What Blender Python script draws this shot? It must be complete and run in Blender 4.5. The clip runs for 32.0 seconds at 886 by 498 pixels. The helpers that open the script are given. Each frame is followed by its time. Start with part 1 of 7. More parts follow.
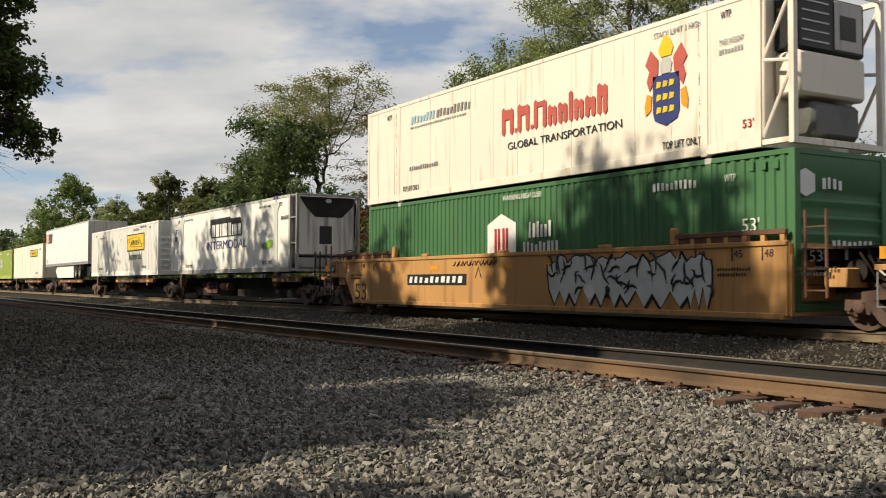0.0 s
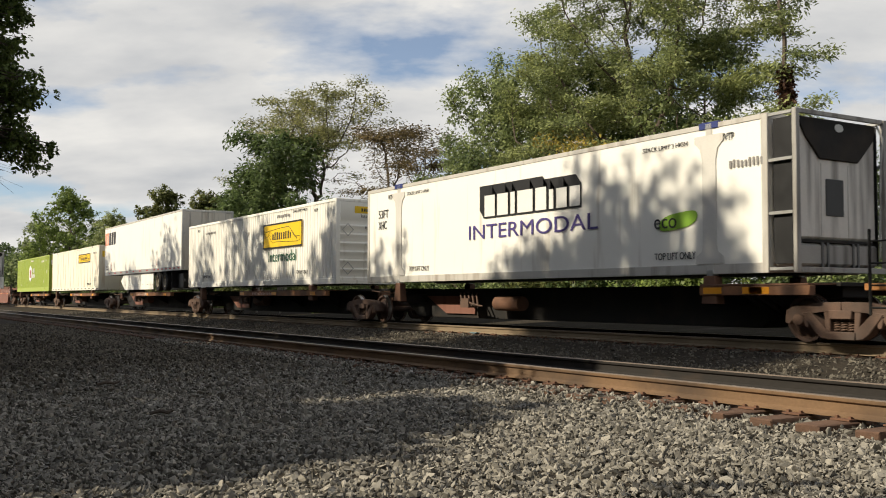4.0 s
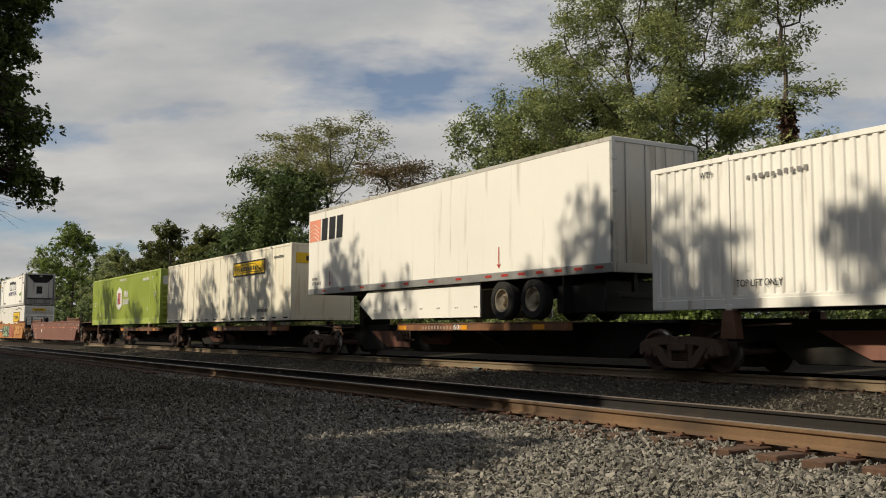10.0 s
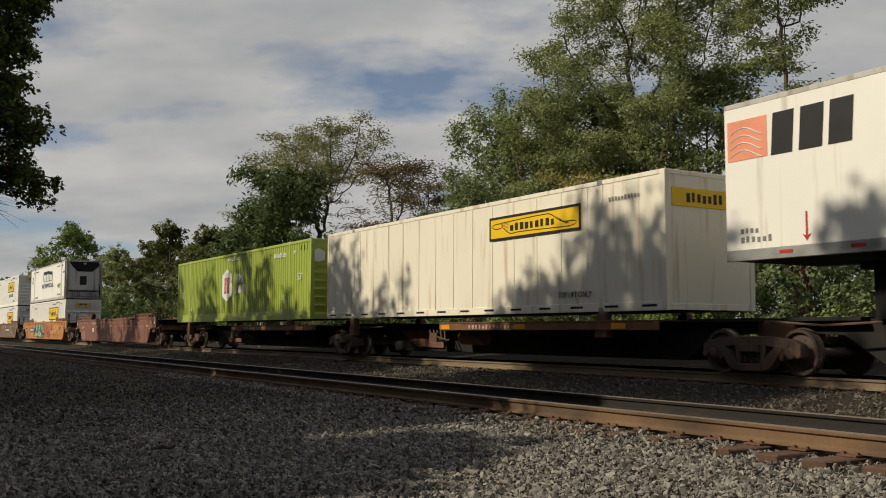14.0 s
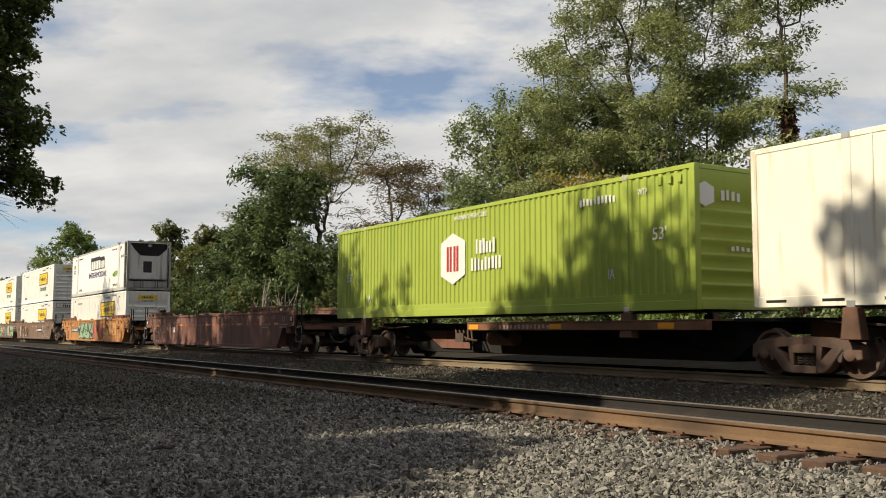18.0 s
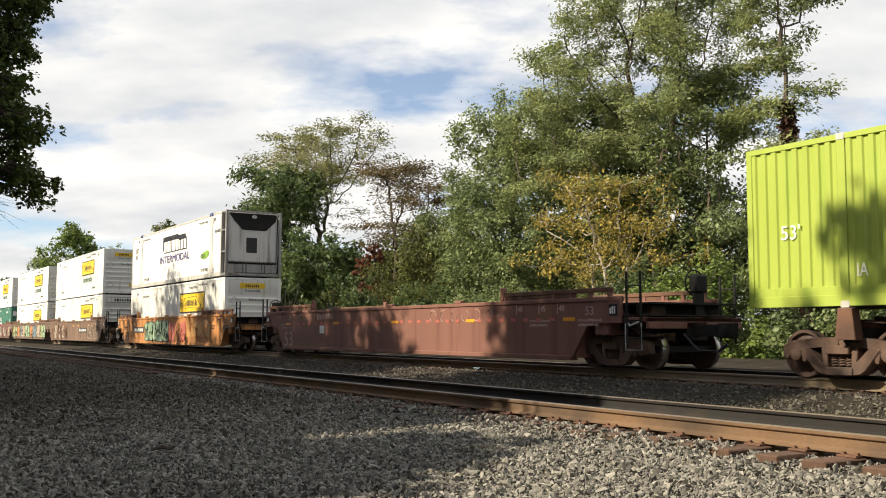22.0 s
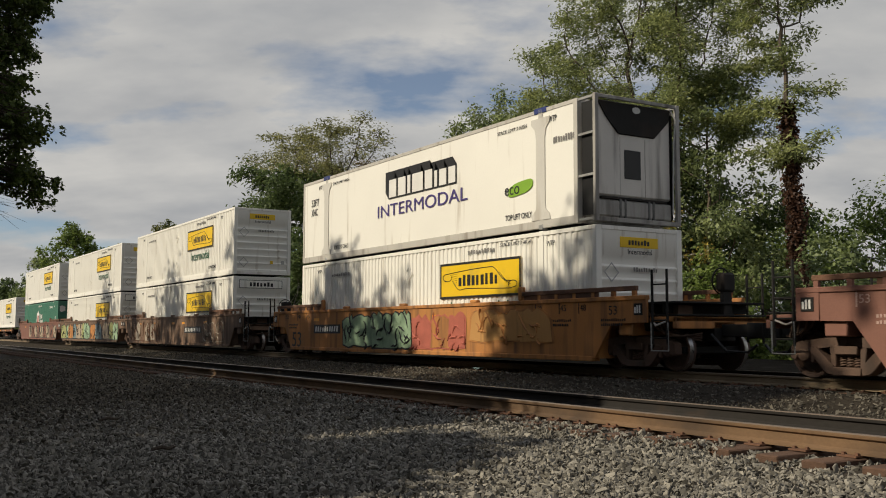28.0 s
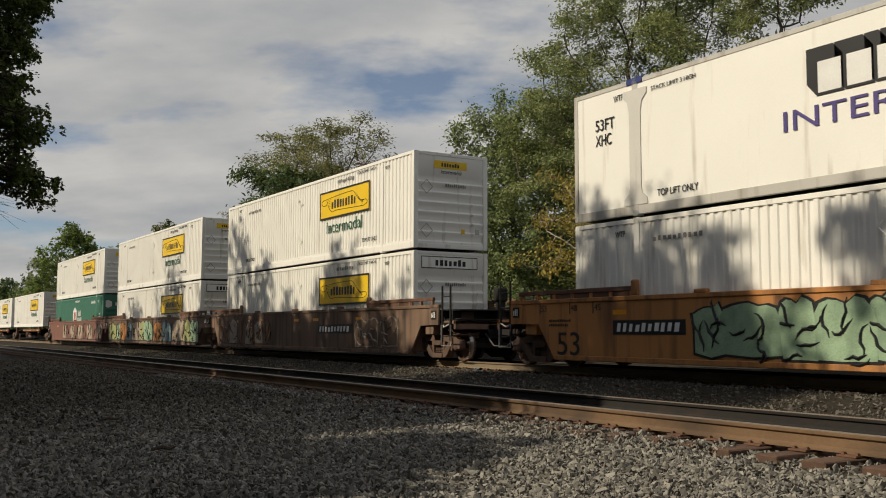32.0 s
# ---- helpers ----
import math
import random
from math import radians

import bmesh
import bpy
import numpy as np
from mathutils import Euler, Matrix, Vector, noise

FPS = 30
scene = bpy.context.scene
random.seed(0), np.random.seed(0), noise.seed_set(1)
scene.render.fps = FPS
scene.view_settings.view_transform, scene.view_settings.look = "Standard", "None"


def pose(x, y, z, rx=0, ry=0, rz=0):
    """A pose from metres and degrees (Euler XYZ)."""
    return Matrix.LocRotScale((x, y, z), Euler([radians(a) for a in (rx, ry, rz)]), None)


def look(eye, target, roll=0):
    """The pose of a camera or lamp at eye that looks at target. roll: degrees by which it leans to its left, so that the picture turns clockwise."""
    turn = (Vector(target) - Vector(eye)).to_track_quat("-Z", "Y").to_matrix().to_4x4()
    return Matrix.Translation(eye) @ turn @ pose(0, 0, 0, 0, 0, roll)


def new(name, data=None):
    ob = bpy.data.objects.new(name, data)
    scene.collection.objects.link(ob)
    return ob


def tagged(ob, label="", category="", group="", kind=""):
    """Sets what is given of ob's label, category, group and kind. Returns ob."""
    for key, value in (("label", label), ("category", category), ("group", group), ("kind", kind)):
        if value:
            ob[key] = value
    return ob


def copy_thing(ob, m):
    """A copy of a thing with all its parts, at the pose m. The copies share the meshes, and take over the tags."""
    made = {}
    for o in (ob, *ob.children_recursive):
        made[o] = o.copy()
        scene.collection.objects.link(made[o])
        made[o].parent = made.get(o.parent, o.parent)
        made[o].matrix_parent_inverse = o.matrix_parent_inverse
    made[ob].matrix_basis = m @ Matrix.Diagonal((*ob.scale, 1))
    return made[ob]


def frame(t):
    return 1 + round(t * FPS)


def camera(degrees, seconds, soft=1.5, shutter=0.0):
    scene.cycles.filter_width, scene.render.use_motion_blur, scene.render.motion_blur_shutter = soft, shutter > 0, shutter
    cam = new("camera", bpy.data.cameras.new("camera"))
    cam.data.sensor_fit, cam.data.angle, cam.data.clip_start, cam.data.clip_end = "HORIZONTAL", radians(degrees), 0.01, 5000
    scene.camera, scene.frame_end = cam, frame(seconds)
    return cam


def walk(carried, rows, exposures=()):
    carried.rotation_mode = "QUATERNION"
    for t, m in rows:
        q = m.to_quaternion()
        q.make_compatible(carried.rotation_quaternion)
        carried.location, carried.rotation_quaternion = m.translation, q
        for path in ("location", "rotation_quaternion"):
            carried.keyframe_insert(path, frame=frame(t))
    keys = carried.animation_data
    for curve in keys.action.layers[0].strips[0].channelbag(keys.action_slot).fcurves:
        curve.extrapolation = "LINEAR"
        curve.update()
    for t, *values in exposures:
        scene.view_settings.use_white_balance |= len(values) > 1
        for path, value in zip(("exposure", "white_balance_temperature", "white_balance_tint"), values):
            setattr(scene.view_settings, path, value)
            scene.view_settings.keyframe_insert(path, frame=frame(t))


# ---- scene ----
FOV = 48.70
EXPOSURES = [(0.0, 0.12), (2.0, 0.26), (4.0, 0.26), (7.0, 0.06), (10.0, -0.25), (13.0, -0.42), (16.0, -0.25), (18.0, 0.2), (20.0, 0.45), (24.0, 0.78), (26.0, 0.4), (28.0, -0.3), (30.0, -0.4), (32.0, -0.35)]
cam = camera(FOV, 32.0, soft=1.0, shutter=0.15)
EYE = (0.0, 0.0, 0.777)
YAW, PITCH, ROLL = 58.606, 4.877, 0.09
STEP = 0.03308


def aim(dx, dy):
    """The camera turned a little from its resting aim, in steps of STEP degrees."""
    a, b = radians(YAW + dx * STEP), radians(PITCH + dy * STEP)
    way = Vector((-math.sin(a) * math.cos(b), math.cos(a) * math.cos(b), math.sin(b)))
    return look(EYE, Vector(EYE) + way * 10, ROLL)


walk(cam, [(t, aim(dx, dy)) for t, dx, dy in (
    (0.0, -1, -86), (0.5, 2, -82), (1.0, 0, -78), (1.5, 0, -76), (2.0, -3, -73), (2.5, -5, -71), (3.0, -9, -72),
    (3.5, -7, -73), (4.0, -6, -62), (4.5, -5, -36), (5.0, -4, -11), (5.5, -3, 1), (6.0, -1, 0), (6.5, 0, 1), (7.0, 2, 0),
    (8.0, 2, 1), (9.5, 0, 0), (12.0, 0, -1), (16.0, 0, -1), (24.0, 0, 0), (32.0, 0, 0))],
    exposures=EXPOSURES)

# ---- light ----
TO_SUN = Vector((-0.25, -0.97, 0.73)).normalized()
sun = new("sun", bpy.data.lights.new("sun", "SUN"))
sun.data.energy, sun.data.angle, sun.data.color = 5.0, radians(0.55), (1.0, 0.89, 0.69)
sun.matrix_world = look(TO_SUN * 80, (0, 0, 0))
world = bpy.data.worlds.new("sky")
scene.world = world
world.use_nodes = True


def sky():
    t = world.node_tree
    n, l = t.nodes, t.links
    n.clear()
    out, bg = n.new("ShaderNodeOutputWorld"), n.new("ShaderNodeBackground")
    s = n.new("ShaderNodeTexSky")
    s.sky_type, s.sun_disc = "NISHITA", False
    s.sun_elevation, s.sun_rotation = math.asin(TO_SUN.z), math.atan2(TO_SUN.x, TO_SUN.y)
    s.air_density, s.dust_density = 0.8, 0.4
    co, sep = n.new("ShaderNodeTexCoord"), n.new("ShaderNodeSeparateXYZ")
    l.new(co.outputs["Generated"], sep.inputs[0])
    up = n.new("ShaderNodeMath")
    up.operation, up.inputs[1].default_value = "ADD", 0.3
    l.new(sep.outputs["Z"], up.inputs[0])
    top = n.new("ShaderNodeMath")
    top.operation, top.inputs[1].default_value = "MAXIMUM", 0.08
    l.new(up.outputs[0], top.inputs[0])
    flat = n.new("ShaderNodeVectorMath")
    flat.operation = "DIVIDE"
    l.new(co.outputs["Generated"], flat.inputs[0])
    both = n.new("ShaderNodeCombineXYZ")
    for k in range(3):
        l.new(top.outputs[0], both.inputs[k])
    l.new(both.outputs[0], flat.inputs[1])
    place = n.new("ShaderNodeMapping")
    place.vector_type = "TEXTURE"
    place.inputs["Location"].default_value = CLOUD_AT
    place.inputs["Rotation"].default_value = (0, 0, radians(CLOUD_TURN))
    place.inputs["Scale"].default_value = (1.25, 0.85, 1.0)
    level = n.new("ShaderNodeVectorMath")
    level.operation, level.inputs[1].default_value = "MULTIPLY", (1, 1, 0)
    l.new(flat.outputs[0], level.inputs[0])
    l.new(level.outputs[0], place.inputs[0])
    big, small = n.new("ShaderNodeTexNoise"), n.new("ShaderNodeTexNoise")
    for node, scale, detail in ((big, 2.3, 7.0), (small, 3.4, 7.0)):
        node.inputs["Scale"].default_value, node.inputs["Detail"].default_value = scale, detail
        node.inputs["Roughness"].default_value = 0.52
        l.new(place.outputs[0], node.inputs["Vector"])
    cover = n.new("ShaderNodeValToRGB")
    cover.color_ramp.elements[0].color = (0.12, 0.12, 0.12, 1)
    cover.color_ramp.elements[0].position, cover.color_ramp.elements[1].position = CLOUD_EDGE
    l.new(big.outputs["Fac"], cover.inputs[0])
    thin = n.new("ShaderNodeMapRange")
    thin.interpolation_type = "SMOOTHSTEP"
    for k, v in (("From Min", 0.30), ("From Max", 0.62), ("To Min", 1.0), ("To Max", 0.55)):
        thin.inputs[k].default_value = v
    l.new(sep.outputs["Z"], thin.inputs["Value"])
    amount = n.new("ShaderNodeMath")
    amount.operation = "MULTIPLY"
    l.new(cover.outputs[0], amount.inputs[0])
    l.new(thin.outputs[0], amount.inputs[1])
    tone = n.new("ShaderNodeValToRGB")
    tone.color_ramp.elements[0].position, tone.color_ramp.elements[1].position = 0.30, 0.66
    tone.color_ramp.elements[0].color, tone.color_ramp.elements[1].color = CLOUD_DARK, CLOUD_LIGHT
    l.new(small.outputs["Fac"], tone.inputs[0])
    mix = n.new("ShaderNodeMix")
    mix.data_type = "RGBA"
    l.new(amount.outputs[0], mix.inputs["Factor"])
    l.new(s.outputs[0], mix.inputs["A"])
    l.new(tone.outputs[0], mix.inputs["B"])
    bg.inputs["Strength"].default_value = SKY_STRENGTH
    l.new(mix.outputs["Result"], bg.inputs[0])
    l.new(bg.outputs[0], out.inputs[0])


SKY_STRENGTH = 0.10
CLOUD_AT, CLOUD_TURN, CLOUD_EDGE = (5.3, 0.4, 0.0), 58.6, (0.345, 0.465)
CLOUD_DARK, CLOUD_LIGHT = (4.5, 4.6, 4.75, 1), (7.0, 6.85, 6.55, 1)
sky()

# ---- materials ----


def paint(name, base, rough=0.6, metal=0.0, var=0.14, scale=1.5, fine=40.0, bump=0.15, dirt=None, amount=0.0, streak=False,
          island=0.0, spread=(1, 1, 1), spec=0.4, depth=0.004, grime=1.3):
    """A painted, rusty or mineral surface: two scales of tone, dirt with a shape of its own, and fine relief."""
    m = bpy.data.materials.new(name)
    m.use_nodes = True
    t = m.node_tree
    n, l = t.nodes, t.links
    b = n["Principled BSDF"]
    co, info, add = n.new("ShaderNodeTexCoord"), n.new("ShaderNodeObjectInfo"), n.new("ShaderNodeVectorMath")
    shift = n.new("ShaderNodeMath")
    shift.operation, shift.inputs[1].default_value = "MULTIPLY", 37.0
    l.new(info.outputs["Random"], shift.inputs[0])
    l.new(co.outputs["Object"], add.inputs[0])
    l.new(shift.outputs[0], add.inputs[1])
    place = n.new("ShaderNodeMapping")
    place.inputs["Scale"].default_value = spread
    l.new(add.outputs[0], place.inputs[0])

    def grain(size, detail=5.0, vec=place):
        g = n.new("ShaderNodeTexNoise")
        g.inputs["Scale"].default_value, g.inputs["Detail"].default_value = size, detail
        l.new(vec.outputs[0], g.inputs["Vector"])
        return g

    def ramp(src, lo, hi, c0, c1):
        r = n.new("ShaderNodeValToRGB")
        r.color_ramp.elements[0].position, r.color_ramp.elements[1].position = lo, hi
        r.color_ramp.elements[0].color, r.color_ramp.elements[1].color = (*c0, 1), (*c1, 1)
        l.new(src, r.inputs[0])
        return r.outputs[0]

    def mixed(fac, a, c, blend="MIX"):
        x = n.new("ShaderNodeMix")
        x.data_type, x.blend_type = "RGBA", blend
        if isinstance(fac, float):
            x.inputs["Factor"].default_value = fac
        else:
            l.new(fac, x.inputs["Factor"])
        for k, v in (("A", a), ("B", c)):
            if isinstance(v, tuple):
                x.inputs[k].default_value = (*v, 1)
            else:
                l.new(v, x.inputs[k])
        return x.outputs["Result"]

    base = np.array(base, float)
    coarse, small = grain(scale), grain(fine)
    col = ramp(coarse.outputs["Fac"], 0.25, 0.75, base * (1 - var), np.minimum(base * (1 + var), 1))
    col = mixed(0.35, col, ramp(small.outputs["Fac"], 0.3, 0.7, base * (1 - 1.6 * var), np.minimum(base * (1 + 1.2 * var), 1)))
    if island:
        geo = n.new("ShaderNodeNewGeometry")
        col = mixed(1.0, col, ramp(geo.outputs["Random Per Island"], 0.0, 1.0, (1 - island,) * 3, (1 + island,) * 3), "MULTIPLY")
    if dirt is not None:
        vec = place
        if streak:
            vec = n.new("ShaderNodeMapping")
            vec.inputs["Scale"].default_value = (3.0, 3.0, 0.28)
            l.new(add.outputs[0], vec.inputs[0])
        d = grain(grime, 7.0, vec)
        f = ramp(d.outputs["Fac"], 0.62 - 0.3 * amount, 0.80 - 0.2 * amount, (0, 0, 0), (0.85,) * 3)
        col = mixed(f, col, tuple(dirt))
    l.new(col, b.inputs["Base Color"])
    rr = n.new("ShaderNodeMapRange")
    rr.inputs["To Min"].default_value, rr.inputs["To Max"].default_value = max(rough - 0.12, 0.05), min(rough + 0.15, 1)
    l.new(coarse.outputs["Fac"], rr.inputs["Value"])
    l.new(rr.outputs[0], b.inputs["Roughness"])
    b.inputs["Metallic"].default_value = metal
    b.inputs["Specular IOR Level"].default_value = spec
    if bump:
        bp = n.new("ShaderNodeBump")
        bp.inputs["Strength"].default_value, bp.inputs["Distance"].default_value = bump, depth
        l.new(small.outputs["Fac"], bp.inputs["Height"])
        l.new(bp.outputs[0], b.inputs["Normal"])
    return m


def leaf_paint(name, base, var=0.42, through_light=0.42):
    """Leaves: each its own tone, letting some light through."""
    m = bpy.data.materials.new(name)
    m.use_nodes = True
    t = m.node_tree
    n, l = t.nodes, t.links
    b, out = n["Principled BSDF"], n["Material Output"]
    geo = n.new("ShaderNodeNewGeometry")
    r = n.new("ShaderNodeValToRGB")
    c = np.array(base, float)
    r.color_ramp.elements[0].color = (*(c * (1 - var)), 1)
    r.color_ramp.elements[1].color = (*(c * (1 + var) * np.array((1.08, 1.0, 0.85))), 1)
    l.new(geo.outputs["Random Per Island"], r.inputs[0])
    co, g = n.new("ShaderNodeTexCoord"), n.new("ShaderNodeTexNoise")
    g.inputs["Scale"].default_value = 0.6
    l.new(co.outputs["Object"], g.inputs["Vector"])
    k = n.new("ShaderNodeMix")
    k.data_type, k.blend_type = "RGBA", "MULTIPLY"
    k.inputs["Factor"].default_value = 1.0
    tone = n.new("ShaderNodeValToRGB")
    tone.color_ramp.elements[0].position, tone.color_ramp.elements[1].position = 0.3, 0.7
    tone.color_ramp.elements[0].color, tone.color_ramp.elements[1].color = (0.7, 0.75, 0.7, 1), (1.2, 1.15, 1.0, 1)
    l.new(g.outputs["Fac"], tone.inputs[0])
    l.new(r.outputs[0], k.inputs["A"])
    l.new(tone.outputs[0], k.inputs["B"])
    l.new(k.outputs["Result"], b.inputs["Base Color"])
    b.inputs["Roughness"].default_value, b.inputs["Specular IOR Level"].default_value = 0.5, 0.3
    tr, mx = n.new("ShaderNodeBsdfTranslucent"), n.new("ShaderNodeMixShader")
    l.new(k.outputs["Result"], tr.inputs[0])
    mx.inputs[0].default_value = through_light
    l.new(b.outputs[0], mx.inputs[1])
    l.new(tr.outputs[0], mx.inputs[2])
    l.new(mx.outputs[0], out.inputs["Surface"])
    return m


WHITE = paint("white_container_paint", (0.84, 0.82, 0.76), 0.5, var=0.05, dirt=(0.42, 0.36, 0.28), amount=0.10, streak=True, scale=0.7, grime=1.6)
WORN = paint("worn_white_paint", (0.81, 0.765, 0.64), 0.55, var=0.07, dirt=(0.52, 0.36, 0.2), amount=0.24, streak=True, scale=0.6, grime=1.6)
CREAM = paint("cream_panel_paint", (0.80, 0.73, 0.62), 0.5, var=0.05, dirt=(0.45, 0.32, 0.2), amount=0.12, streak=True, scale=0.6, grime=1.5)
VAN = paint("white_van_panel", (0.85, 0.83, 0.77), 0.42, var=0.04, dirt=(0.5, 0.45, 0.38), amount=0.06, streak=True, scale=0.5)
GREEN = paint("dark_green_paint", (0.062, 0.165, 0.068), 0.5, var=0.14, dirt=(0.07, 0.12, 0.06), amount=0.25, streak=True, scale=0.8)
LIME = paint("lime_green_paint", (0.35, 0.43, 0.07), 0.45, var=0.08, dirt=(0.24, 0.36, 0.05), amount=0.18, streak=True, scale=0.7)
TEAL = paint("faded_teal_paint", (0.06, 0.20, 0.14), 0.6, var=0.1, dirt=(0.3, 0.33, 0.28), amount=0.1, streak=True)
ORANGE = paint("weathered_orange_paint", (0.50, 0.265, 0.09), 0.62, var=0.12, dirt=(0.26, 0.13, 0.055), amount=0.30, streak=True, scale=0.9)
RUSTY_ORANGE = paint("rusted_orange_paint", (0.46, 0.20, 0.06), 0.7, var=0.20, dirt=(0.15, 0.075, 0.04), amount=0.48, streak=True, scale=0.9)
BROWN = paint("dirty_brown_steel", (0.19, 0.118, 0.078), 0.75, var=0.3, dirt=(0.05, 0.038, 0.03), amount=0.5, streak=True, scale=1.1)
RED = paint("faded_red_oxide_paint", (0.205, 0.094, 0.068), 0.68, var=0.13, dirt=(0.14, 0.055, 0.04), amount=0.3, streak=True, scale=0.7)
RUST = paint("brown_rusted_steel", (0.15, 0.075, 0.045), 0.8, var=0.3, scale=4, bump=0.3, dirt=(0.06, 0.035, 0.025), amount=0.4)
CAST = paint("rusty_cast_steel", (0.115, 0.070, 0.050), 0.8, var=0.25, scale=5, bump=0.35, dirt=(0.05, 0.04, 0.035), amount=0.4)
SOOT = paint("black_grimy_steel", (0.013, 0.012, 0.011), 0.8, var=0.3, scale=4, bump=0.25, dirt=(0.035, 0.025, 0.018), amount=0.3)
WHEEL = paint("brown_wheel_steel", (0.10, 0.06, 0.045), 0.6, var=0.2, scale=5, dirt=(0.03, 0.024, 0.02), amount=0.3)
TREAD = paint("polished_wheel_rim", (0.45, 0.43, 0.41), 0.28, 0.9, var=0.1, scale=8)
STEEL = paint("dull_galvanised_steel", (0.42, 0.42, 0.41), 0.45, 0.6, var=0.12, scale=4, dirt=(0.2, 0.17, 0.14), amount=0.2)
DARK_STEEL = paint("dark_grimy_steel", (0.13, 0.13, 0.125), 0.5, 0.4, var=0.2, scale=4, dirt=(0.05, 0.045, 0.04), amount=0.4)
GREY = paint("pale_grey_paint", (0.50, 0.48, 0.44), 0.5, var=0.08, dirt=(0.25, 0.21, 0.17), amount=0.3, streak=True)
RIM = paint("worn_wheel_rim", (0.40, 0.34, 0.25), 0.5, 0.2, var=0.2, scale=6, dirt=(0.08, 0.06, 0.045), amount=0.4, grime=6.0)
BLACK = paint("black_paint", (0.015, 0.015, 0.016), 0.45, var=0.2, scale=3, bump=0.05)
RUBBER = paint("tyre_rubber", (0.022, 0.021, 0.02), 0.85, var=0.2, scale=9, bump=0.3)
YELLOW = paint("yellow_sign_paint", (0.80, 0.52, 0.015), 0.5, var=0.06, scale=3, dirt=(0.5, 0.36, 0.06), amount=0.15)
AMBER = paint("orange_reflective_tape", (0.75, 0.31, 0.02), 0.4, var=0.08, scale=3, dirt=(0.4, 0.17, 0.03), amount=0.2)
LETTER_WHITE = paint("white_lettering", (0.74, 0.73, 0.70), 0.55, var=0.08, scale=3)
LETTER_BLACK = paint("black_lettering", (0.018, 0.018, 0.02), 0.5, var=0.1, scale=3, bump=0)
LETTER_BLUE = paint("violet_blue_lettering", (0.075, 0.055, 0.20), 0.5, var=0.1, scale=3, bump=0)
LETTER_GREEN = paint("dark_green_lettering", (0.02, 0.10, 0.05), 0.5, var=0.1, scale=3, bump=0)
LETTER_RED = paint("deep_red_lettering", (0.42, 0.035, 0.025), 0.5, var=0.1, scale=3, bump=0)
FADED_RED = paint("faded_red_lettering", (0.47, 0.095, 0.070), 0.55, var=0.15, scale=3, bump=0)
SHIELD_BLUE = paint("navy_shield_paint", (0.03, 0.045, 0.17), 0.5, var=0.1, scale=3, bump=0)
SALMON = paint("salmon_square_paint", (0.78, 0.30, 0.19), 0.5, var=0.1, scale=3, bump=0)
ECO = paint("leaf_green_paint", (0.22, 0.40, 0.04), 0.5, var=0.1, scale=3, bump=0)
SPRAY_GREY = paint("silver_spray_paint", (0.60, 0.60, 0.57), 0.5, var=0.2, scale=2)
SPRAY_TEAL = paint("mint_spray_paint", (0.30, 0.42, 0.27), 0.6, var=0.3, scale=3, dirt=(0.13, 0.20, 0.14), amount=0.35)
FADED_CREAM = paint("faded_cream_spray_paint", (0.42, 0.34, 0.25), 0.7, var=0.25, scale=3, dirt=(0.2, 0.13, 0.09), amount=0.5, grime=3.0)
SPILL = paint("rusty_orange_platform_paint", (0.22, 0.10, 0.045), 0.7, var=0.25, dirt=(0.07, 0.04, 0.028), amount=0.6, scale=1.2)
GRIMY_VAN = paint("soot_streaked_white_panel", (0.66, 0.63, 0.58), 0.5, var=0.10, dirt=(0.10, 0.085, 0.07), amount=0.45, streak=True, scale=0.9, grime=1.1)
GRIMY_GREY = paint("grimy_grey_frame_paint", (0.36, 0.345, 0.32), 0.55, var=0.15, dirt=(0.08, 0.07, 0.06), amount=0.5, streak=True, scale=1.2)
WORN_SPRAY = paint("worn_pale_spray_paint", (0.40, 0.34, 0.27), 0.7, var=0.3, scale=3, dirt=(0.12, 0.08, 0.055), amount=0.6, grime=3.0)
SPRAY_PINK = paint("pink_spray_paint", (0.42, 0.12, 0.085), 0.6, var=0.25, scale=3)
SPRAY_BLUE = paint("blue_spray_paint", (0.15, 0.22, 0.24), 0.6, var=0.3, scale=3)
SPRAY_LIME = paint("yellow_green_spray_paint", (0.33, 0.34, 0.14), 0.6, var=0.3, scale=3)
RAIL_SIDE = paint("rusty_rail_side", (0.175, 0.105, 0.056), 0.75, var=0.2, scale=3, spread=(0.7, 1, 1), dirt=(0.06, 0.04, 0.027), amount=0.5, bump=0.2)
RAIL_TAN = paint("dusty_tan_rail_side", (0.20, 0.15, 0.095), 0.75, var=0.15, scale=3, spread=(0.7, 1, 1), dirt=(0.11, 0.08, 0.05), amount=0.4, bump=0.2)
# nearly black tone for the far rail of each track
RAIL_DARK = paint("near_black_rail", (0.020, 0.017, 0.015), 0.8, var=0.3, scale=3, spread=(0.4, 1, 1), dirt=(0.10, 0.06, 0.035), amount=0.25)
POST_GREY = paint("light_grey_post_paint", (0.60, 0.58, 0.54), 0.5, var=0.08, dirt=(0.4, 0.36, 0.3), amount=0.2, streak=True)
SKY_INK = paint("pale_blue_lettering", (0.32, 0.52, 0.62), 0.5, var=0.1, scale=3, bump=0)
FADED = paint("faded_pink_lettering", (0.44, 0.30, 0.26), 0.7, var=0.25, scale=5)
PALE_INK = paint("grey_stencil", (0.22, 0.21, 0.20), 0.6, var=0.2, scale=3)
RAIL_TOP = paint("worn_rail_head", (0.22, 0.17, 0.13), 0.42, 0.5, var=0.2, scale=3, spread=(0.2, 1, 1))
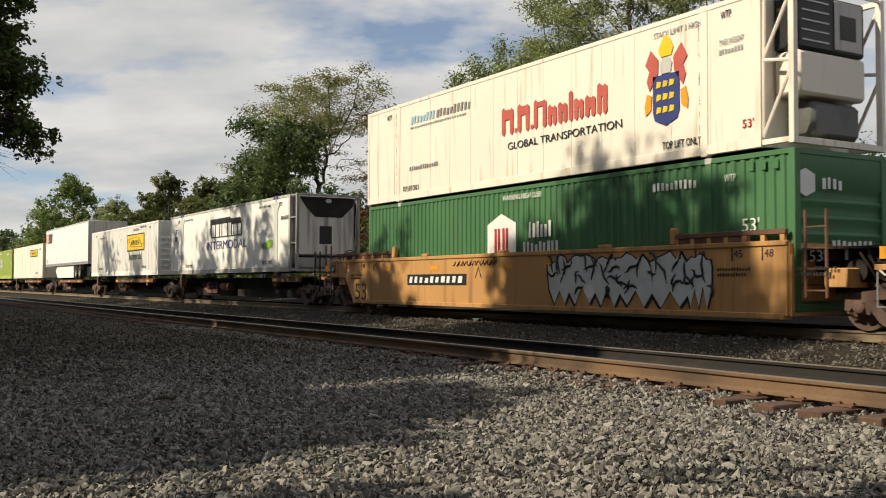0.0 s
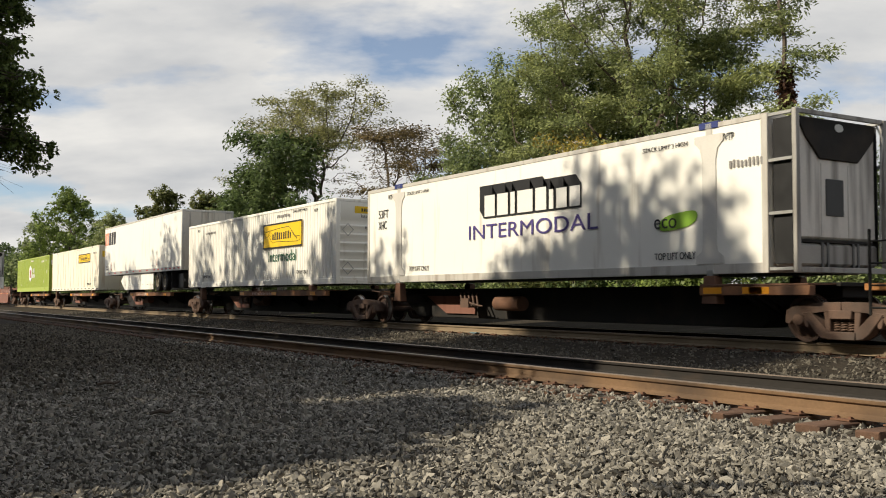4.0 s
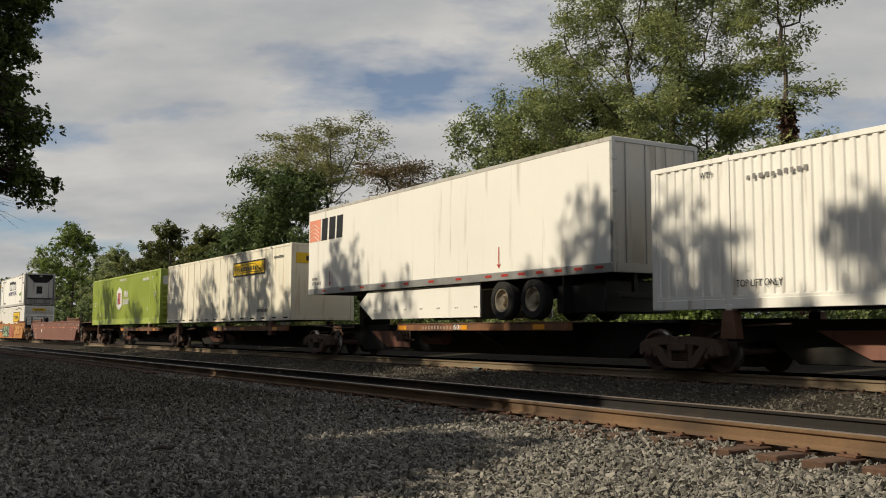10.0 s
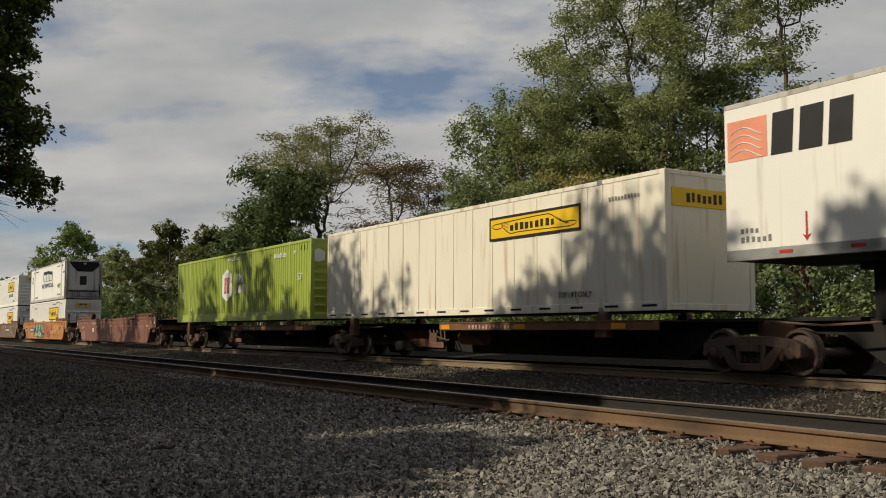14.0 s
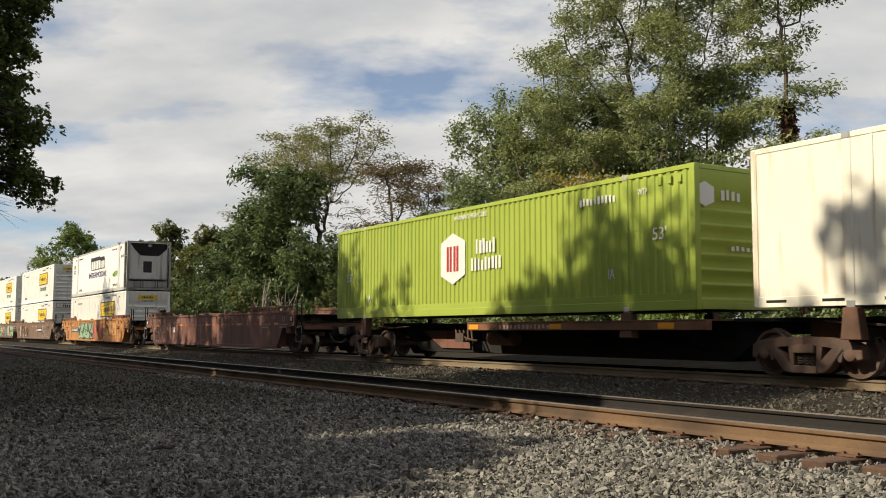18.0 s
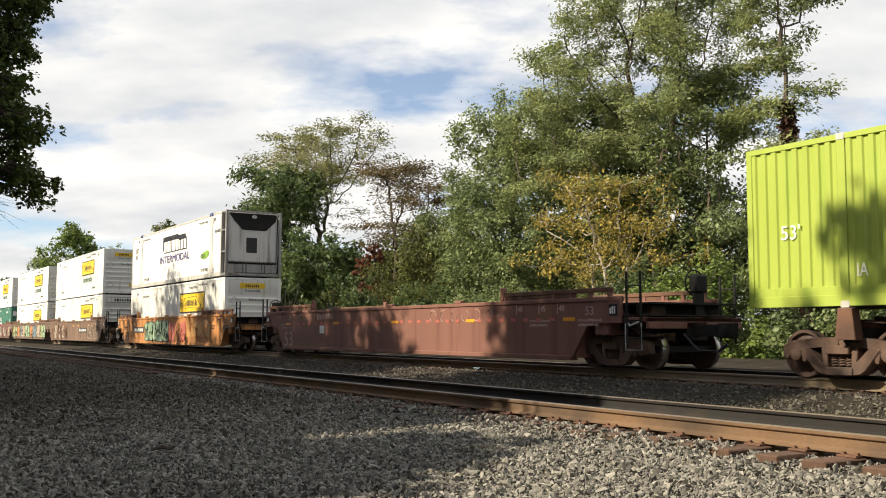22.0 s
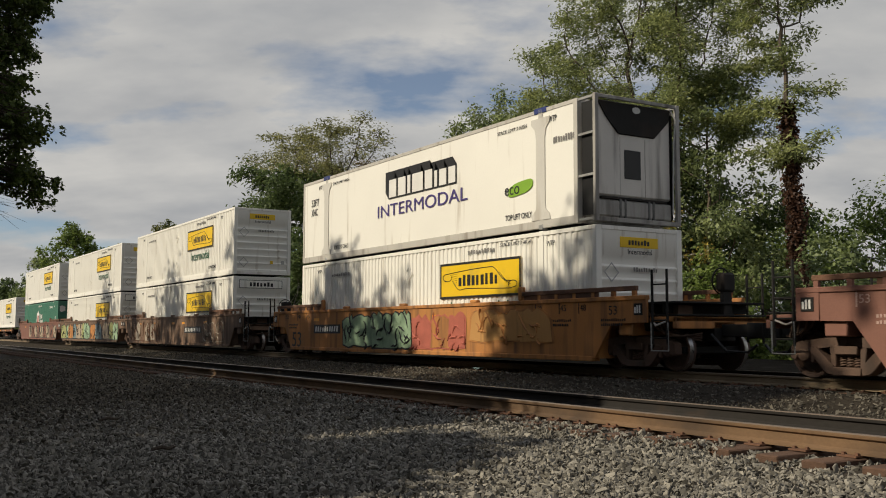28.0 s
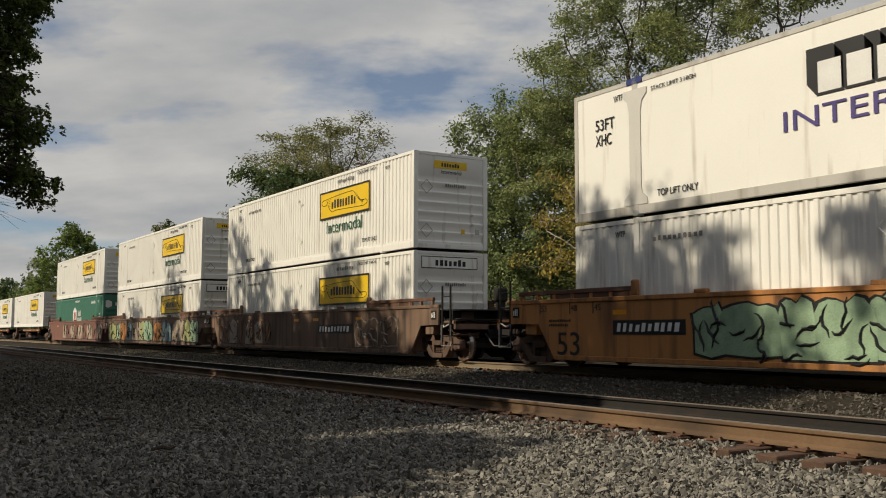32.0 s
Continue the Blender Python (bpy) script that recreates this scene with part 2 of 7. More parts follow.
TIE_WOOD = paint("weathered_tie_wood", (0.105, 0.06, 0.04), 0.9, var=0.3, scale=5, spread=(4, 0.6, 4), fine=30, bump=0.6, depth=0.01)
BALLAST = paint("grey_ballast_stone", (0.198, 0.184, 0.158), 0.85, var=0.22, scale=9, fine=60, bump=0.5, island=0.62)
# brown dirt gravel, its base colour darkened further to stand for tree shade
DIRT_SHADE_STONE = paint("shade_darkened_brown_dirt_gravel", (0.112, 0.098, 0.077), 0.9, var=0.25, scale=7, fine=60, bump=0.5, island=0.62)
SMALL_BALLAST = paint("fine_dark_ballast", (0.112, 0.100, 0.080), 0.88, var=0.16, scale=6, fine=60, bump=0.3, island=0.5)
GROUND = paint("gravel_bed", (0.042, 0.036, 0.029), 0.95, var=0.35, scale=0.6, fine=14, bump=1.0, depth=0.05, dirt=(0.07, 0.06, 0.05), amount=0.3, spec=0.05)
BARK = paint("grey_brown_bark", (0.10, 0.078, 0.06), 0.9, var=0.3, scale=4, spread=(1, 1, 0.25), bump=0.7, depth=0.02)
PALE_BARK = paint("pale_dead_bark", (0.36, 0.32, 0.27), 0.85, var=0.2, scale=4, bump=0.3)
LEAF = leaf_paint("green_leaves", (0.215, 0.275, 0.145))
LEAF_DARK = leaf_paint("dark_green_leaves", (0.105, 0.155, 0.07))
LEAF_OLIVE = leaf_paint("olive_green_leaves", (0.262, 0.315, 0.165))
LEAF_PALE = leaf_paint("pale_locust_leaves", (0.25, 0.265, 0.14))
LEAF_MOSS = leaf_paint("mossy_green_leaves", (0.125, 0.145, 0.055))
LEAF_BROWN = leaf_paint("browning_leaves", (0.135, 0.110, 0.065))
LEAF_YELLOW = leaf_paint("yellowing_leaves", (0.34, 0.29, 0.09), 0.5)
LEAF_BRIGHT = leaf_paint("fresh_green_leaves", (0.17, 0.24, 0.075))
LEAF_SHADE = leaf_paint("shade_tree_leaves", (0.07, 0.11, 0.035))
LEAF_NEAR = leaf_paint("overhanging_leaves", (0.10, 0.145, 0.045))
LEAF_VINE = leaf_paint("dark_vine_leaves", (0.085, 0.048, 0.04), 0.6)
LEAF_RED = leaf_paint("reddish_vine_leaves", (0.15, 0.062, 0.045), 0.6)

# ---- mesh helpers ----


def box(bm, x0, x1, y0, y1, z0, z1):
    v = [bm.verts.new((x, y, z)) for z in (z0, z1) for x, y in ((x0, y0), (x1, y0), (x1, y1), (x0, y1))]
    for f in ((3, 2, 1, 0), (4, 5, 6, 7), (0, 1, 5, 4), (1, 2, 6, 5), (2, 3, 7, 6), (3, 0, 4, 7)):
        bm.faces.new([v[i] for i in f])


def prism(bm, pts, a0, a1, axis="y"):
    """A closed outline, pushed through along an axis. pts: (x, z) for y, (y, z) for x, (x, y) for z."""
    put = {"y": lambda p, a: (p[0], a, p[1]), "x": lambda p, a: (a, p[0], p[1]), "z": lambda p, a: (p[0], p[1], a)}[axis]
    lo, hi = [bm.verts.new(put(p, a0)) for p in pts], [bm.verts.new(put(p, a1)) for p in pts]
    n = len(pts)
    bm.faces.new(lo), bm.faces.new(hi[::-1])
    for i in range(n):
        bm.faces.new((lo[i], hi[i], hi[(i + 1) % n], lo[(i + 1) % n]))


def tube(bm, points, radii, sides=7):
    """A tapered tube along points."""
    rings, ref = [], Vector((0.31, 0.17, 0.93))
    pts = [Vector(p) for p in points]
    for i, p in enumerate(pts):
        d = (pts[min(i + 1, len(pts) - 1)] - pts[max(i - 1, 0)]).normalized()
        a = d.cross(ref if abs(d.dot(ref)) < 0.95 else Vector((1, 0, 0))).normalized()
        b = d.cross(a)
        r = radii[i] if isinstance(radii, (list, tuple)) else radii
        rings.append([bm.verts.new(p + (a * math.cos(k * math.tau / sides) + b * math.sin(k * math.tau / sides)) * r) for k in range(sides)])
    for u, w in zip(rings, rings[1:]):
        for k in range(sides):
            bm.faces.new((u[k], u[(k + 1) % sides], w[(k + 1) % sides], w[k]))
    bm.faces.new(rings[0][::-1]), bm.faces.new(rings[-1])


def lathe(bm, profile, cx=0.0, cz=0.0, sides=28):
    """A profile of (radius, y) turned about a crosswise axle."""
    rings = [[bm.verts.new((cx + r * math.cos(k * math.tau / sides), y, cz + r * math.sin(k * math.tau / sides))) for k in range(sides)] for r, y in profile]
    for u, w in zip(rings, rings[1:]):
        for k in range(sides):
            bm.faces.new((u[k], u[(k + 1) % sides], w[(k + 1) % sides], w[k]))
    bm.faces.new(rings[0]), bm.faces.new(rings[-1][::-1])


def wave_wall(bm, x0, x1, z0, z1, y, side, pitch=0.215, depth=0.03, flat=0.42, slope=0.12):
    """An upright corrugated sheet: outer faces at y, hollows depth behind."""
    n = max(1, round((x1 - x0) / pitch))
    p = (x1 - x0) / n
    line = []
    for i in range(n):
        a = x0 + i * p
        line += [(a, 0), (a + p * flat, 0), (a + p * (flat + slope), 1), (a + p * (1 - slope), 1)]
    line.append((x1, 0))
    lo = [bm.verts.new((x, y - side * depth * d, z0)) for x, d in line]
    hi = [bm.verts.new((x, y - side * depth * d, z1)) for x, d in line]
    for i in range(len(line) - 1):
        bm.faces.new((lo[i], lo[i + 1], hi[i + 1], hi[i]))


def finish(name, bm, bevel=0.0, smooth=True):
    if bevel:
        bmesh.ops.bevel(bm, geom=list(bm.edges), offset=bevel, segments=1, affect="EDGES", clamp_overlap=True)
    bmesh.ops.recalc_face_normals(bm, faces=list(bm.faces))
    me = bpy.data.meshes.new(name)
    bm.to_mesh(me)
    bm.free()
    if smooth:
        me.shade_smooth()
        me.set_sharp_from_angle(angle=radians(38))
    return me


def part(name, bm, material, parent, label="", bevel=0.0, at=None):
    """ONE mesh object under a thing or a part, from a bmesh or a mesh that is already there."""
    me = bm if isinstance(bm, bpy.types.Mesh) else finish(name, bm, bevel)
    if not me.materials:
        me.materials.append(material)
    ob = new(name, me)
    ob.parent = parent
    if at is not None:
        ob.location = at
    return tagged(ob, label=label)


def thing(name, label, category, group="", kind="", at=(0, 0, 0)):
    ob = new(name)
    ob.location = at
    ob.empty_display_size = 0.3
    return tagged(ob, label, category, group, kind)


def boxes(name, material, parent, rows, label="", bevel=0.006):
    bm = bmesh.new()
    for r in rows:
        box(bm, *r)
    return part(name, bm, material, parent, label, bevel)


def sheet(name, verts, faces, material):
    """A mesh from arrays of corners and of equal-sided faces."""
    me = bpy.data.meshes.new(name)
    k = faces.shape[1]
    me.vertices.add(len(verts))
    me.vertices.foreach_set("co", np.asarray(verts, np.float32).ravel())
    me.loops.add(faces.size)
    me.loops.foreach_set("vertex_index", faces.astype(np.int32).ravel())
    me.polygons.add(len(faces))
    me.polygons.foreach_set("loop_start", np.arange(0, faces.size, k, dtype=np.int32))
    me.polygons.foreach_set("loop_total", np.full(len(faces), k, np.int32))
    me.update(calc_edges=True)
    me.materials.append(material)
    return me


# ---- ground ----
TRACK_Y, SIDE_Y = 15.35, 8.55
TOR_NEAR = -0.12
rng = np.random.default_rng(5)


def bed(x, y):
    """Height of the ground."""
    z = np.interp(y, (-60, -6, 2.0, 6.2, 7.2, 7.6, 9.7, 10.4, 12.6, 13.6, 17.2, 18.8, 22, 26, 60, 400), (-0.3, -0.5, -0.50, -0.44, -0.40, -0.365, -0.365, -0.38, -0.36, -0.215, -0.215, -0.14, 0.06, -0.5, -0.5, 1.5))
    soft = 0.05 * np.sin(x * 0.31 + y * 0.9) * np.sin(y * 0.7 - x * 0.13) + 0.025 * np.sin(x * 1.7 + 1.0) * np.sin(y * 2.1)
    near = np.exp(-((y - 3.2) / 2.6) ** 2)
    bank = 0.22 * np.exp(-((x + 27) / 6.0) ** 2 - ((y - 4.6) / 1.3) ** 2)
    return z + soft * near + bank


def ground():
    xs = np.unique(np.concatenate([np.linspace(-1800, -120, 30), np.linspace(-120, -40, 80), np.linspace(-40, 4, 260), np.linspace(4, 1500, 24)]))
    ys = np.unique(np.concatenate([np.linspace(-1200, -8, 16), np.linspace(-8, 20, 190), np.linspace(20, 60, 20), np.linspace(60, 1800, 20)]))
    gx, gy = np.meshgrid(xs, ys)
    z = bed(gx, gy) + np.where((gx > -45) & (gy > -2) & (gy < 19), rng.normal(0, 0.006, gx.shape), 0)
    v = np.stack([gx.ravel(), gy.ravel(), z.ravel()], 1)
    i = np.arange(len(ys) - 1)[:, None] * len(xs) + np.arange(len(xs) - 1)[None]
    f = np.stack([i, i + 1, i + 1 + len(xs), i + len(xs)], -1).reshape(-1, 4)
    me = sheet("ground", v, f, GROUND)
    me.shade_smooth()
    tagged(new("ground", me), "dark gravel and dirt beside the railway tracks", "ground", kind="structure")


def rock_shapes(n=16):
    """A few broken stones with flat faces and sharp edges, about a dozen faces each."""
    out = []
    for k in range(n):
        bm = bmesh.new()
        while len(bm.verts) < 8:
            v = Vector([random.uniform(-1, 1) for _ in range(3)])
            if 0.4 < v.length < 1.25:
                bm.verts.new(v.normalized() * random.uniform(0.8, 1.2))
        bmesh.ops.convex_hull(bm, input=list(bm.verts))
        bmesh.ops.delete(bm, geom=[v for v in bm.verts if not v.link_faces], context="VERTS")
        bmesh.ops.triangulate(bm, faces=list(bm.faces))
        bm.verts.index_update()
        v = np.array([w.co[:] for w in bm.verts])
        f = np.array([[w.index for w in g.verts] for g in bm.faces])
        bm.free()
        out.append((v * (1.0, rng.uniform(0.5, 0.9), rng.uniform(0.32, 0.6)), f))
    return out


ROCKS = rock_shapes()


def turns(n, flat=1.0):
    """Random turns, as n matrices."""
    q = rng.normal(0, 1, (n, 4)) * (1, flat, flat, 1)
    q /= np.linalg.norm(q, axis=1, keepdims=True)
    w, x, y, z = q.T
    return np.stack([np.stack([1 - 2 * (y * y + z * z), 2 * (x * y - z * w), 2 * (x * z + y * w)], -1),
                     np.stack([2 * (x * y + z * w), 1 - 2 * (x * x + z * z), 2 * (y * z - x * w)], -1),
                     np.stack([2 * (x * z - y * w), 2 * (y * z + x * w), 1 - 2 * (x * x + y * y)], -1)], 1)


def stones(name, label, x, y, size, material, sink=0.25, lift=0.0):
    n = len(x)
    z = bed(x, y) + lift
    vs, fs, at = [], [], 0
    kind = rng.integers(0, len(ROCKS), n)
    for k, (rv, rf) in enumerate(ROCKS):
        m = np.nonzero(kind == k)[0]
        t = turns(len(m), 0.7)
        v = np.einsum("nij,vj->nvi", t, rv) * size[m][:, None, None]
        v += np.stack([x[m], y[m], z[m] + size[m] * sink], 1)[:, None]
        vs.append(v.reshape(-1, 3))
        fs.append((rf[None] + (np.arange(len(m)) * len(rv))[:, None, None]).reshape(-1, 3) + at)
        at += len(m) * len(rv)
    me = sheet(name, np.concatenate(vs), np.concatenate(fs), material)
    me.shade_flat()
    tagged(new(name, me), label, "gravel", kind="stuff")


def scatter(n, x0, x1, y0, y1):
    x, y = rng.uniform(x0, x1, n), rng.uniform(y0, y1, n)
    seen = (x < -0.55 * y) & (x > -y / 0.09 - 2)
    return x[seen], y[seen]


def gravel():
    x, y = scatter(108000, -18.0, -1.5, 0.5, 7.7)
    kept = ((y < 7.0) | (x < -6.9) | (rng.random(len(x)) < 0.5)) & (rng.random(len(x)) < (x + 18.0) / 6.5)
    x, y = x[kept], y[kept]
    stones("ballast_gravel", "coarse grey crushed stone beside the near track", x, y, rng.gamma(7, 0.0040, len(x)).clip(0.012, 0.062), BALLAST)
    x, y = scatter(2900, -26, -6.7, 6.9, 7.5)
    stones("ballast_gravel", "crushed stone heaped on the tie ends", x, y, rng.gamma(7, 0.0038, len(x)).clip(0.014, 0.055), BALLAST, lift=0.06)
    # left gravel: dirt brown, with the tree shade put into its colour
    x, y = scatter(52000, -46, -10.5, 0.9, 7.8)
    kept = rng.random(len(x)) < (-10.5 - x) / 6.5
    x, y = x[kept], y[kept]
    stones("ballast_gravel", "coarse brown dirty crushed stone, coloured darker for the tree shade", x, y, rng.gamma(9, 0.0046, len(x)).clip(0.02, 0.075), DIRT_SHADE_STONE)
    x, y = scatter(9000, -60, -4, 7.9, 9.2)
    stones("track_gravel", "dark fine gravel between the near rails", x, y, rng.gamma(8, 0.0035, len(x)).clip(0.015, 0.05), SMALL_BALLAST)
    x, y = scatter(26000, -70, -6, 9.6, 14.3)
    stones("track_gravel", "grey gravel between the two tracks", x, y, rng.gamma(8, 0.0042, len(x)).clip(0.018, 0.06), SMALL_BALLAST)


# ---- tracks ----


def rail_mesh(x0, x1, side=None):
    """One rail, its foot at z = 0."""
    half = [(0.076, 0.0), (0.076, 0.011), (0.03, 0.026), (0.009, 0.042), (0.008, 0.125), (0.034, 0.14), (0.037, 0.152), (0.037, 0.172), (0.028, 0.181)]
    pts = half + [(-y, z) for y, z in half[::-1]]
    bm = bmesh.new()
    prism(bm, pts, x0, x1, "x")
    me = finish("rail", bm)
    me.materials.append(side or RAIL_SIDE)
    me.materials.append(RAIL_TOP)
    for p in me.polygons:
        if p.normal.z > 0.5 and p.center.z > 0.17:
            p.material_index = 1
    return me


def track(name, label, y, tor, x0, x1, ties_to, side):
    t = thing(name, label, "railway track", kind="structure")
    for s in (-1, 1):
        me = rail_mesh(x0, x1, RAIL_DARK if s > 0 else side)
        r = part("rail", me, RAIL_SIDE, t, "rusty steel rail with a worn head", at=(0, y + s * 0.753, tor - 0.181))
        r.rotation_euler = (0, 0, 0)
    tie_forms = []
    for k in range(4):
        bm = bmesh.new()
        w, l = 0.115 + 0.008 * k, 1.30 + 0.02 * k
        box(bm, -w, w, -l, l, -0.17, 0)
        bmesh.ops.bevel(bm, geom=list(bm.edges), offset=0.012, segments=1, affect="EDGES")
        bmesh.ops.subdivide_edges(bm, edges=list(bm.edges), cuts=1)
        for v in bm.verts:
            v.co += Vector((random.uniform(-1, 1), random.uniform(-1, 1), random.uniform(-1, 0.3))) * 0.008
        me_t = finish("tie", bm)
        me_t.materials.append(TIE_WOOD)
        tie_forms.append(me_t)
    bm = bmesh.new()
    box(bm, -0.1, 0.1, -0.16, 0.16, 0, 0.016)
    for sx in (-0.07, 0.07):
        for sy in (-0.1, 0.1):
            box(bm, sx - 0.014, sx + 0.014, sy - 0.014, sy + 0.014, 0.01, 0.038)
    plate = finish("tie_plate", bm)
    plate.materials.append(RUST)
    x, k = -3.0, 0
    while x > ties_to:
        o = part("tie", tie_forms[k % 4], TIE_WOOD, t, at=(x, y + random.uniform(-0.05, 0.05), tor - 0.200 + random.uniform(-0.006, 0.003)))
        o.rotation_euler = (0, 0, random.uniform(-0.025, 0.025))
        if x > -24:
            for s in (-1, 1):
                part("tie_plate", plate, RUST, t, at=(x, y + s * 0.753, tor - 0.1975))
        x -= 0.53
        k += 1
    return t


# ---- plants ----


def leaf_cloud(name, centres, radii, count, size, material, flat=1.0, droop=0.0):
    """Leaves, each four-cornered, strewn about clump centres."""
    centres, radii = np.asarray(centres), np.asarray(radii)
    weight = radii ** 2
    pick = rng.choice(len(centres), count, p=weight / weight.sum())
    sprays = 14
    hub = rng.normal(0, 0.54, (len(centres), sprays, 3))
    far = np.linalg.norm(hub, axis=2, keepdims=True)
    hub *= np.minimum(1.0, 1.05 / np.maximum(far, 1e-6))
    at = hub[pick, rng.integers(0, sprays, count)] + rng.normal(0, 0.125, (count, 3))
    c = centres[pick] + at * radii[pick][:, None] * (1, 1, flat)
    c[:, 2] -= droop * rng.uniform(0, 1, count) * radii[pick]
    s = size * rng.uniform(0.6, 1.35, count)
    q = np.array(((-0.5, 0, 0), (0, -0.34, 0.06), (0.5, 0, -0.05), (0, 0.34, 0.06)))
    # leaf blades turn outwards and up, as leaves do, with much scatter
    face = at / np.maximum(np.linalg.norm(at, axis=1, keepdims=True), 1e-6) * 0.55 + (0, 0, 0.55) + rng.normal(0, 0.45, (count, 3))
    face /= np.linalg.norm(face, axis=1, keepdims=True)
    along = np.cross(face, rng.normal(0, 1, (count, 3)))
    along /= np.linalg.norm(along, axis=1, keepdims=True)
    frame3 = np.stack([along, np.cross(face, along), face], 2)
    v = np.einsum("nij,vj->nvi", frame3, q) * s[:, None, None] + c[:, None]
    return sheet(name, v.reshape(-1, 3), np.arange(count * 4).reshape(-1, 4), material)


def tree(x, y, h, spread, leaf, label, leaves=9000, size=0.18, base=0.3, clumps=40, clump=1.0, flat=0.6, lean=(0, 0), seed=1, bark=None,
         trunk_r=None, name="tree", droop=0.2, shape=0.75, gaps=0.0, stems=1, extra=None, boughs=(), bough_leaf=0.085):
    """A tapered trunk, limbs that reach to clumps all over an uneven crown, and many leaves in the clumps."""
    rnd = random.Random(seed)
    bark = bark or BARK
    z0 = float(bed(np.array(x), np.array(y)))
    t = thing(name, label, "tree", at=(x, y, z0 - 0.05))
    r0 = trunk_r or h * 0.014
    bm = bmesh.new()
    n, trunks = 9, []
    for s in range(stems):
        ang = s * 2.1 + rnd.uniform(0, 1)
        off = Vector((math.cos(ang), math.sin(ang), 0)) * (0.0 if s == 0 else spread * 0.35)
        stem = []
        for i in range(n + 1):
            f = i / n
            wig = 0.018 * h * f
            stem.append(Vector((lean[0] * f + rnd.uniform(-1, 1) * wig, lean[1] * f + rnd.uniform(-1, 1) * wig, h * (0.95 if s == 0 else 0.8) * f)) + off * f)
        trunks.append(stem)
        tube(bm, stem, [r0 * (0.7 if stems > 1 else 1.0) * (1.3 if i == 0 else 1.0) * (1 - 0.88 * i / n) + 0.015 for i in range(n + 1)], 8)
    ends, radii = [], []
    lobes = [(rnd.uniform(0, math.tau), rnd.uniform(0.75, 1.15)) for _ in range(5)]
    for k in range(clumps):
        f = (k + rnd.random()) / clumps
        zf = base + (1.0 - base) * f
        env = spread * max(0.12, math.sin(math.pi * min(0.985, 0.16 + 0.84 * f)) ** shape)
        a = k * 2.399963 + rnd.uniform(-0.4, 0.4)
        lob = min(lobes, key=lambda q: abs(math.sin((q[0] - a) / 2)))[1]
        reach = env * lob * rnd.choice((1.0, 1.0, 0.92, 0.7, 0.45)) * rnd.uniform(0.85, 1.1)
        stem = rnd.choice(trunks)
        g = max(0.08, zf - rnd.uniform(0.05, 0.2) * min(1, reach / max(h * 0.2, 0.1))) * n
        i = min(int(g), n - 1)
        at = stem[i].lerp(stem[i + 1], min(g - i, 1.0))
        end = Vector((at.x + math.cos(a) * reach, at.y + math.sin(a) * reach, h * zf * 0.97 + rnd.uniform(-0.03, 0.03) * h))
        mid = at.lerp(end, 0.5) + Vector((rnd.uniform(-0.1, 0.1) * reach, rnd.uniform(-0.1, 0.1) * reach, -0.06 * reach))
        r1 = r0 * 0.42 * (1.1 - zf) + 0.025
        tube(bm, [at, mid, end], [r1, r1 * 0.6, 0.012], 5)
        for j in range(2):
            e = mid.lerp(end, rnd.random()) + Vector((rnd.uniform(-1, 1), rnd.uniform(-1, 1), rnd.uniform(-0.4, 0.7))) * clump * 1.0
            tube(bm, [mid.lerp(end, 0.3 * (j + 1)), e], [r1 * 0.35, 0.008], 4)
        if rnd.random() < gaps:
            continue
        ends.append(tuple(end)), radii.append(clump * rnd.uniform(0.6, 1.25))
    ends.append(tuple(trunks[0][-1])), radii.append(clump * 0.9)
    part("trunk", bm, bark, t)
    part("crown", leaf_cloud("crown", ends, radii, leaves, size, leaf, flat, droop), leaf, t)
    for dx, dy, z, r in boughs:
        bare, r = r < 0, abs(r)
        bm = bmesh.new()
        end = Vector((dx, dy, z))
        mid = end * 0.5 + Vector((0, 0, 0.55 * z + 0.2))
        tube(bm, [(dx * 0.02, dy * 0.02, z * 0.8), mid, end], [0.008, 0.005, 0.002] if bare else [0.05, 0.03, 0.008], 5)
        spots = [end + Vector((rnd.uniform(-1, 1), rnd.uniform(-1, 1), rnd.uniform(-0.8, 0.8))) * r for _ in range(6)]
        for e in spots:
            tube(bm, [mid.lerp(end, rnd.uniform(0.4, 0.9)), e], [0.003, 0.0015] if bare else [0.014, 0.004], 4)
        b = part("bough", bm, bark, t)
        if not bare:
            part("leaves", leaf_cloud("leaves", [tuple(e) for e in spots], [r * rnd.uniform(0.45, 0.75) for _ in spots], int(3200 * r * r) + 130, bough_leaf, leaf, 0.55, 0.6), leaf, b)
    if extra:
        part("vine", leaf_cloud("vine", [tuple(trunks[0][0].lerp(trunks[0][-1], f)) for f in np.linspace(0.03, extra[1], 26)], [extra[2] * rnd.uniform(0.8, 1.2) for _ in range(26)], extra[3], 0.13, extra[0], 1.2), extra[0], t, "reddish vine on the trunk")
    return t


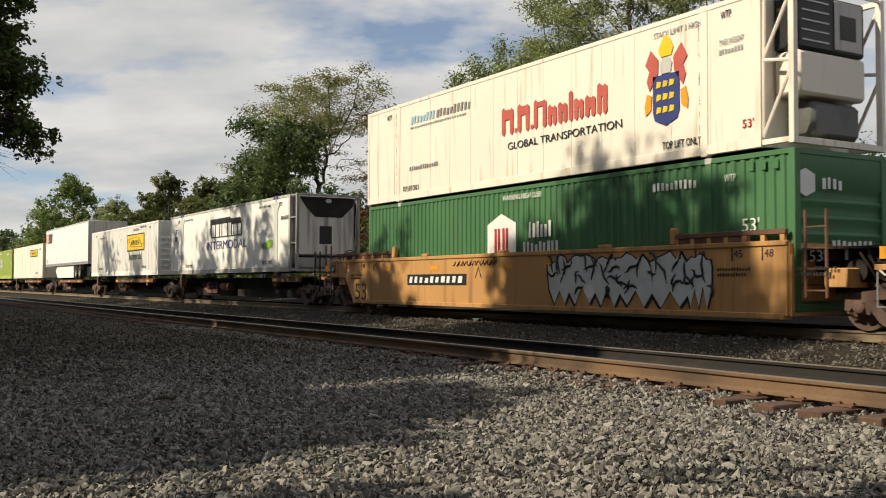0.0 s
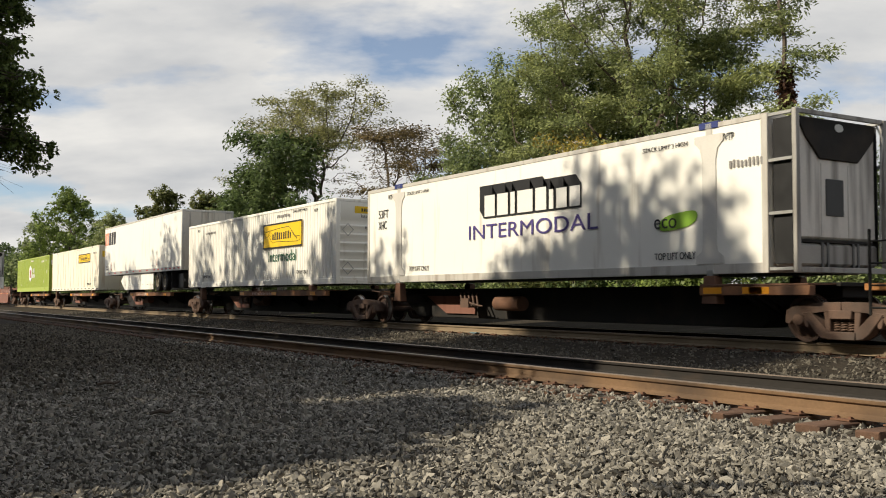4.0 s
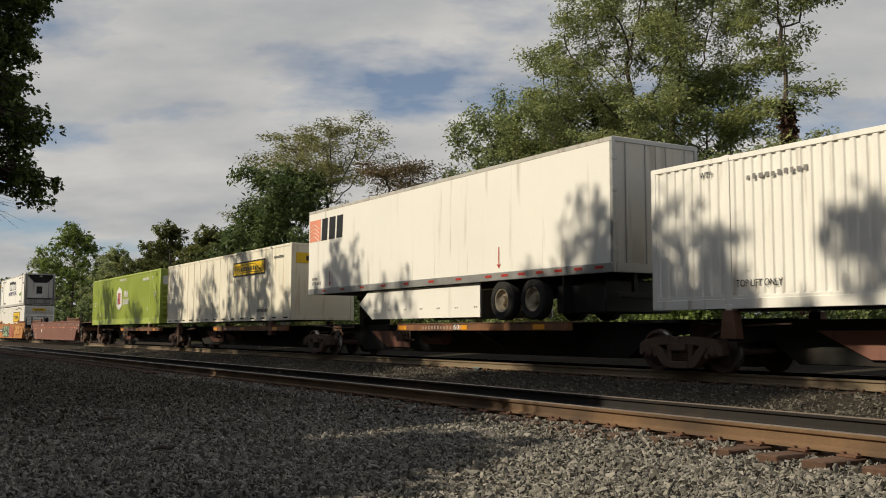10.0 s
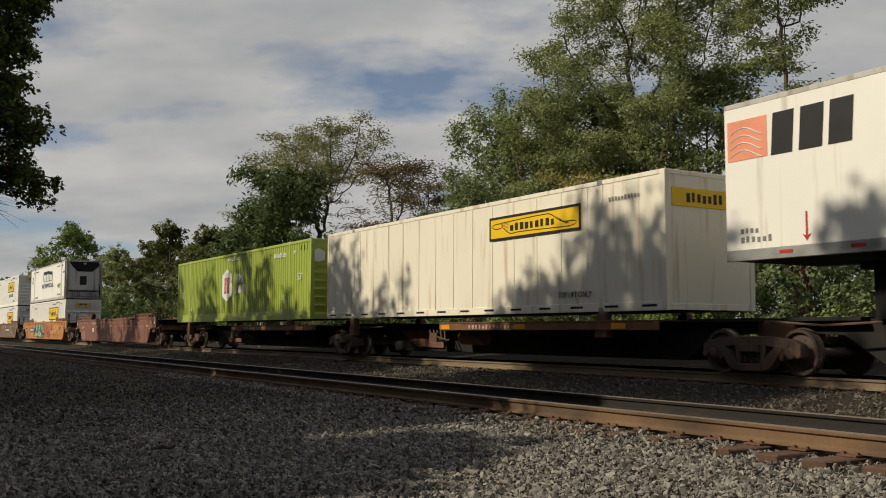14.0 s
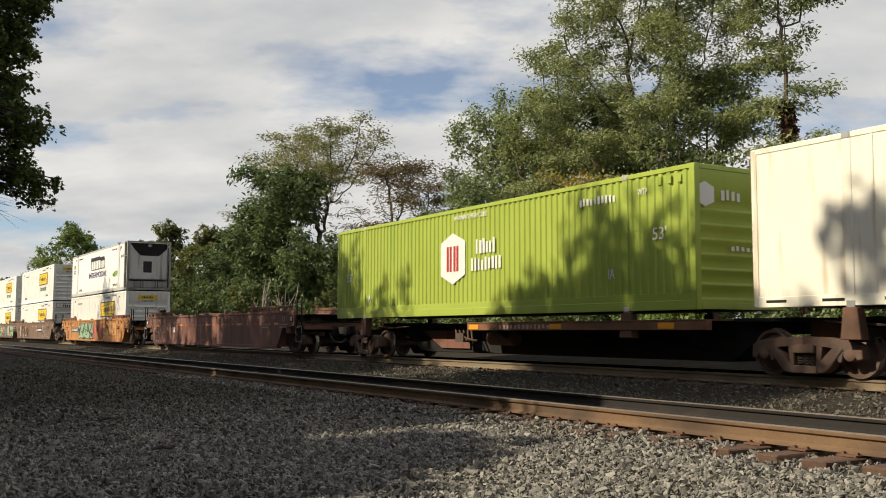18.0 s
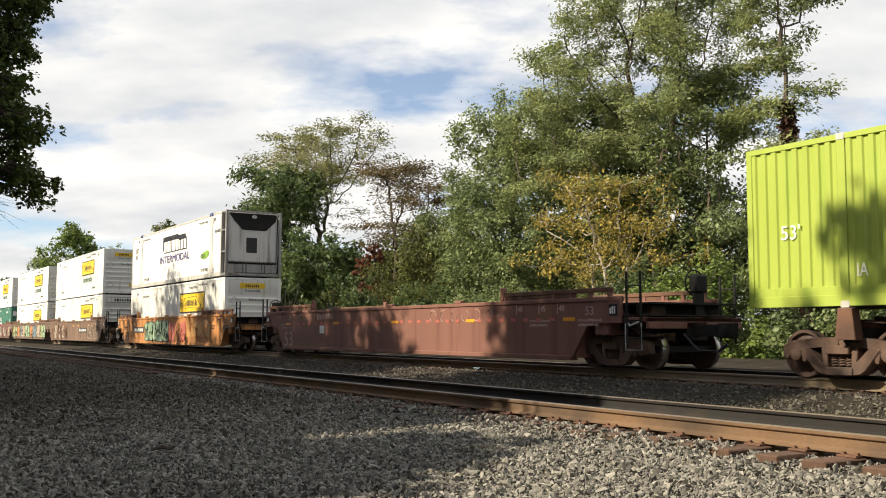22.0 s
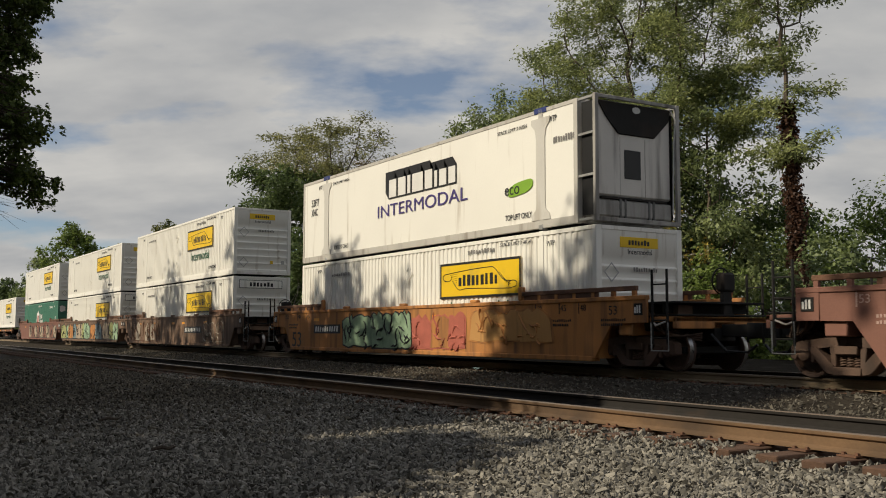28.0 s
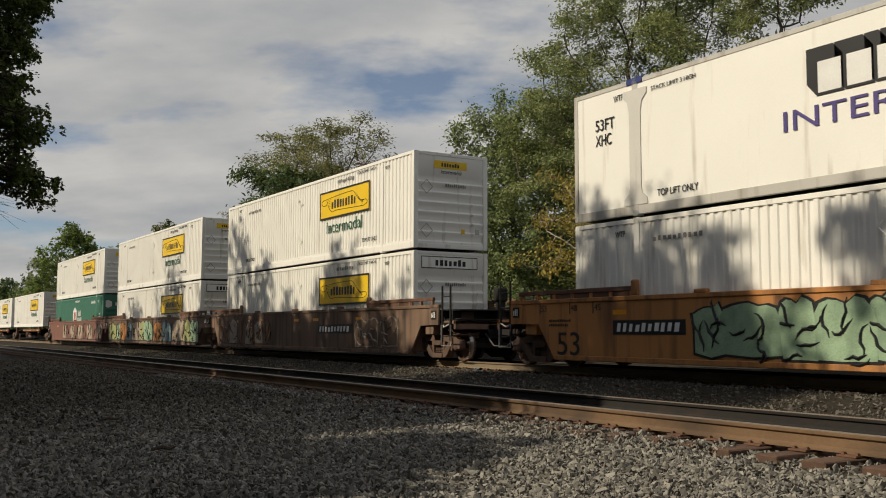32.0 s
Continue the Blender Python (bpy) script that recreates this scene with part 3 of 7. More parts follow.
def grow(goals, stem, step, near, rounds=90):
    """Branches that fork towards goals: nodes and the parent of each, from a stem upwards."""
    node = [np.array(p, float) for p in stem]
    parent = list(range(-1, len(stem) - 1))
    alive = np.ones(len(goals), bool)
    gap = np.linalg.norm(goals[:, None] - np.array(node)[None], axis=2)
    idx, gap = gap.argmin(1), gap.min(1)
    for _ in range(rounds):
        if not alive.any():
            break
        live = np.nonzero(alive)[0]
        pull = np.zeros((len(node), 3))
        np.add.at(pull, idx[live], (goals[live] - np.array(node)[idx[live]]) / np.maximum(gap[live], 1e-6)[:, None])
        tips = np.unique(idx[live])
        way = pull[tips] / np.maximum(np.linalg.norm(pull[tips], axis=1, keepdims=True), 1e-6) + rng.normal(0, 0.16, (len(tips), 3)) + (0, 0, 0.05)
        way /= np.linalg.norm(way, axis=1, keepdims=True)
        fresh = np.array(node)[tips] + way * step
        first = len(node)
        node += list(fresh)
        parent += [int(k) for k in tips]
        d = np.linalg.norm(goals[:, None] - fresh[None], axis=2)
        k, m = d.argmin(1), d.min(1)
        closer = m < gap
        idx, gap = np.where(closer, first + k, idx), np.where(closer, m, gap)
        alive &= gap > near
    return np.array(node), np.array(parent)


def limbs(node, parent, tip_r, swell=0.46):
    """Tapered limbs along grown nodes: a bmesh, how many ends hang on each node, and the way each twig points."""
    n = len(node)
    ends, kids = np.zeros(n), [[] for _ in range(n)]
    for k in range(n - 1, -1, -1):
        if not kids[k]:
            ends[k] = 1
        if parent[k] >= 0:
            kids[parent[k]].append(k)
            ends[parent[k]] += ends[k]
    r = tip_r * ends ** swell
    bm, todo = bmesh.new(), [(0, None)]
    while todo:
        k, root = todo.pop()
        line, rad = ([node[root]], [min(r[root], r[k] * 1.25)]) if root is not None else ([], [])
        while True:
            line.append(node[k])
            rad.append(r[k])
            if not kids[k]:
                break
            main = max(kids[k], key=lambda q: ends[q])
            todo += [(q, k) for q in kids[k] if q != main]
            k = main
        if len(line) > 1:
            tube(bm, [tuple(p) for p in line], [float(q) for q in rad], 9 if rad[0] > 0.12 else 5 if rad[0] > 0.04 else 3)
    way = node - node[np.maximum(parent, 0)]
    return bm, ends, way / np.maximum(np.linalg.norm(way, axis=1, keepdims=True), 1e-6)


def sprays(name, at, out, per, spread, length, width, material, level=0.8, hang=0.3, stray=0.5):
    """Leaves about twig ends: long and level for feathery foliage, broad and hanging for large leaves."""
    n = len(at) * per
    hub, way = np.repeat(at, per, 0), np.repeat(out, per, 0)
    c = hub + rng.normal(0, 1, (n, 3)) * spread
    face = np.array((0, 0, level)) + way * 0.25 + rng.normal(0, stray, (n, 3))
    face /= np.linalg.norm(face, axis=1, keepdims=True)
    along = way * 0.5 + rng.normal(0, 0.6, (n, 3)) - np.array((0, 0, hang))
    along -= face * (along * face).sum(1, keepdims=True)
    along /= np.maximum(np.linalg.norm(along, axis=1, keepdims=True), 1e-6)
    side = np.cross(face, along)
    ln, wd = length * rng.uniform(0.6, 1.3, (n, 1)), width * rng.uniform(0.7, 1.25, (n, 1))
    v = np.stack([c, c + along * ln * 0.45 + side * wd * 0.5 + face * ln * 0.05, c + along * ln - face * ln * 0.10, c + along * ln * 0.45 - side * wd * 0.5 + face * ln * 0.05], 1)
    return sheet(name, v.reshape(-1, 3), np.arange(n * 4).reshape(-1, 4), material)


def grown_tree(x, y, label, crown, leaf, fork=2.5, lean=(0, 0), goals=420, step=0.42, near=0.6, tip_r=0.016, swell=0.46, per=90, spread=(0.32, 0.32, 0.10), length=0.2, width=0.07,
               level=0.8, hang=0.25, stray=0.5, bark=None, bare=(), flesh=2, name="tree", vine=None, stems=(), tuft=(9, 0.75, 0.45)):
    """A tree whose limbs fork towards the lobes of its crown (centre and radii in the tree's own space), leaved at the twigs."""
    global rng
    rng = np.random.default_rng(int(-x * 10 + y))
    z0 = float(bed(np.array(x), np.array(y))) - 0.1
    t = thing(name, label, "tree", at=(x, y, z0))
    size = np.array([a[3] * a[4] * a[5] for a in tuple(crown) + tuple(bare)]) ** 0.75
    pts = []
    for lobe, share in zip(tuple(crown) + tuple(bare), size / size.sum()):
        k = max(8, int(goals * share))
        d = rng.normal(0, 1, (k, 3))
        d /= np.linalg.norm(d, axis=1, keepdims=True)
        spot = np.array(lobe[:3]) + d * rng.uniform(0.10, 1.0, (k, 1)) ** 0.40 * np.array(lobe[3:6])
        hub = spot[rng.integers(0, max(3, k // tuft[0]), k)]
        pts.append(hub + rng.normal(0, 1, (k, 3)) * tuft[1] * np.array((1, 1, tuft[2])))
    pts = np.concatenate(pts)
    pts[:, 2] = np.maximum(pts[:, 2], 0.5)
    m = max(3, int(fork / step))
    stem = [(lean[0] * (k / m) ** 1.4 + 0.05 * math.sin(k * 0.9 + x), lean[1] * k / m + 0.05 * math.sin(k * 1.3), fork * k / m) for k in range(m + 1)]
    node, parent = grow(pts, stem, step, near)
    bm, ends, way = limbs(node, parent, tip_r, swell)
    for dx, dz, r in stems:
        tube(bm, [(dx * 0.1, 0.1, 0), (dx * 0.45 + 0.15, -0.1, dz * 0.35), (dx * 0.75 - 0.1, 0.1, dz * 0.7), (dx, 0, dz)], [r, r * 0.8, r * 0.6, 0.01], 5)
    part("trunk", bm, bark or BARK, t)
    leafy = ends <= flesh
    leafy[:m + 1] = False
    for b in bare:
        leafy &= (((node - np.array(b[:3])) / np.array(b[3:6]) / 1.15) ** 2).sum(1) > 1.0
    part("crown", sprays("crown", node[leafy], way[leafy], per, spread, length, width, leaf, level, hang, stray), leaf, t)
    if vine:
        tone, low, top, r, count = vine
        zs = rng.uniform(low, top, count // 12)
        core = np.stack([np.interp(zs, node[:m + 1, 2], node[:m + 1, 0]), np.interp(zs, node[:m + 1, 2], node[:m + 1, 1]), zs], 1)
        ang = rng.uniform(0, math.tau, len(zs))
        out = np.stack([np.cos(ang), np.sin(ang), np.zeros(len(zs))], 1)
        wide = r * (0.75 + 0.25 * np.sin(zs * 2.3)) * np.interp(zs, (low, top), (1.15, 0.7))
        part("vine", sprays("vine", core + out * wide[:, None], out, 12, (0.12, 0.12, 0.16), 0.16, 0.11, tone, 0.2, 0.8, 0.5), tone, t, "reddish vine wrapped about the trunk")
    return t


def bush(x, y, h, w, leaf, label, leaves=3500, size=0.2, seed=1, name="bush"):
    """Stems from one root and a ragged mass of leaves."""
    rnd = random.Random(seed)
    z0 = float(bed(np.array(x), np.array(y)))
    t = thing(name, label, "bush", group="undergrowth behind the tracks", at=(x, y, z0 - 0.05))
    bm, ends, radii = bmesh.new(), [], []
    for k in range(9):
        a, f = rnd.uniform(0, math.tau), rnd.uniform(0.35, 1.0)
        e = Vector((math.cos(a) * w * rnd.uniform(0.2, 0.85), math.sin(a) * w * rnd.uniform(0.2, 0.7), h * f * 0.85))
        tube(bm, [(0, 0, 0), e * 0.5 + Vector((0, 0, 0.2)), e], [0.05, 0.03, 0.01], 5)
        ends.append(tuple(e)), radii.append(h * rnd.uniform(0.16, 0.3))
        ends.append((e.x * 1.1, e.y, e.z * 0.45)), radii.append(h * rnd.uniform(0.18, 0.3))
    part("stem_cluster", bm, BARK, t)
    part("leaves", leaf_cloud("leaves", ends, radii, leaves, size, leaf, 0.9, 0.3), leaf, t)
    return t

# ---- lettering ----
WRITTEN = {}


def letters(name, text, height, width, material, parent, x, z, y, face="side", squeeze=None, label=""):
    """Raised lettering, its lower left corner at x, z (or y, z on an end wall), made to a given width."""
    key = (text, material.name)
    if key not in WRITTEN:
        cu = bpy.data.curves.new("lettering", "FONT")
        cu.body, cu.size, cu.extrude = text, 1.0, 0.003
        ob = bpy.data.objects.new("lettering", cu)
        scene.collection.objects.link(ob)
        me = bpy.data.meshes.new_from_object(ob)
        bpy.data.objects.remove(ob)
        co = np.array([v.co[:] for v in me.vertices])
        lo, hi = co.min(0), co.max(0)
        for v in me.vertices:
            v.co = ((v.co.x - lo[0]) / (hi[0] - lo[0]), (v.co.y - lo[1]) / (hi[1] - lo[1]), v.co.z)
        me.materials.clear()
        me.materials.append(material)
        WRITTEN[key] = me
    ob = new(name, WRITTEN[key])
    ob.parent = parent
    ob.scale = (width, height, 1)
    ob.rotation_euler = (radians(90), 0, 0) if face == "side" else (radians(90), 0, radians(90))
    ob.location = (x, y, z) if face == "side" else (y, x, z)
    return tagged(ob, label=label)


def bars(name, material, parent, x0, x1, z0, z1, y, count, face="side", label="", seed=3, tilt=0.0, gap=0.42):
    """A row of plain bars in place of writing that is not spelt out."""
    rnd = random.Random(seed)
    bm = bmesh.new()
    w = (x1 - x0) / count
    for k in range(count):
        a, b = x0 + k * w, x0 + (k + 1) * w - w * gap * rnd.uniform(0.7, 1.3)
        lo, hi = z0 + (z1 - z0) * rnd.choice((0, 0, 0, 0.06)), z1 - (z1 - z0) * rnd.choice((0, 0, 0.1, 0.22))
        s = tilt * (z1 - z0)
        if face == "side":
            prism(bm, [(a, lo), (b, lo), (b + s, hi), (a + s, hi)], y - 0.003, y + 0.003, "y")
        else:
            prism(bm, [(a, lo), (b, lo), (b + s, hi), (a + s, hi)], y - 0.003, y + 0.003, "x")
    return tagged(part(name, bm, material, parent, label), kind="stuff")


def plate(name, material, parent, pts, y, label="", thick=0.004):
    """A flat painted shape on the near side."""
    bm = bmesh.new()
    prism(bm, pts, y - thick, y + thick, "y")
    return part(name, bm, material, parent, label)


def rect(x0, x1, z0, z1):
    return [(x0, z0), (x1, z0), (x1, z1), (x0, z1)]


# ---- containers ----
L, HALF, HIGH = 16.2, 1.295, 2.9
POST = 6.10
SKIN = -HALF - 0.004


def castings(c, material, heights=(0.0, HIGH)):
    for x in (-POST, POST):
        for s in (-1, 1):
            for z in heights:
                z0 = z - 0.012 if z < 1 else z - 0.11
                boxes("corner_casting", material, c, [(x - 0.085, x + 0.085, s * HALF - 0.012 if s < 0 else s * HALF - 0.15, s * HALF + 0.15 if s < 0 else s * HALF + 0.012, z0, z0 + 0.122)], bevel=0.012)


def shell(c, wall, trim, wavy=True, roof=None, end="ribs", end_mat=None, pitch=0.215, x_end=None, skirt=0.21):
    """The box of a container: walls, rails, posts, roof and ends."""
    end_mat = end_mat or wall
    xr = x_end or L / 2
    for s in (-1, 1):
        bm = bmesh.new()
        y = s * (HALF - 0.014)
        if wavy:
            for a, b in ((-L / 2 + 0.1, -POST - 0.09), (-POST + 0.09, POST - 0.09), (POST + 0.09, xr - 0.1)):
                wave_wall(bm, a, b, 0.20, HIGH - 0.09, y, s, pitch)
        else:
            box(bm, -L / 2 + 0.06, xr - 0.06, min(y, y - s * 0.05), max(y, y - s * 0.05), 0.16, HIGH - 0.07)
        part("side_wall", bm, wall, c)
        y0, y1 = (-HALF, -HALF + 0.09) if s < 0 else (HALF - 0.09, HALF)
        boxes("bottom_rail", trim, c, [(-L / 2, xr, y0, y1, 0.02, 0.21)], bevel=0.008)
        if skirt > 0.22:
            boxes("sill_plate", wall, c, [(-L / 2 + 0.1, xr - 0.1, y0 + (0.012 if s < 0 else 0), y1 - (0.012 if s > 0 else 0), 0.2, skirt)], bevel=0.005)
        boxes("top_rail", trim, c, [(-L / 2, xr, y0, y1, HIGH - 0.10, HIGH)], bevel=0.008)
        for x, w in ((-L / 2 + 0.06, 0.06), (-POST, 0.08), (POST, 0.08), (xr - 0.07, 0.07)):
            boxes("post", trim, c, [(x - w, x + w, y0 - 0.003 if s < 0 else y0, y1 if s < 0 else y1 + 0.003, 0.03, HIGH - 0.02)], bevel=0.006)
    boxes("roof", roof or wall, c, [(-L / 2 + 0.02, xr - 0.02, -HALF + 0.05, HALF - 0.05, HIGH - 0.05, HIGH - 0.01)])
    boxes("floor_panel", SOOT, c, [(-L / 2 + 0.05, xr - 0.05, -HALF + 0.08, HALF - 0.08, 0.05, 0.17)])
    boxes("rear_door", end_mat, c, [(-L / 2 - 0.01, -L / 2 + 0.05, -HALF + 0.06, -0.01, 0.14, HIGH - 0.08)])
    boxes("rear_door", end_mat, c, [(-L / 2 - 0.01, -L / 2 + 0.05, 0.01, HALF - 0.06, 0.14, HIGH - 0.08)])
    bm = bmesh.new()
    for y in (-0.85, -0.32, 0.32, 0.85):
        tube(bm, [(-L / 2 - 0.04, y, 0.16), (-L / 2 - 0.04, y, HIGH - 0.1)], 0.02, 6)
    part("lock_bars", bm, STEEL, c)
    bm = bmesh.new()
    if end == "ribs":
        pts, n = [], 7
        z0, z1 = 0.22, HIGH - 0.62
        p = (z1 - z0) / n
        line = [(0.0, 0.16)]
        for k in range(n):
            a = z0 + k * p
            line += [(0.0, a), (-0.045, a + 0.05), (-0.045, a + p - 0.09), (0.0, a + p - 0.03)]
        line += [(0.0, HIGH - 0.08)]
        outline = [(xr - 0.02 + d, z) for d, z in line] + [(xr - 0.12, HIGH - 0.08), (xr - 0.12, 0.16)]
        prism(bm, outline, -HALF + 0.13, HALF - 0.13, "y")
    elif end == "plain":
        box(bm, xr - 0.1, xr - 0.012, -HALF + 0.1, HALF - 0.1, 0.14, HIGH - 0.07)
    part("front_wall", bm, end_mat, c)
    for s in (-1, 1):
        y0, y1 = (-HALF + 0.004, -HALF + 0.15) if s < 0 else (HALF - 0.15, HALF - 0.004)
        boxes("front_post", trim, c, [(xr - 0.13, xr + 0.004, y0, y1, 0.02, HIGH)], bevel=0.012)
    for z0, z1 in ((0.03, 0.16), (HIGH - 0.10, HIGH - 0.004)):
        boxes("front_rail", trim, c, [(xr - 0.1, xr, -HALF + 0.15, HALF - 0.15, z0, z1)])


def scroll_sign(c, x0, x1, z0, z1, y, word=LETTER_BLACK):
    """A yellow panel with a dark border, a scroll and a row of bars for the name."""
    s = plate("sign", YELLOW, c, rect(x0, x1, z0, z1), y, "yellow panel with a dark border and scroll")
    w, h, b = x1 - x0, z1 - z0, 0.06
    bm = bmesh.new()
    yy = y - 0.006
    for r in (rect(x0, x1, z0, z0 + b), rect(x0, x1, z1 - b, z1), rect(x0, x0 + b, z0 + b, z1 - b), rect(x1 - b, x1, z0 + b, z1 - b)):
        prism(bm, r, yy - 0.004, yy + 0.004, "y")
    part("border", bm, LETTER_BLACK, s)
    q = lambda u, v: (x0 + w * u, yy, z0 + h * v)
    bm = bmesh.new()
    curl = lambda cu, cv, r, a0, a1: [q(cu + r * 0.55 * math.cos(a), cv + r * math.sin(a)) for a in np.linspace(a0, a1, 12)]
    top = [q(u, 0.70 + 0.10 * math.sin((u - 0.09) * 2.7)) for u in np.linspace(0.09, 0.66, 9)] + [q(u, 0.805 - 0.40 * (0.5 - 0.5 * math.cos((u - 0.66) / 0.18 * math.pi))) for u in np.linspace(0.68, 0.84, 8)] + [q(0.90, 0.39)]
    low = [q(0.17 + 0.10 * k, 0.50 - 0.27 * math.sin(k * math.pi / 2)) for k in np.linspace(0, 1, 7)] + [q(u, 0.23 + 0.03 * math.sin(u * 5)) for u in np.linspace(0.34, 0.90, 8)]
    for line in (top, low, curl(0.10, 0.60, 0.11, 1.6, 6.6), curl(0.91, 0.31, 0.09, -1.6, 3.6)):
        tube(bm, line, 0.011, 4)
    for k in range(6):
        tube(bm, [q(0.135 + 0.012 * k, 0.66 - 0.055 * k), q(0.24 - 0.004 * k, 0.69 - 0.06 * k)], 0.006, 3)
        tube(bm, [q(0.75 + 0.015 * k, 0.68 - 0.055 * k), q(0.83 + 0.012 * k, 0.36 - 0.012 * k)], 0.006, 3)
    part("scroll", bm, LETTER_BLACK, s)
    bars("name_marking", LETTER_BLACK, s, x0 + w * 0.25, x0 + w * 0.76, z0 + h * 0.34, z0 + h * 0.64, yy, 9, label="dark bars for the name", seed=4)
    return s


def diamonds(c, x, rows):
    for y, z, r in rows:
        bm = bmesh.new()
        pts = [(y, z - r), (y + r, z), (y, z + r), (y - r, z)]
        inner = [(a * 0.0 + y + (a - y) * 0.86, z + (b - z) * 0.86) for a, b in pts]
        for i in range(4):
            prism(bm, [pts[i], pts[(i + 1) % 4], inner[(i + 1) % 4], inner[i]], x, x + 0.01, "x")
        part("placard_holder", bm, STEEL, c)


def small_print(c, mat, y=SKIN, low=0.42):
    letters("lettering", "TOP LIFT ONLY", 0.13, 1.05, mat, c, 4.75, low, y)
    letters("lettering", "TOP LIFT ONLY", 0.13, 1.05, mat, c, -5.9, low, y)
    letters("lettering", "WTP", 0.12, 0.3, mat, c, 6.32, HIGH - 0.36, y)
    letters("lettering", "WTP", 0.12, 0.3, mat, c, -6.75, HIGH - 0.36, y)
    letters("lettering", "STACK LIMIT 3 HIGH", 0.09, 1.3, mat, c, 4.4, HIGH - 0.24, y)


def end_panel(c, x, dark=False):
    """The head board of an end wall: a small sign and its plate."""
    if dark:
        s = boxes("head_board", WHITE, c, [(x, x + 0.012, -1.05, 0.95, HIGH - 0.52, HIGH - 0.14)], "white board with a dark border")
        boxes("border", LETTER_BLACK, s, [(x + 0.010, x + 0.016, -1.03, 0.93, z, z + 0.025) for z in (HIGH - 0.51, HIGH - 0.175)] + [(x + 0.010, x + 0.016, y, y + 0.025, HIGH - 0.485, HIGH - 0.175) for y in (-1.03, 0.905)], bevel=0)
        bars("name_marking", LETTER_BLACK, s, -0.55, 0.55, HIGH - 0.43, HIGH - 0.24, x + 0.018, 7, "end", seed=9)
    else:
        s = boxes("head_board", YELLOW, c, [(x, x + 0.012, -0.6, 0.55, HIGH - 0.48, HIGH - 0.24)], "small yellow board")
        bars("name_marking", LETTER_BLACK, s, -0.35, 0.3, HIGH - 0.42, HIGH - 0.30, x + 0.018, 7, "end", seed=9)
        letters("lettering", "Intermodal", 0.12, 0.72, LETTER_BLACK, c, -0.36, HIGH - 0.63, x + 0.004, "end")
    bars("number_marking", PALE_INK, c, -0.2, 0.55, HIGH - 1.02, HIGH - 0.92, x + 0.006, 10, "end", seed=8)


def ribbed_container(name, label, wall=None, sign_z=1.42, dark=False):
    wall = wall or WHITE
    c = thing(name, label, "container", "intermodal containers on the train")
    shell(c, wall, wall, skirt=0.27)
    castings(c, wall)
    scroll_sign(c, 1.50, 5.28, sign_z, sign_z + 0.96, SKIN)
    letters("lettering", "Intermodal", 0.40, 2.70, LETTER_GREEN, c, 2.05, sign_z - 0.50, SKIN)
    small_print(c, LETTER_BLACK)
    bars("number_marking", PALE_INK, c, 2.9, 4.2, HIGH - 0.34, HIGH - 0.22, SKIN, 10)
    bars("number_marking", PALE_INK, c, -5.6, -4.2, HIGH - 0.52, HIGH - 0.42, SKIN, 10, seed=6)
    end_panel(c, L / 2 - 0.02, dark)
    diamonds(c, L / 2 - 0.02, [(-0.85, 0.55, 0.22), (-0.85, 1.85, 0.22)])
    for x, z in ((-0.3, 0.85), (-0.3, 2.2)):
        bm = bmesh.new()
        pts = [(x, z - 0.2), (x + 0.2, z), (x, z + 0.2), (x - 0.2, z)]
        for i in range(4):
            a, b = pts[i], pts[(i + 1) % 4]
            tube(bm, [(a[0], SKIN, a[1]), (b[0], SKIN, b[1])], 0.012, 4)
        part("placard_holder", bm, WHITE, c)
    boxes("decal", YELLOW, c, [(L / 2 - 0.016, L / 2 - 0.004, 0.35, 0.48, 0.5, 0.64)])
    boxes("decal", STEEL, c, [(L / 2 - 0.016, L / 2 - 0.004, 0.85, 1.0, 0.5, 0.66)])
    return c


def plain_container(name, label):
    """A smooth-sided container with riveted seams."""
    c = thing(name, label, "container", "intermodal containers on the train")
    shell(c, WORN, WORN, wavy=False, end="plain")
    castings(c, STEEL)
    scroll_sign(c, 1.80, 5.45, 1.88, 2.48, SKIN)
    for k in range(13):
        x = -POST + 0.94 * (k + 0.5)
        boxes("seam", WORN, c, [(x - 0.025, x + 0.025, -HALF - 0.002, -HALF + 0.02, 0.2, HIGH - 0.1)], bevel=0.004)
    for k in range(14):
        x = -7.6 + k * 1.17
        bm = bmesh.new()
        box(bm, x - 0.22, x + 0.22, -HALF - 0.003, -HALF + 0.01, 0.10, 0.15)
        part("drain_slot", bm, SOOT, c)
    letters("lettering", "TOP LIFT ONLY", 0.13, 1.2, LETTER_BLACK, c, 4.6, 0.36, SKIN)
    bars("number_marking", PALE_INK, c, 6.4, 7.4, HIGH - 0.5, HIGH - 0.4, SKIN, 10)
    s = boxes("head_board", YELLOW, c, [(L / 2 - 0.012, L / 2 + 0.006, -1.1, 0.9, HIGH - 0.75, HIGH - 0.36)], "yellow board on the end")
    bars("name_marking", LETTER_BLACK, s, -0.7, 0.4, HIGH - 0.66, HIGH - 0.45, L / 2 + 0.01, 7, "end")
    return c


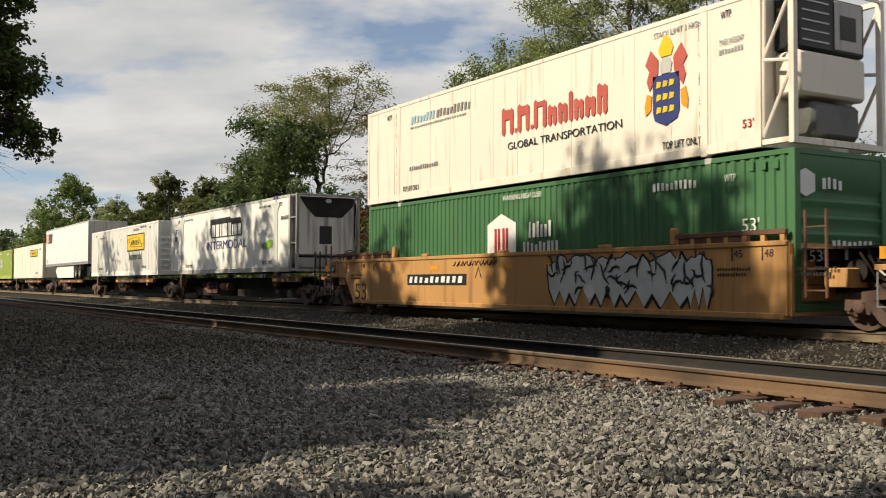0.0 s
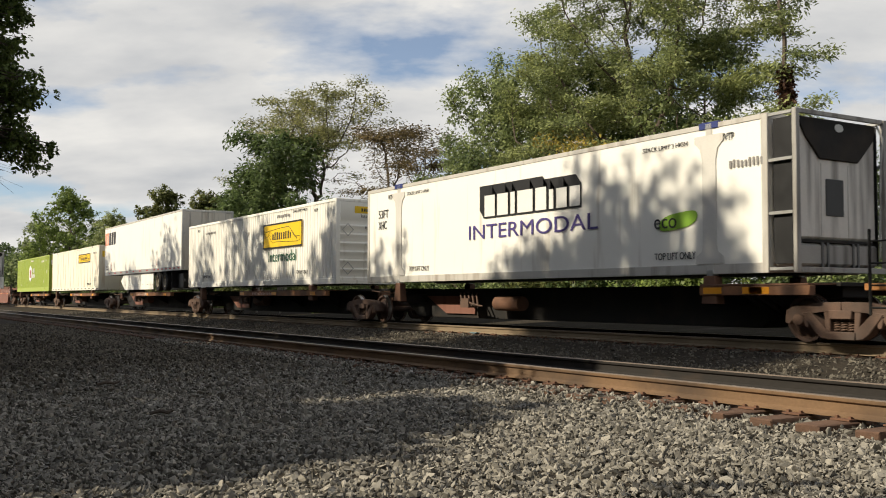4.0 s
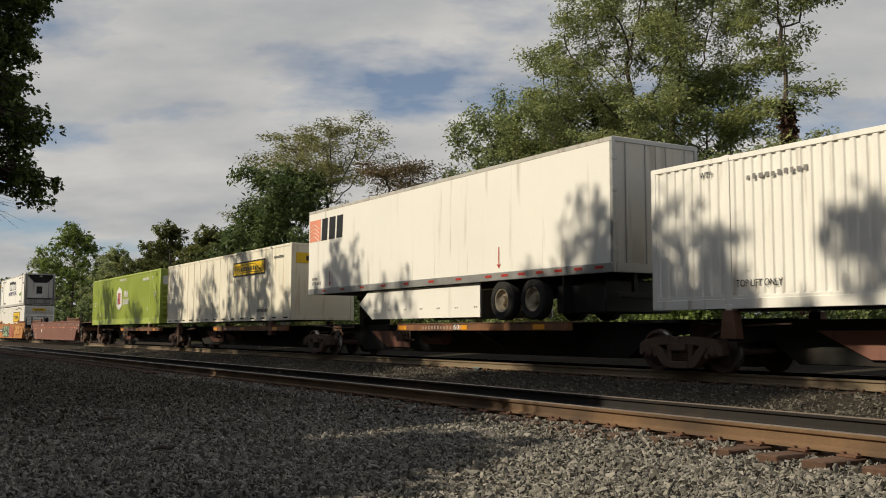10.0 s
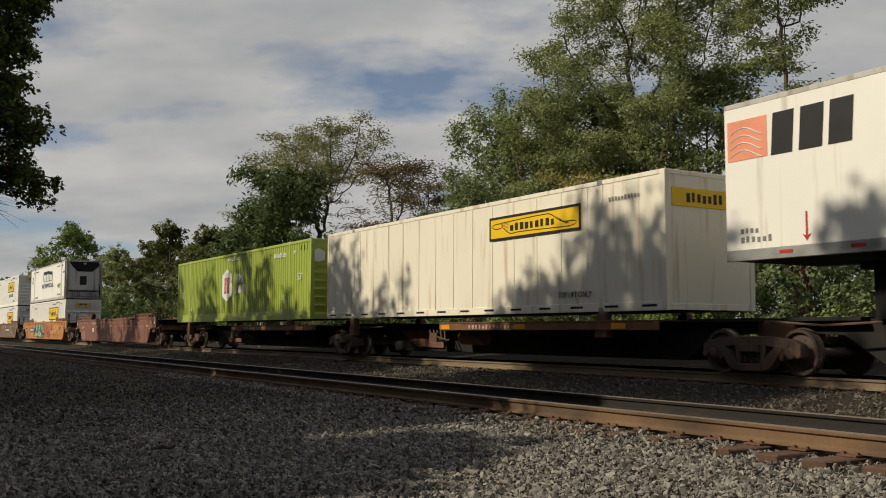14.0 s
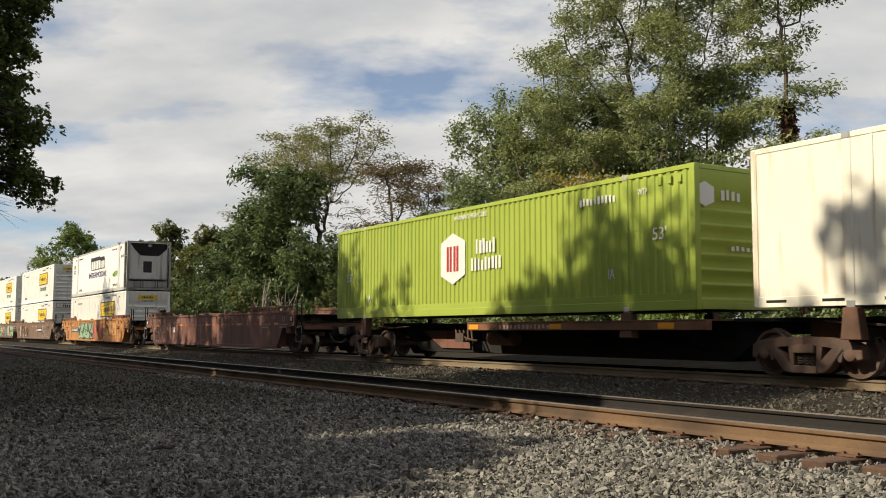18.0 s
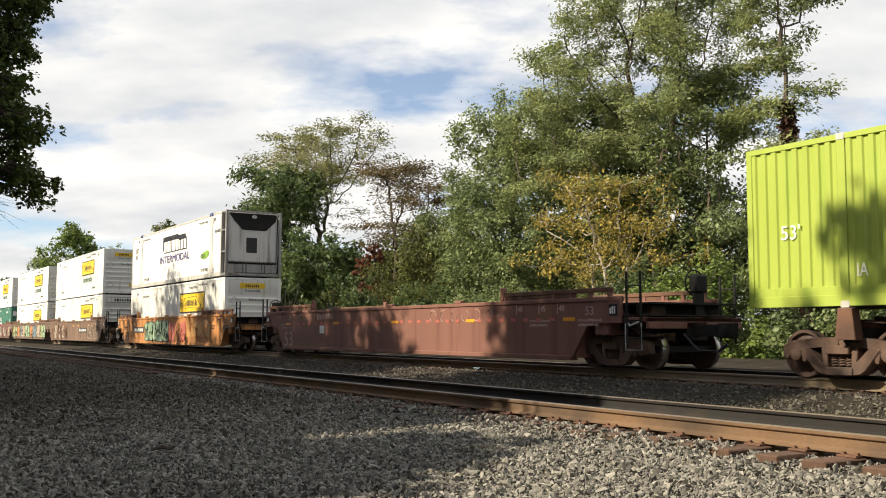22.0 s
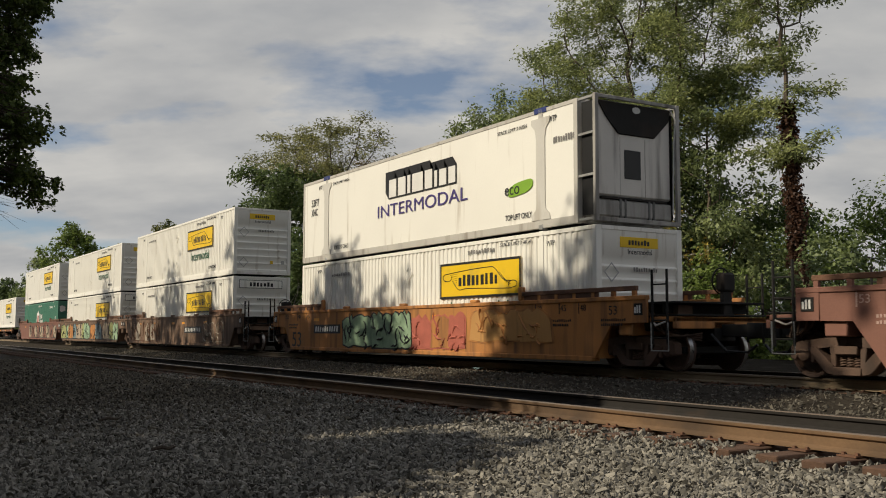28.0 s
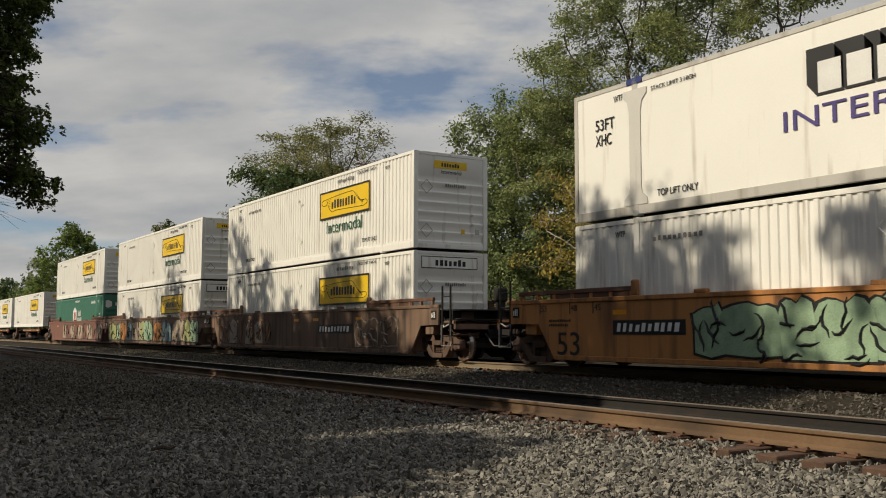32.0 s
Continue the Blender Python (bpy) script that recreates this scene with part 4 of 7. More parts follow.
def hexagon_sign(c, x0, x1, z0, z1, y):
    m, h = (x0 + x1) / 2, (z1 - z0) * 0.18
    s = plate("emblem", LETTER_WHITE, c, [(m, z0), (x1, z0 + h), (x1, z1 - h), (m, z1), (x0, z1 - h), (x0, z0 + h)], y, "white six-sided emblem")
    w = x1 - x0
    for u0, u1, v0, v1 in ((0.26, 0.34, 0.25, 0.74), (0.38, 0.46, 0.25, 0.74), (0.54, 0.62, 0.25, 0.74), (0.66, 0.74, 0.25, 0.74)):
        bm = bmesh.new()
        prism(bm, rect(x0 + w * u0, x0 + w * u1, z0 + (z1 - z0) * v0, z0 + (z1 - z0) * v1), y - 0.012, y - 0.005, "y")
        part("emblem_bar", bm, LETTER_RED, s, "red bar")
    return s


def green_container(name, label, wall):
    c = thing(name, label, "container", "intermodal containers on the train")
    shell(c, wall, wall, end_mat=wall, skirt=0.36)
    castings(c, GREY)
    hexagon_sign(c, -1.42, -0.18, 0.86, 2.26, SKIN)
    bars("name_marking", LETTER_WHITE, c, 0.35, 1.28, 1.62, 2.0, SKIN, 6, label="white bars for the name", seed=2)
    bars("name_marking", LETTER_WHITE, c, 0.12, 1.55, 1.18, 1.52, SKIN, 9, label="white bars for the name", seed=5)
    letters("lettering", "53'", 0.26, 0.40, LETTER_WHITE, c, 6.92, 1.46, SKIN)
    letters("lettering", "53'", 0.26, 0.40, LETTER_WHITE, c, -7.35, 1.2, SKIN)
    letters("lettering", "WARNING HIGH CUBE", 0.13, 1.6, LETTER_WHITE, c, -0.75, 2.58, SKIN)
    bars("number_marking", LETTER_WHITE, c, 4.6, 5.85, 2.38, 2.56, SKIN, 10)
    letters("lettering", "WTP", 0.14, 0.28, LETTER_WHITE, c, 6.5, 2.42, SKIN)
    letters("lettering", "IA", 0.22, 0.2, LETTER_WHITE, c, 5.55, 0.72, SKIN)
    letters("lettering", "IA", 0.22, 0.2, LETTER_WHITE, c, -5.85, 0.5, SKIN)
    for k in range(3):
        boxes("vent", wall, c, [(7.1 + 0.28 * k, 7.2 + 0.28 * k, -HALF - 0.012, -HALF + 0.01, HIGH - 0.34, HIGH - 0.16)])
    m = L / 2 - 0.016
    bm = bmesh.new()
    prism(bm, [(-1.0, 2.05), (-0.75, 2.15), (-0.75, 2.45), (-1.0, 2.55), (-1.25, 2.45), (-1.25, 2.15)], m, m + 0.01, "x")
    part("emblem", bm, LETTER_WHITE, c)
    bars("name_marking", LETTER_WHITE, c, -0.55, 0.05, 2.2, 2.42, m + 0.006, 4, "end")
    bars("name_marking", LETTER_WHITE, c, -0.3, 0.9, 1.2, 1.3, m + 0.006, 8, "end")
    return c


def reefer_container(name, label):
    """A refrigerated container: smooth white sides, waisted grey posts, and a cooling unit in an open end frame."""
    c = thing(name, label, "container", "intermodal containers on the train")
    xr = L / 2
    body = xr - 0.62
    shell(c, VAN, GREY, wavy=False, end="plain", x_end=body)
    castings(c, STEEL)
    for x in (-POST, POST):
        bm = bmesh.new()
        pts = [(-0.36, 0.22), (0.36, 0.22), (0.34, 0.36), (0.20, 0.46), (0.17, 0.6), (0.17, 2.2), (0.22, 2.42), (0.36, 2.55), (0.36, 2.68), (-0.36, 2.68), (-0.36, 2.55), (-0.22, 2.42), (-0.17, 2.2), (-0.17, 0.6), (-0.20, 0.46), (-0.34, 0.36)]
        prism(bm, [(x + a, b) for a, b in pts], -HALF - 0.009, -HALF + 0.01, "y")
        part("waisted_post", bm, POST_GREY, c, "grey waisted lifting post")
        boxes("lift_pad", SHIELD_BLUE, c, [(x - 0.24, x + 0.24, -HALF - 0.012, -HALF + 0.1, HIGH - 0.10, HIGH + 0.03)])
    # name: slanted dark blocks with pale fronts
    x0, z0 = -1.55, 1.62
    wid = (0.50, 0.50, 0.22, 0.66, 0.46, 0.20, 0.42, 0.40)
    x = x0
    for k, w in enumerate(wid):
        bm, front = bmesh.new(), bmesh.new()
        h = 0.58 if k < 5 else 0.50
        zz = z0 + 0.035 * (x - x0) * 0
        prism(bm, [(x - 0.02, zz - 0.02), (x + w + 0.02, zz - 0.02), (x + w + 0.02, zz + h + 0.02), (x + w - 0.17, zz + h + 0.24), (x - 0.21, zz + h + 0.24), (x - 0.21, zz + 0.2)], SKIN - 0.004, SKIN + 0.002, "y")
        l0, l1, b0, b1 = x + 0.02, x + w - 0.02, zz + 0.02, zz + h - 0.02
        prism(front, [(l0, b0), (l1, b0), (l1, b1), (l0, b1)], SKIN - 0.009, SKIN - 0.005, "y")
        s = part("name_block", bm, LETTER_BLACK, c, "black slanted block")
        part("block_front", front, LETTER_WHITE, s, "white block front")
        x += w + 0.07
    letters("lettering", "INTERMODAL", 0.37, 5.15, LETTER_BLUE, c, -2.28, 1.08, SKIN, label="violet blue lettering")
    e = plate("leaf_emblem", ECO, c, [(5.52 + 0.52 * math.copysign(abs(math.cos(a)) ** 0.7, math.cos(a)), 1.09 + 0.16 * math.copysign(abs(math.sin(a)) ** 0.7, math.sin(a)) + 0.08 * math.cos(a)) for a in np.linspace(0, math.tau, 21)[:-1]], SKIN, "green leaf emblem")
    e.location.x = -0.25
    letters("lettering", "eco", 0.2, 0.62, LETTER_BLACK, c, 4.62, 0.96, SKIN - 0.006)
    letters("lettering", "53FT", 0.25, 0.62, LETTER_BLACK, c, -7.36, 1.98, SKIN)
    letters("lettering", "XHC", 0.25, 0.52, LETTER_BLACK, c, -7.36, 1.64, SKIN)
    letters("lettering", "TOP LIFT ONLY", 0.14, 1.12, LETTER_BLACK, c, 4.62, 0.33, SKIN)
    letters("lettering", "TOP LIFT ONLY", 0.14, 1.12, LETTER_BLACK, c, -5.46, 0.33, SKIN)
    letters("lettering", "WTP", 0.14, 0.3, LETTER_BLACK, c, -6.75, 2.52, SKIN)
    letters("lettering", "WTP", 0.14, 0.3, LETTER_BLACK, c, 6.42, 2.52, SKIN)
    letters("lettering", "STACK LIMIT 3 HIGH", 0.09, 1.25, LETTER_BLACK, c, -5.6, 2.55, SKIN)
    letters("lettering", "STACK LIMIT 3 HIGH", 0.09, 1.25, LETTER_BLACK, c, 4.3, 2.55, SKIN)
    bars("number_marking", PALE_INK, c, 6.6, 7.42, 1.98, 2.14, SKIN, 9)
    # end frame
    for s in (-1, 1):
        y0, y1 = (-HALF, -HALF + 0.11) if s < 0 else (HALF - 0.11, HALF)
        boxes("frame_post", GRIMY_GREY, c, [(xr - 0.09, xr, y0, y1, 0.02, HIGH)], bevel=0.01)
        for z in (0.06, 1.05, 2.0, HIGH - 0.08):
            boxes("frame_rung", STEEL, c, [(body, xr - 0.11, y0 + 0.02, y1 - 0.02, z, z + 0.06)])
        # black sheet stands in for the shade inside the open frame side
        boxes("side_screen", BLACK, c, [(body + 0.05, xr - 0.16, s * (HALF - 0.1) - 0.01, s * (HALF - 0.1) + 0.01, 0.18, HIGH - 0.12)], "black sheet for the shade in the frame opening")
    boxes("frame_rail", GRIMY_GREY, c, [(xr - 0.10, xr, -HALF + 0.11, HALF - 0.11, 0.02, 0.12)])
    boxes("frame_rail", GRIMY_GREY, c, [(xr - 0.08, xr - 0.02, -HALF + 0.11, HALF - 0.11, HIGH - 0.08, HIGH)])
    u = boxes("cooling_unit", GRIMY_VAN, c, [(body - 0.02, xr - 0.17, -1.16, 1.16, 0.62, HIGH - 0.14)], "soot-streaked white cooling unit with a black grille", bevel=0.05)
    bm = bmesh.new()
    prism(bm, [(-1.12, HIGH - 0.10), (1.14, HIGH - 0.10), (1.08, 2.5), (0.62, 2.06), (-0.48, 2.06), (-0.86, 2.45)], xr - 0.18, xr - 0.13, "x")
    part("grille", bm, SOOT, u, "black slanted grille", bevel=0.02)
    boxes("control_window", BLACK, u, [(xr - 0.17, xr - 0.155, -0.30, 0.20, 1.05, 1.72)], "dark control window", bevel=0.01)
    bm = bmesh.new()
    lathe_pts = [(0.12 * math.cos(a), 0.075 * math.sin(a)) for a in np.linspace(0, math.tau, 18)[:-1]]
    prism(bm, [(a + 0.05, b + HIGH - 0.24) for a, b in lathe_pts], xr - 0.13, xr - 0.12, "x")
    part("round_badge", bm, STEEL, u)
    for y in (-0.42, 0.34):
        boxes("door_seam", GREY, u, [(xr - 0.172, xr - 0.164, y - 0.008, y + 0.008, 0.66, 2.0)], bevel=0)
    boxes("fuel_tank", GRIMY_GREY, c, [(body, xr - 0.14, -1.16, 1.16, 0.14, 0.55)], "grimy dark tank", bevel=0.05)
    for y in (-0.45, -0.3, 0.42, 0.56):
        boxes("tank_strap", DARK_STEEL, c, [(body + 0.02, xr - 0.125, y - 0.03, y + 0.03, 0.12, 0.565)])
    boxes("shelf", SOOT, c, [(body, xr - 0.14, -1.0, 1.0, 0.56, 0.61)])
    bm = bmesh.new()
    tube(bm, [(xr - 0.06, HALF - 0.25, HIGH - 0.1), (xr - 0.02, HALF - 0.12, HIGH - 0.35), (xr - 0.05, HALF - 0.15, HIGH - 0.9), (xr - 0.06, HALF - 0.2, 0.3)], 0.02, 6)
    part("cable", bm, STEEL, c)
    return c


def crest_container(name, label):
    """A cream refrigerated container with a braced open end frame."""
    c = thing(name, label, "container", "intermodal containers on the train")
    xr, body = L / 2 + 0.1, L / 2 - 0.62
    shell(c, CREAM, CREAM, wavy=False, end="plain", x_end=body)
    castings(c, CREAM)
    for k in range(14):
        x = -7.4 + k * 1.05
        boxes("seam", CREAM, c, [(x - 0.012, x + 0.012, -HALF + 0.006, -HALF + 0.03, 0.2, HIGH - 0.1)], bevel=0.002)
    # name in deep red
    rnd = random.Random(11)
    bm, x = bmesh.new(), -0.68
    for w, h in ((0.52, 0.62), (0.1, 0.1), (0.5, 0.62), (0.1, 0.1), (0.52, 0.62), (0.36, 0.42), (0.36, 0.42), (0.16, 0.62), (0.36, 0.42), (0.38, 0.42), (0.36, 0.62)):
        if h > 0.2:
            prism(bm, [(x, 1.30), (x + 0.09, 1.24), (x + 0.14, 1.32), (x + 0.14, 1.28 + h), (x + 0.07, 1.34 + h), (x, 1.28 + h)], SKIN - 0.004, SKIN + 0.003, "y")
            if w > 0.2:
                prism(bm, [(x + w - 0.17, 1.30), (x + w - 0.10, 1.24), (x + w - 0.03, 1.32), (x + w - 0.03, 1.24 + h), (x + w - 0.12, 1.3 + h), (x + w - 0.17, 1.22 + h)], SKIN - 0.004, SKIN + 0.003, "y")
                prism(bm, rect(x + 0.14, x + w - 0.17, 1.2 + h * rnd.uniform(0.5, 0.95), 1.27 + h), SKIN - 0.004, SKIN + 0.003, "y")
        else:
            prism(bm, rect(x, x + 0.09, 1.28, 1.38), SKIN - 0.004, SKIN + 0.003, "y")
        x += w + 0.03
    part("name_marking", bm, FADED_RED, c, "faded red shapes for the name")
    letters("lettering", "GLOBAL TRANSPORTATION", 0.18, 4.2, LETTER_BLACK, c, -0.42, 0.88, SKIN)
    bars("name_marking", SKY_INK, c, -5.35, -3.95, 2.2, 2.43, SKIN, 8, tilt=0.2)
    bars("name_marking", PALE_INK, c, -3.9, -2.1, 2.2, 2.43, SKIN, 10, tilt=0.2)
    for x in (-POST, POST):
        boxes("lift_post", CREAM, c, [(x - 0.1, x + 0.1, -HALF - 0.004, -HALF + 0.02, 0.16, HIGH - 0.06)], bevel=0.003)
        q = random.Random(int(x * 10))
        for k in range(9):
            z = 0.2 + 0.28 * k + q.uniform(-0.1, 0.1)
            boxes("rust_run", RUST, c, [(x - 0.105 - q.uniform(0.0, 0.02), x - 0.098, -HALF - 0.002, -HALF + 0.02, z, z + q.uniform(0.05, 0.24))], bevel=0)
    bars("number_marking", STEEL, c, -5.35, -2.3, 2.06, 2.12, SKIN, 24)
    bars("number_marking", PALE_INK, c, -5.4, -3.75, 0.84, 0.97, SKIN, 13)
    letters("lettering", "TOP LIFT ONLY", 0.15, 1.05, LETTER_BLACK, c, 4.98, 0.26, SKIN)
    letters("lettering", "TOP LIFT ONLY", 0.15, 0.95, LETTER_BLACK, c, -5.8, 0.26, SKIN)
    letters("lettering", "STACK LIMIT 3 HIGH", 0.12, 1.3, STEEL, c, 4.75, 2.55, SKIN)
    letters("lettering", "WTP", 0.15, 0.25, LETTER_BLACK, c, 6.55, 2.55, SKIN)
    letters("lettering", "WTP", 0.15, 0.3, LETTER_BLACK, c, -6.8, 2.5, SKIN)
    letters("lettering", "TARE WEIGHT", 0.11, 0.6, STEEL, c, 6.5, 2.05, SKIN)
    bars("number_marking", STEEL, c, 6.5, 7.1, 1.88, 1.98, SKIN, 8)
    letters("lettering", "53'", 0.16, 0.26, LETTER_RED, c, 7.05, 0.42, SKIN)
    # coat of arms, as plain shapes
    sh = plate("shield", SHIELD_BLUE, c, [(4.72, 1.02), (4.78, 0.86), (5.08, 0.74), (5.40, 0.86), (5.46, 1.02), (5.46, 1.78), (4.72, 1.78)], SKIN, "navy shield with gold bars")
    for z in (1.0, 1.26, 1.52):
        for u in (4.82, 5.0, 5.18):
            bm = bmesh.new()
            prism(bm, [(u, z), (u + 0.13, z + 0.02), (u + 0.15, z + 0.12), (u + 0.03, z + 0.14)], SKIN - 0.012, SKIN - 0.005, "y")
            part("gold_bar", bm, YELLOW, sh)
    plate("helm", GREY, sh, [(4.95, 1.80), (5.22, 1.80), (5.26, 2.0), (5.18, 2.12), (5.0, 2.12), (4.92, 2.0)], SKIN)
    plate("gold_crown", YELLOW, sh, [(4.94, 2.15), (5.24, 2.15), (5.3, 2.3), (5.2, 2.5), (5.1, 2.58), (5.0, 2.5), (4.88, 2.3)], SKIN, "gold crown shape")
    plate("red_mantle", FADED_RED, sh, [(4.62, 1.50), (4.86, 1.82), (4.88, 2.1), (4.66, 2.34), (4.5, 2.05), (4.62, 1.9), (4.54, 1.7)], SKIN, "red mantle shape")
    plate("red_mantle", FADED_RED, sh, [(5.56, 1.50), (5.32, 1.82), (5.30, 2.1), (5.52, 2.34), (5.68, 2.05), (5.56, 1.9), (5.64, 1.7)], SKIN, "red mantle shape")
    plate("scroll_end", AMBER, sh, [(4.50, 1.0), (4.66, 1.1), (4.68, 1.4), (4.55, 1.45), (4.48, 1.2)], SKIN)
    plate("scroll_end", AMBER, sh, [(5.68, 1.0), (5.52, 1.1), (5.50, 1.4), (5.63, 1.45), (5.70, 1.2)], SKIN)
    # end frame
    for s in (-1, 1):
        y0, y1 = (-HALF, -HALF + 0.12) if s < 0 else (HALF - 0.12, HALF)
        boxes("frame_post", CREAM, c, [(xr - 0.12, xr, y0, y1, 0.02, HIGH)], bevel=0.01)
        boxes("frame_rung", CREAM, c, [(body, xr - 0.12, y0 + 0.02, y1 - 0.02, 0.05, 0.15)])
        boxes("frame_rung", CREAM, c, [(body, xr - 0.12, y0 + 0.02, y1 - 0.02, HIGH - 0.1, HIGH)])
        bm = bmesh.new()
        y = s * (HALF - 0.06)
        for a, b in (((body, y, 0.2), (xr - 0.08, y, 1.4)), ((xr - 0.08, y, 1.5), (body, y, 1.6)), ((body, y, 1.6), (xr - 0.08, y, 2.75)), ((body, y, 0.25), (body + 0.05, y, 2.7))):
            tube(bm, [a, b], 0.035, 6)
        part("frame_brace", bm, CREAM, c, "cream diagonal brace")
    boxes("frame_rail", CREAM, c, [(xr - 0.1, xr, -HALF + 0.12, HALF - 0.12, 0.02, 0.14)])
    boxes("frame_rail", CREAM, c, [(xr - 0.06, xr - 0.02, -HALF + 0.12, HALF - 0.12, HIGH - 0.06, HIGH)])
    u = boxes("cooling_unit", CREAM, c, [(body, xr - 0.16, -0.95, 0.95, 0.95, 1.75)], "rust-stained cream cooling unit", bevel=0.06)
    boxes("grille", BLACK, u, [(body, xr - 0.18, -0.95, 0.95, 1.78, HIGH - 0.1)], "black louvred grille", bevel=0.04)
    boxes("grille_bar", STEEL, u, [(xr - 0.18, xr - 0.165, -0.85, -0.1, z, z + 0.03) for z in (1.92, 2.1, 2.28, 2.46, 2.64)], bevel=0)
    boxes("grey_panel", GREY, u, [(xr - 0.178, xr - 0.160, 0.05, 0.85, 1.85, 2.75)], bevel=0.01)
    boxes("control_window", BLACK, u, [(xr - 0.16, xr - 0.152, 0.2, 0.66, 2.05, 2.5)], bevel=0.01)
    boxes("fuel_tank", DARK_STEEL, c, [(body, xr - 0.14, -0.6, 0.75, 0.2, 0.85)], "grimy dark tank", bevel=0.08)
    return c


def road_trailer(name, label):
    """A dry van trailer: box on a rail, skirts, landing legs and two axles; its tail doors face forward along the train."""
    c = thing(name, label, "trailer")
    h = 2.96
    for s in (-1, 1):
        y0, y1 = (-HALF, -HALF + 0.05) if s < 0 else (HALF - 0.05, HALF)
        boxes("side_wall", VAN, c, [(-L / 2, L / 2 - 0.06, y0, y1, 0.2, h - 0.09)], bevel=0.01)
        boxes("top_rail", GREY, c, [(-L / 2, L / 2, y0 - 0.006, y1 + 0.006, h - 0.1, h)], bevel=0.012)
        boxes("bottom_rail", STEEL, c, [(-L / 2, L / 2, y0 - 0.01, y1 + 0.01, 0.0, 0.21)], "ribbed aluminium bottom rail", bevel=0.012)
        for k in range(22):
            x = -L / 2 + 0.5 + k * 0.72
            if k % 2 or k > 14:
                bm = bmesh.new()
                box(bm, x, x + 0.28, s * HALF - 0.018 if s < 0 else s * HALF, s * HALF if s < 0 else s * HALF + 0.018, 0.09, 0.15)
                part("reflector_strip", bm, LETTER_RED, c, "red reflector strip")
    boxes("roof", VAN, c, [(-L / 2, L / 2, -HALF + 0.04, HALF - 0.04, h - 0.03, h + 0.01)])
    boxes("floor", SOOT, c, [(-L / 2, L / 2, -HALF + 0.06, HALF - 0.06, 0.02, 0.16)])
    boxes("nose_wall", VAN, c, [(-L / 2 - 0.01, -L / 2 + 0.04, -HALF + 0.03, HALF - 0.03, 0.1, h - 0.05)])
    for y0, y1 in ((-HALF + 0.1, -0.01), (0.01, HALF - 0.1)):
        d = boxes("tail_door", GREY, c, [(L / 2 - 0.06, L / 2 - 0.015, y0, y1, 0.2, h - 0.1)], "grey tail door")
        bm = bmesh.new()
        for y in (y0 + 0.3, y1 - 0.3):
            tube(bm, [(L / 2 - 0.0, y, 0.18), (L / 2 - 0.0, y, h - 0.08)], 0.018, 6)
        part("lock_rod", bm, STEEL, d)
    boxes("tail_frame", STEEL, c, [(L / 2 - 0.08, L / 2 + 0.01, -HALF, -HALF + 0.1, 0, h), (L / 2 - 0.08, L / 2 + 0.01, HALF - 0.1, HALF, 0, h), (L / 2 - 0.08, L / 2 + 0.01, -HALF + 0.1, HALF - 0.1, h - 0.1, h), (L / 2 - 0.08, L / 2 + 0.02, -HALF + 0.1, HALF - 0.1, 0.0, 0.2)])
    for z in (0.5, 1.1, 1.8, 2.5):
        boxes("hinge", STEEL, c, [(L / 2 - 0.01, L / 2 + 0.03, -HALF - 0.012, -HALF + 0.14, z - 0.05, z + 0.05)])
    for k in range(1, 13):
        x = -L / 2 + k * 1.245
        boxes("seam", VAN, c, [(x - 0.015, x + 0.015, -HALF - 0.0025, -HALF + 0.02, 0.22, h - 0.1)], bevel=0.002)
    # salmon square and dark name blocks
    q = plate("emblem", SALMON, c, rect(-8.02, -7.1, 1.87, 2.62), SKIN, "salmon square emblem")
    bm = bmesh.new()
    for k in range(4):
        a = [(-7.95 + 0.02 * i, SKIN - 0.006, 1.95 + 0.14 * k + 0.10 * math.sin(i * 0.11)) for i in range(0, 40, 4)]
        tube(bm, a, 0.012, 4)
    part("emblem_lines", bm, LETTER_WHITE, q)
    for k, (x, w) in enumerate(((-7.02, 0.52), (-6.42, 0.54), (-5.82, 0.52))):
        bm = bmesh.new()
        prism(bm, [(x, 1.86), (x + w - 0.06, 1.86), (x + w, 2.62), (x + 0.06, 2.62)], SKIN - 0.004, SKIN + 0.003, "y")
        part("name_block", bm, LETTER_BLACK, c, "dark block shape for the name")
    for x, z0, z1, mat in ((-6.3, 0.27, 0.78, LETTER_RED), (3.8, 0.3, 0.85, LETTER_RED)):
        bm = bmesh.new()
        prism(bm, [(x - 0.02, z0 + 0.1), (x - 0.02, z1), (x + 0.02, z1), (x + 0.02, z0 + 0.1), (x + 0.09, z0 + 0.12), (x, z0), (x - 0.09, z0 + 0.12)], SKIN - 0.004, SKIN + 0.003, "y")
        part("arrow_mark", bm, mat, c, "painted arrow pointing down")
    bars("number_marking", PALE_INK, c, -7.75, -7.3, 0.5, 0.6, SKIN, 4)
    bars("number_marking", PALE_INK, c, -7.75, -7.0, 0.33, 0.45, SKIN, 6)
    # skirt, legs, axles (all below the floor)
    for s in (-1, 1):
        bm = bmesh.new()
        prism(bm, [(-4.25, -0.40), (-3.6, -0.02), (2.78, -0.02), (2.78, -0.9), (-3.35, -0.9)], s * (HALF - 0.12) - 0.02, s * (HALF - 0.12) + 0.02, "y")
        k = part("side_skirt", bm, VAN, c, "white side skirt")
        if s < 0:
            bm = bmesh.new()
            for i in range(7):
                for u in (0, 0.1):
                    box(bm, -3.2 + i * 0.95 + u, -3.16 + i * 0.95 + u, -HALF + 0.09, -HALF + 0.102, -0.65, -0.61)
            part("skirt_bolts", bm, STEEL, k)
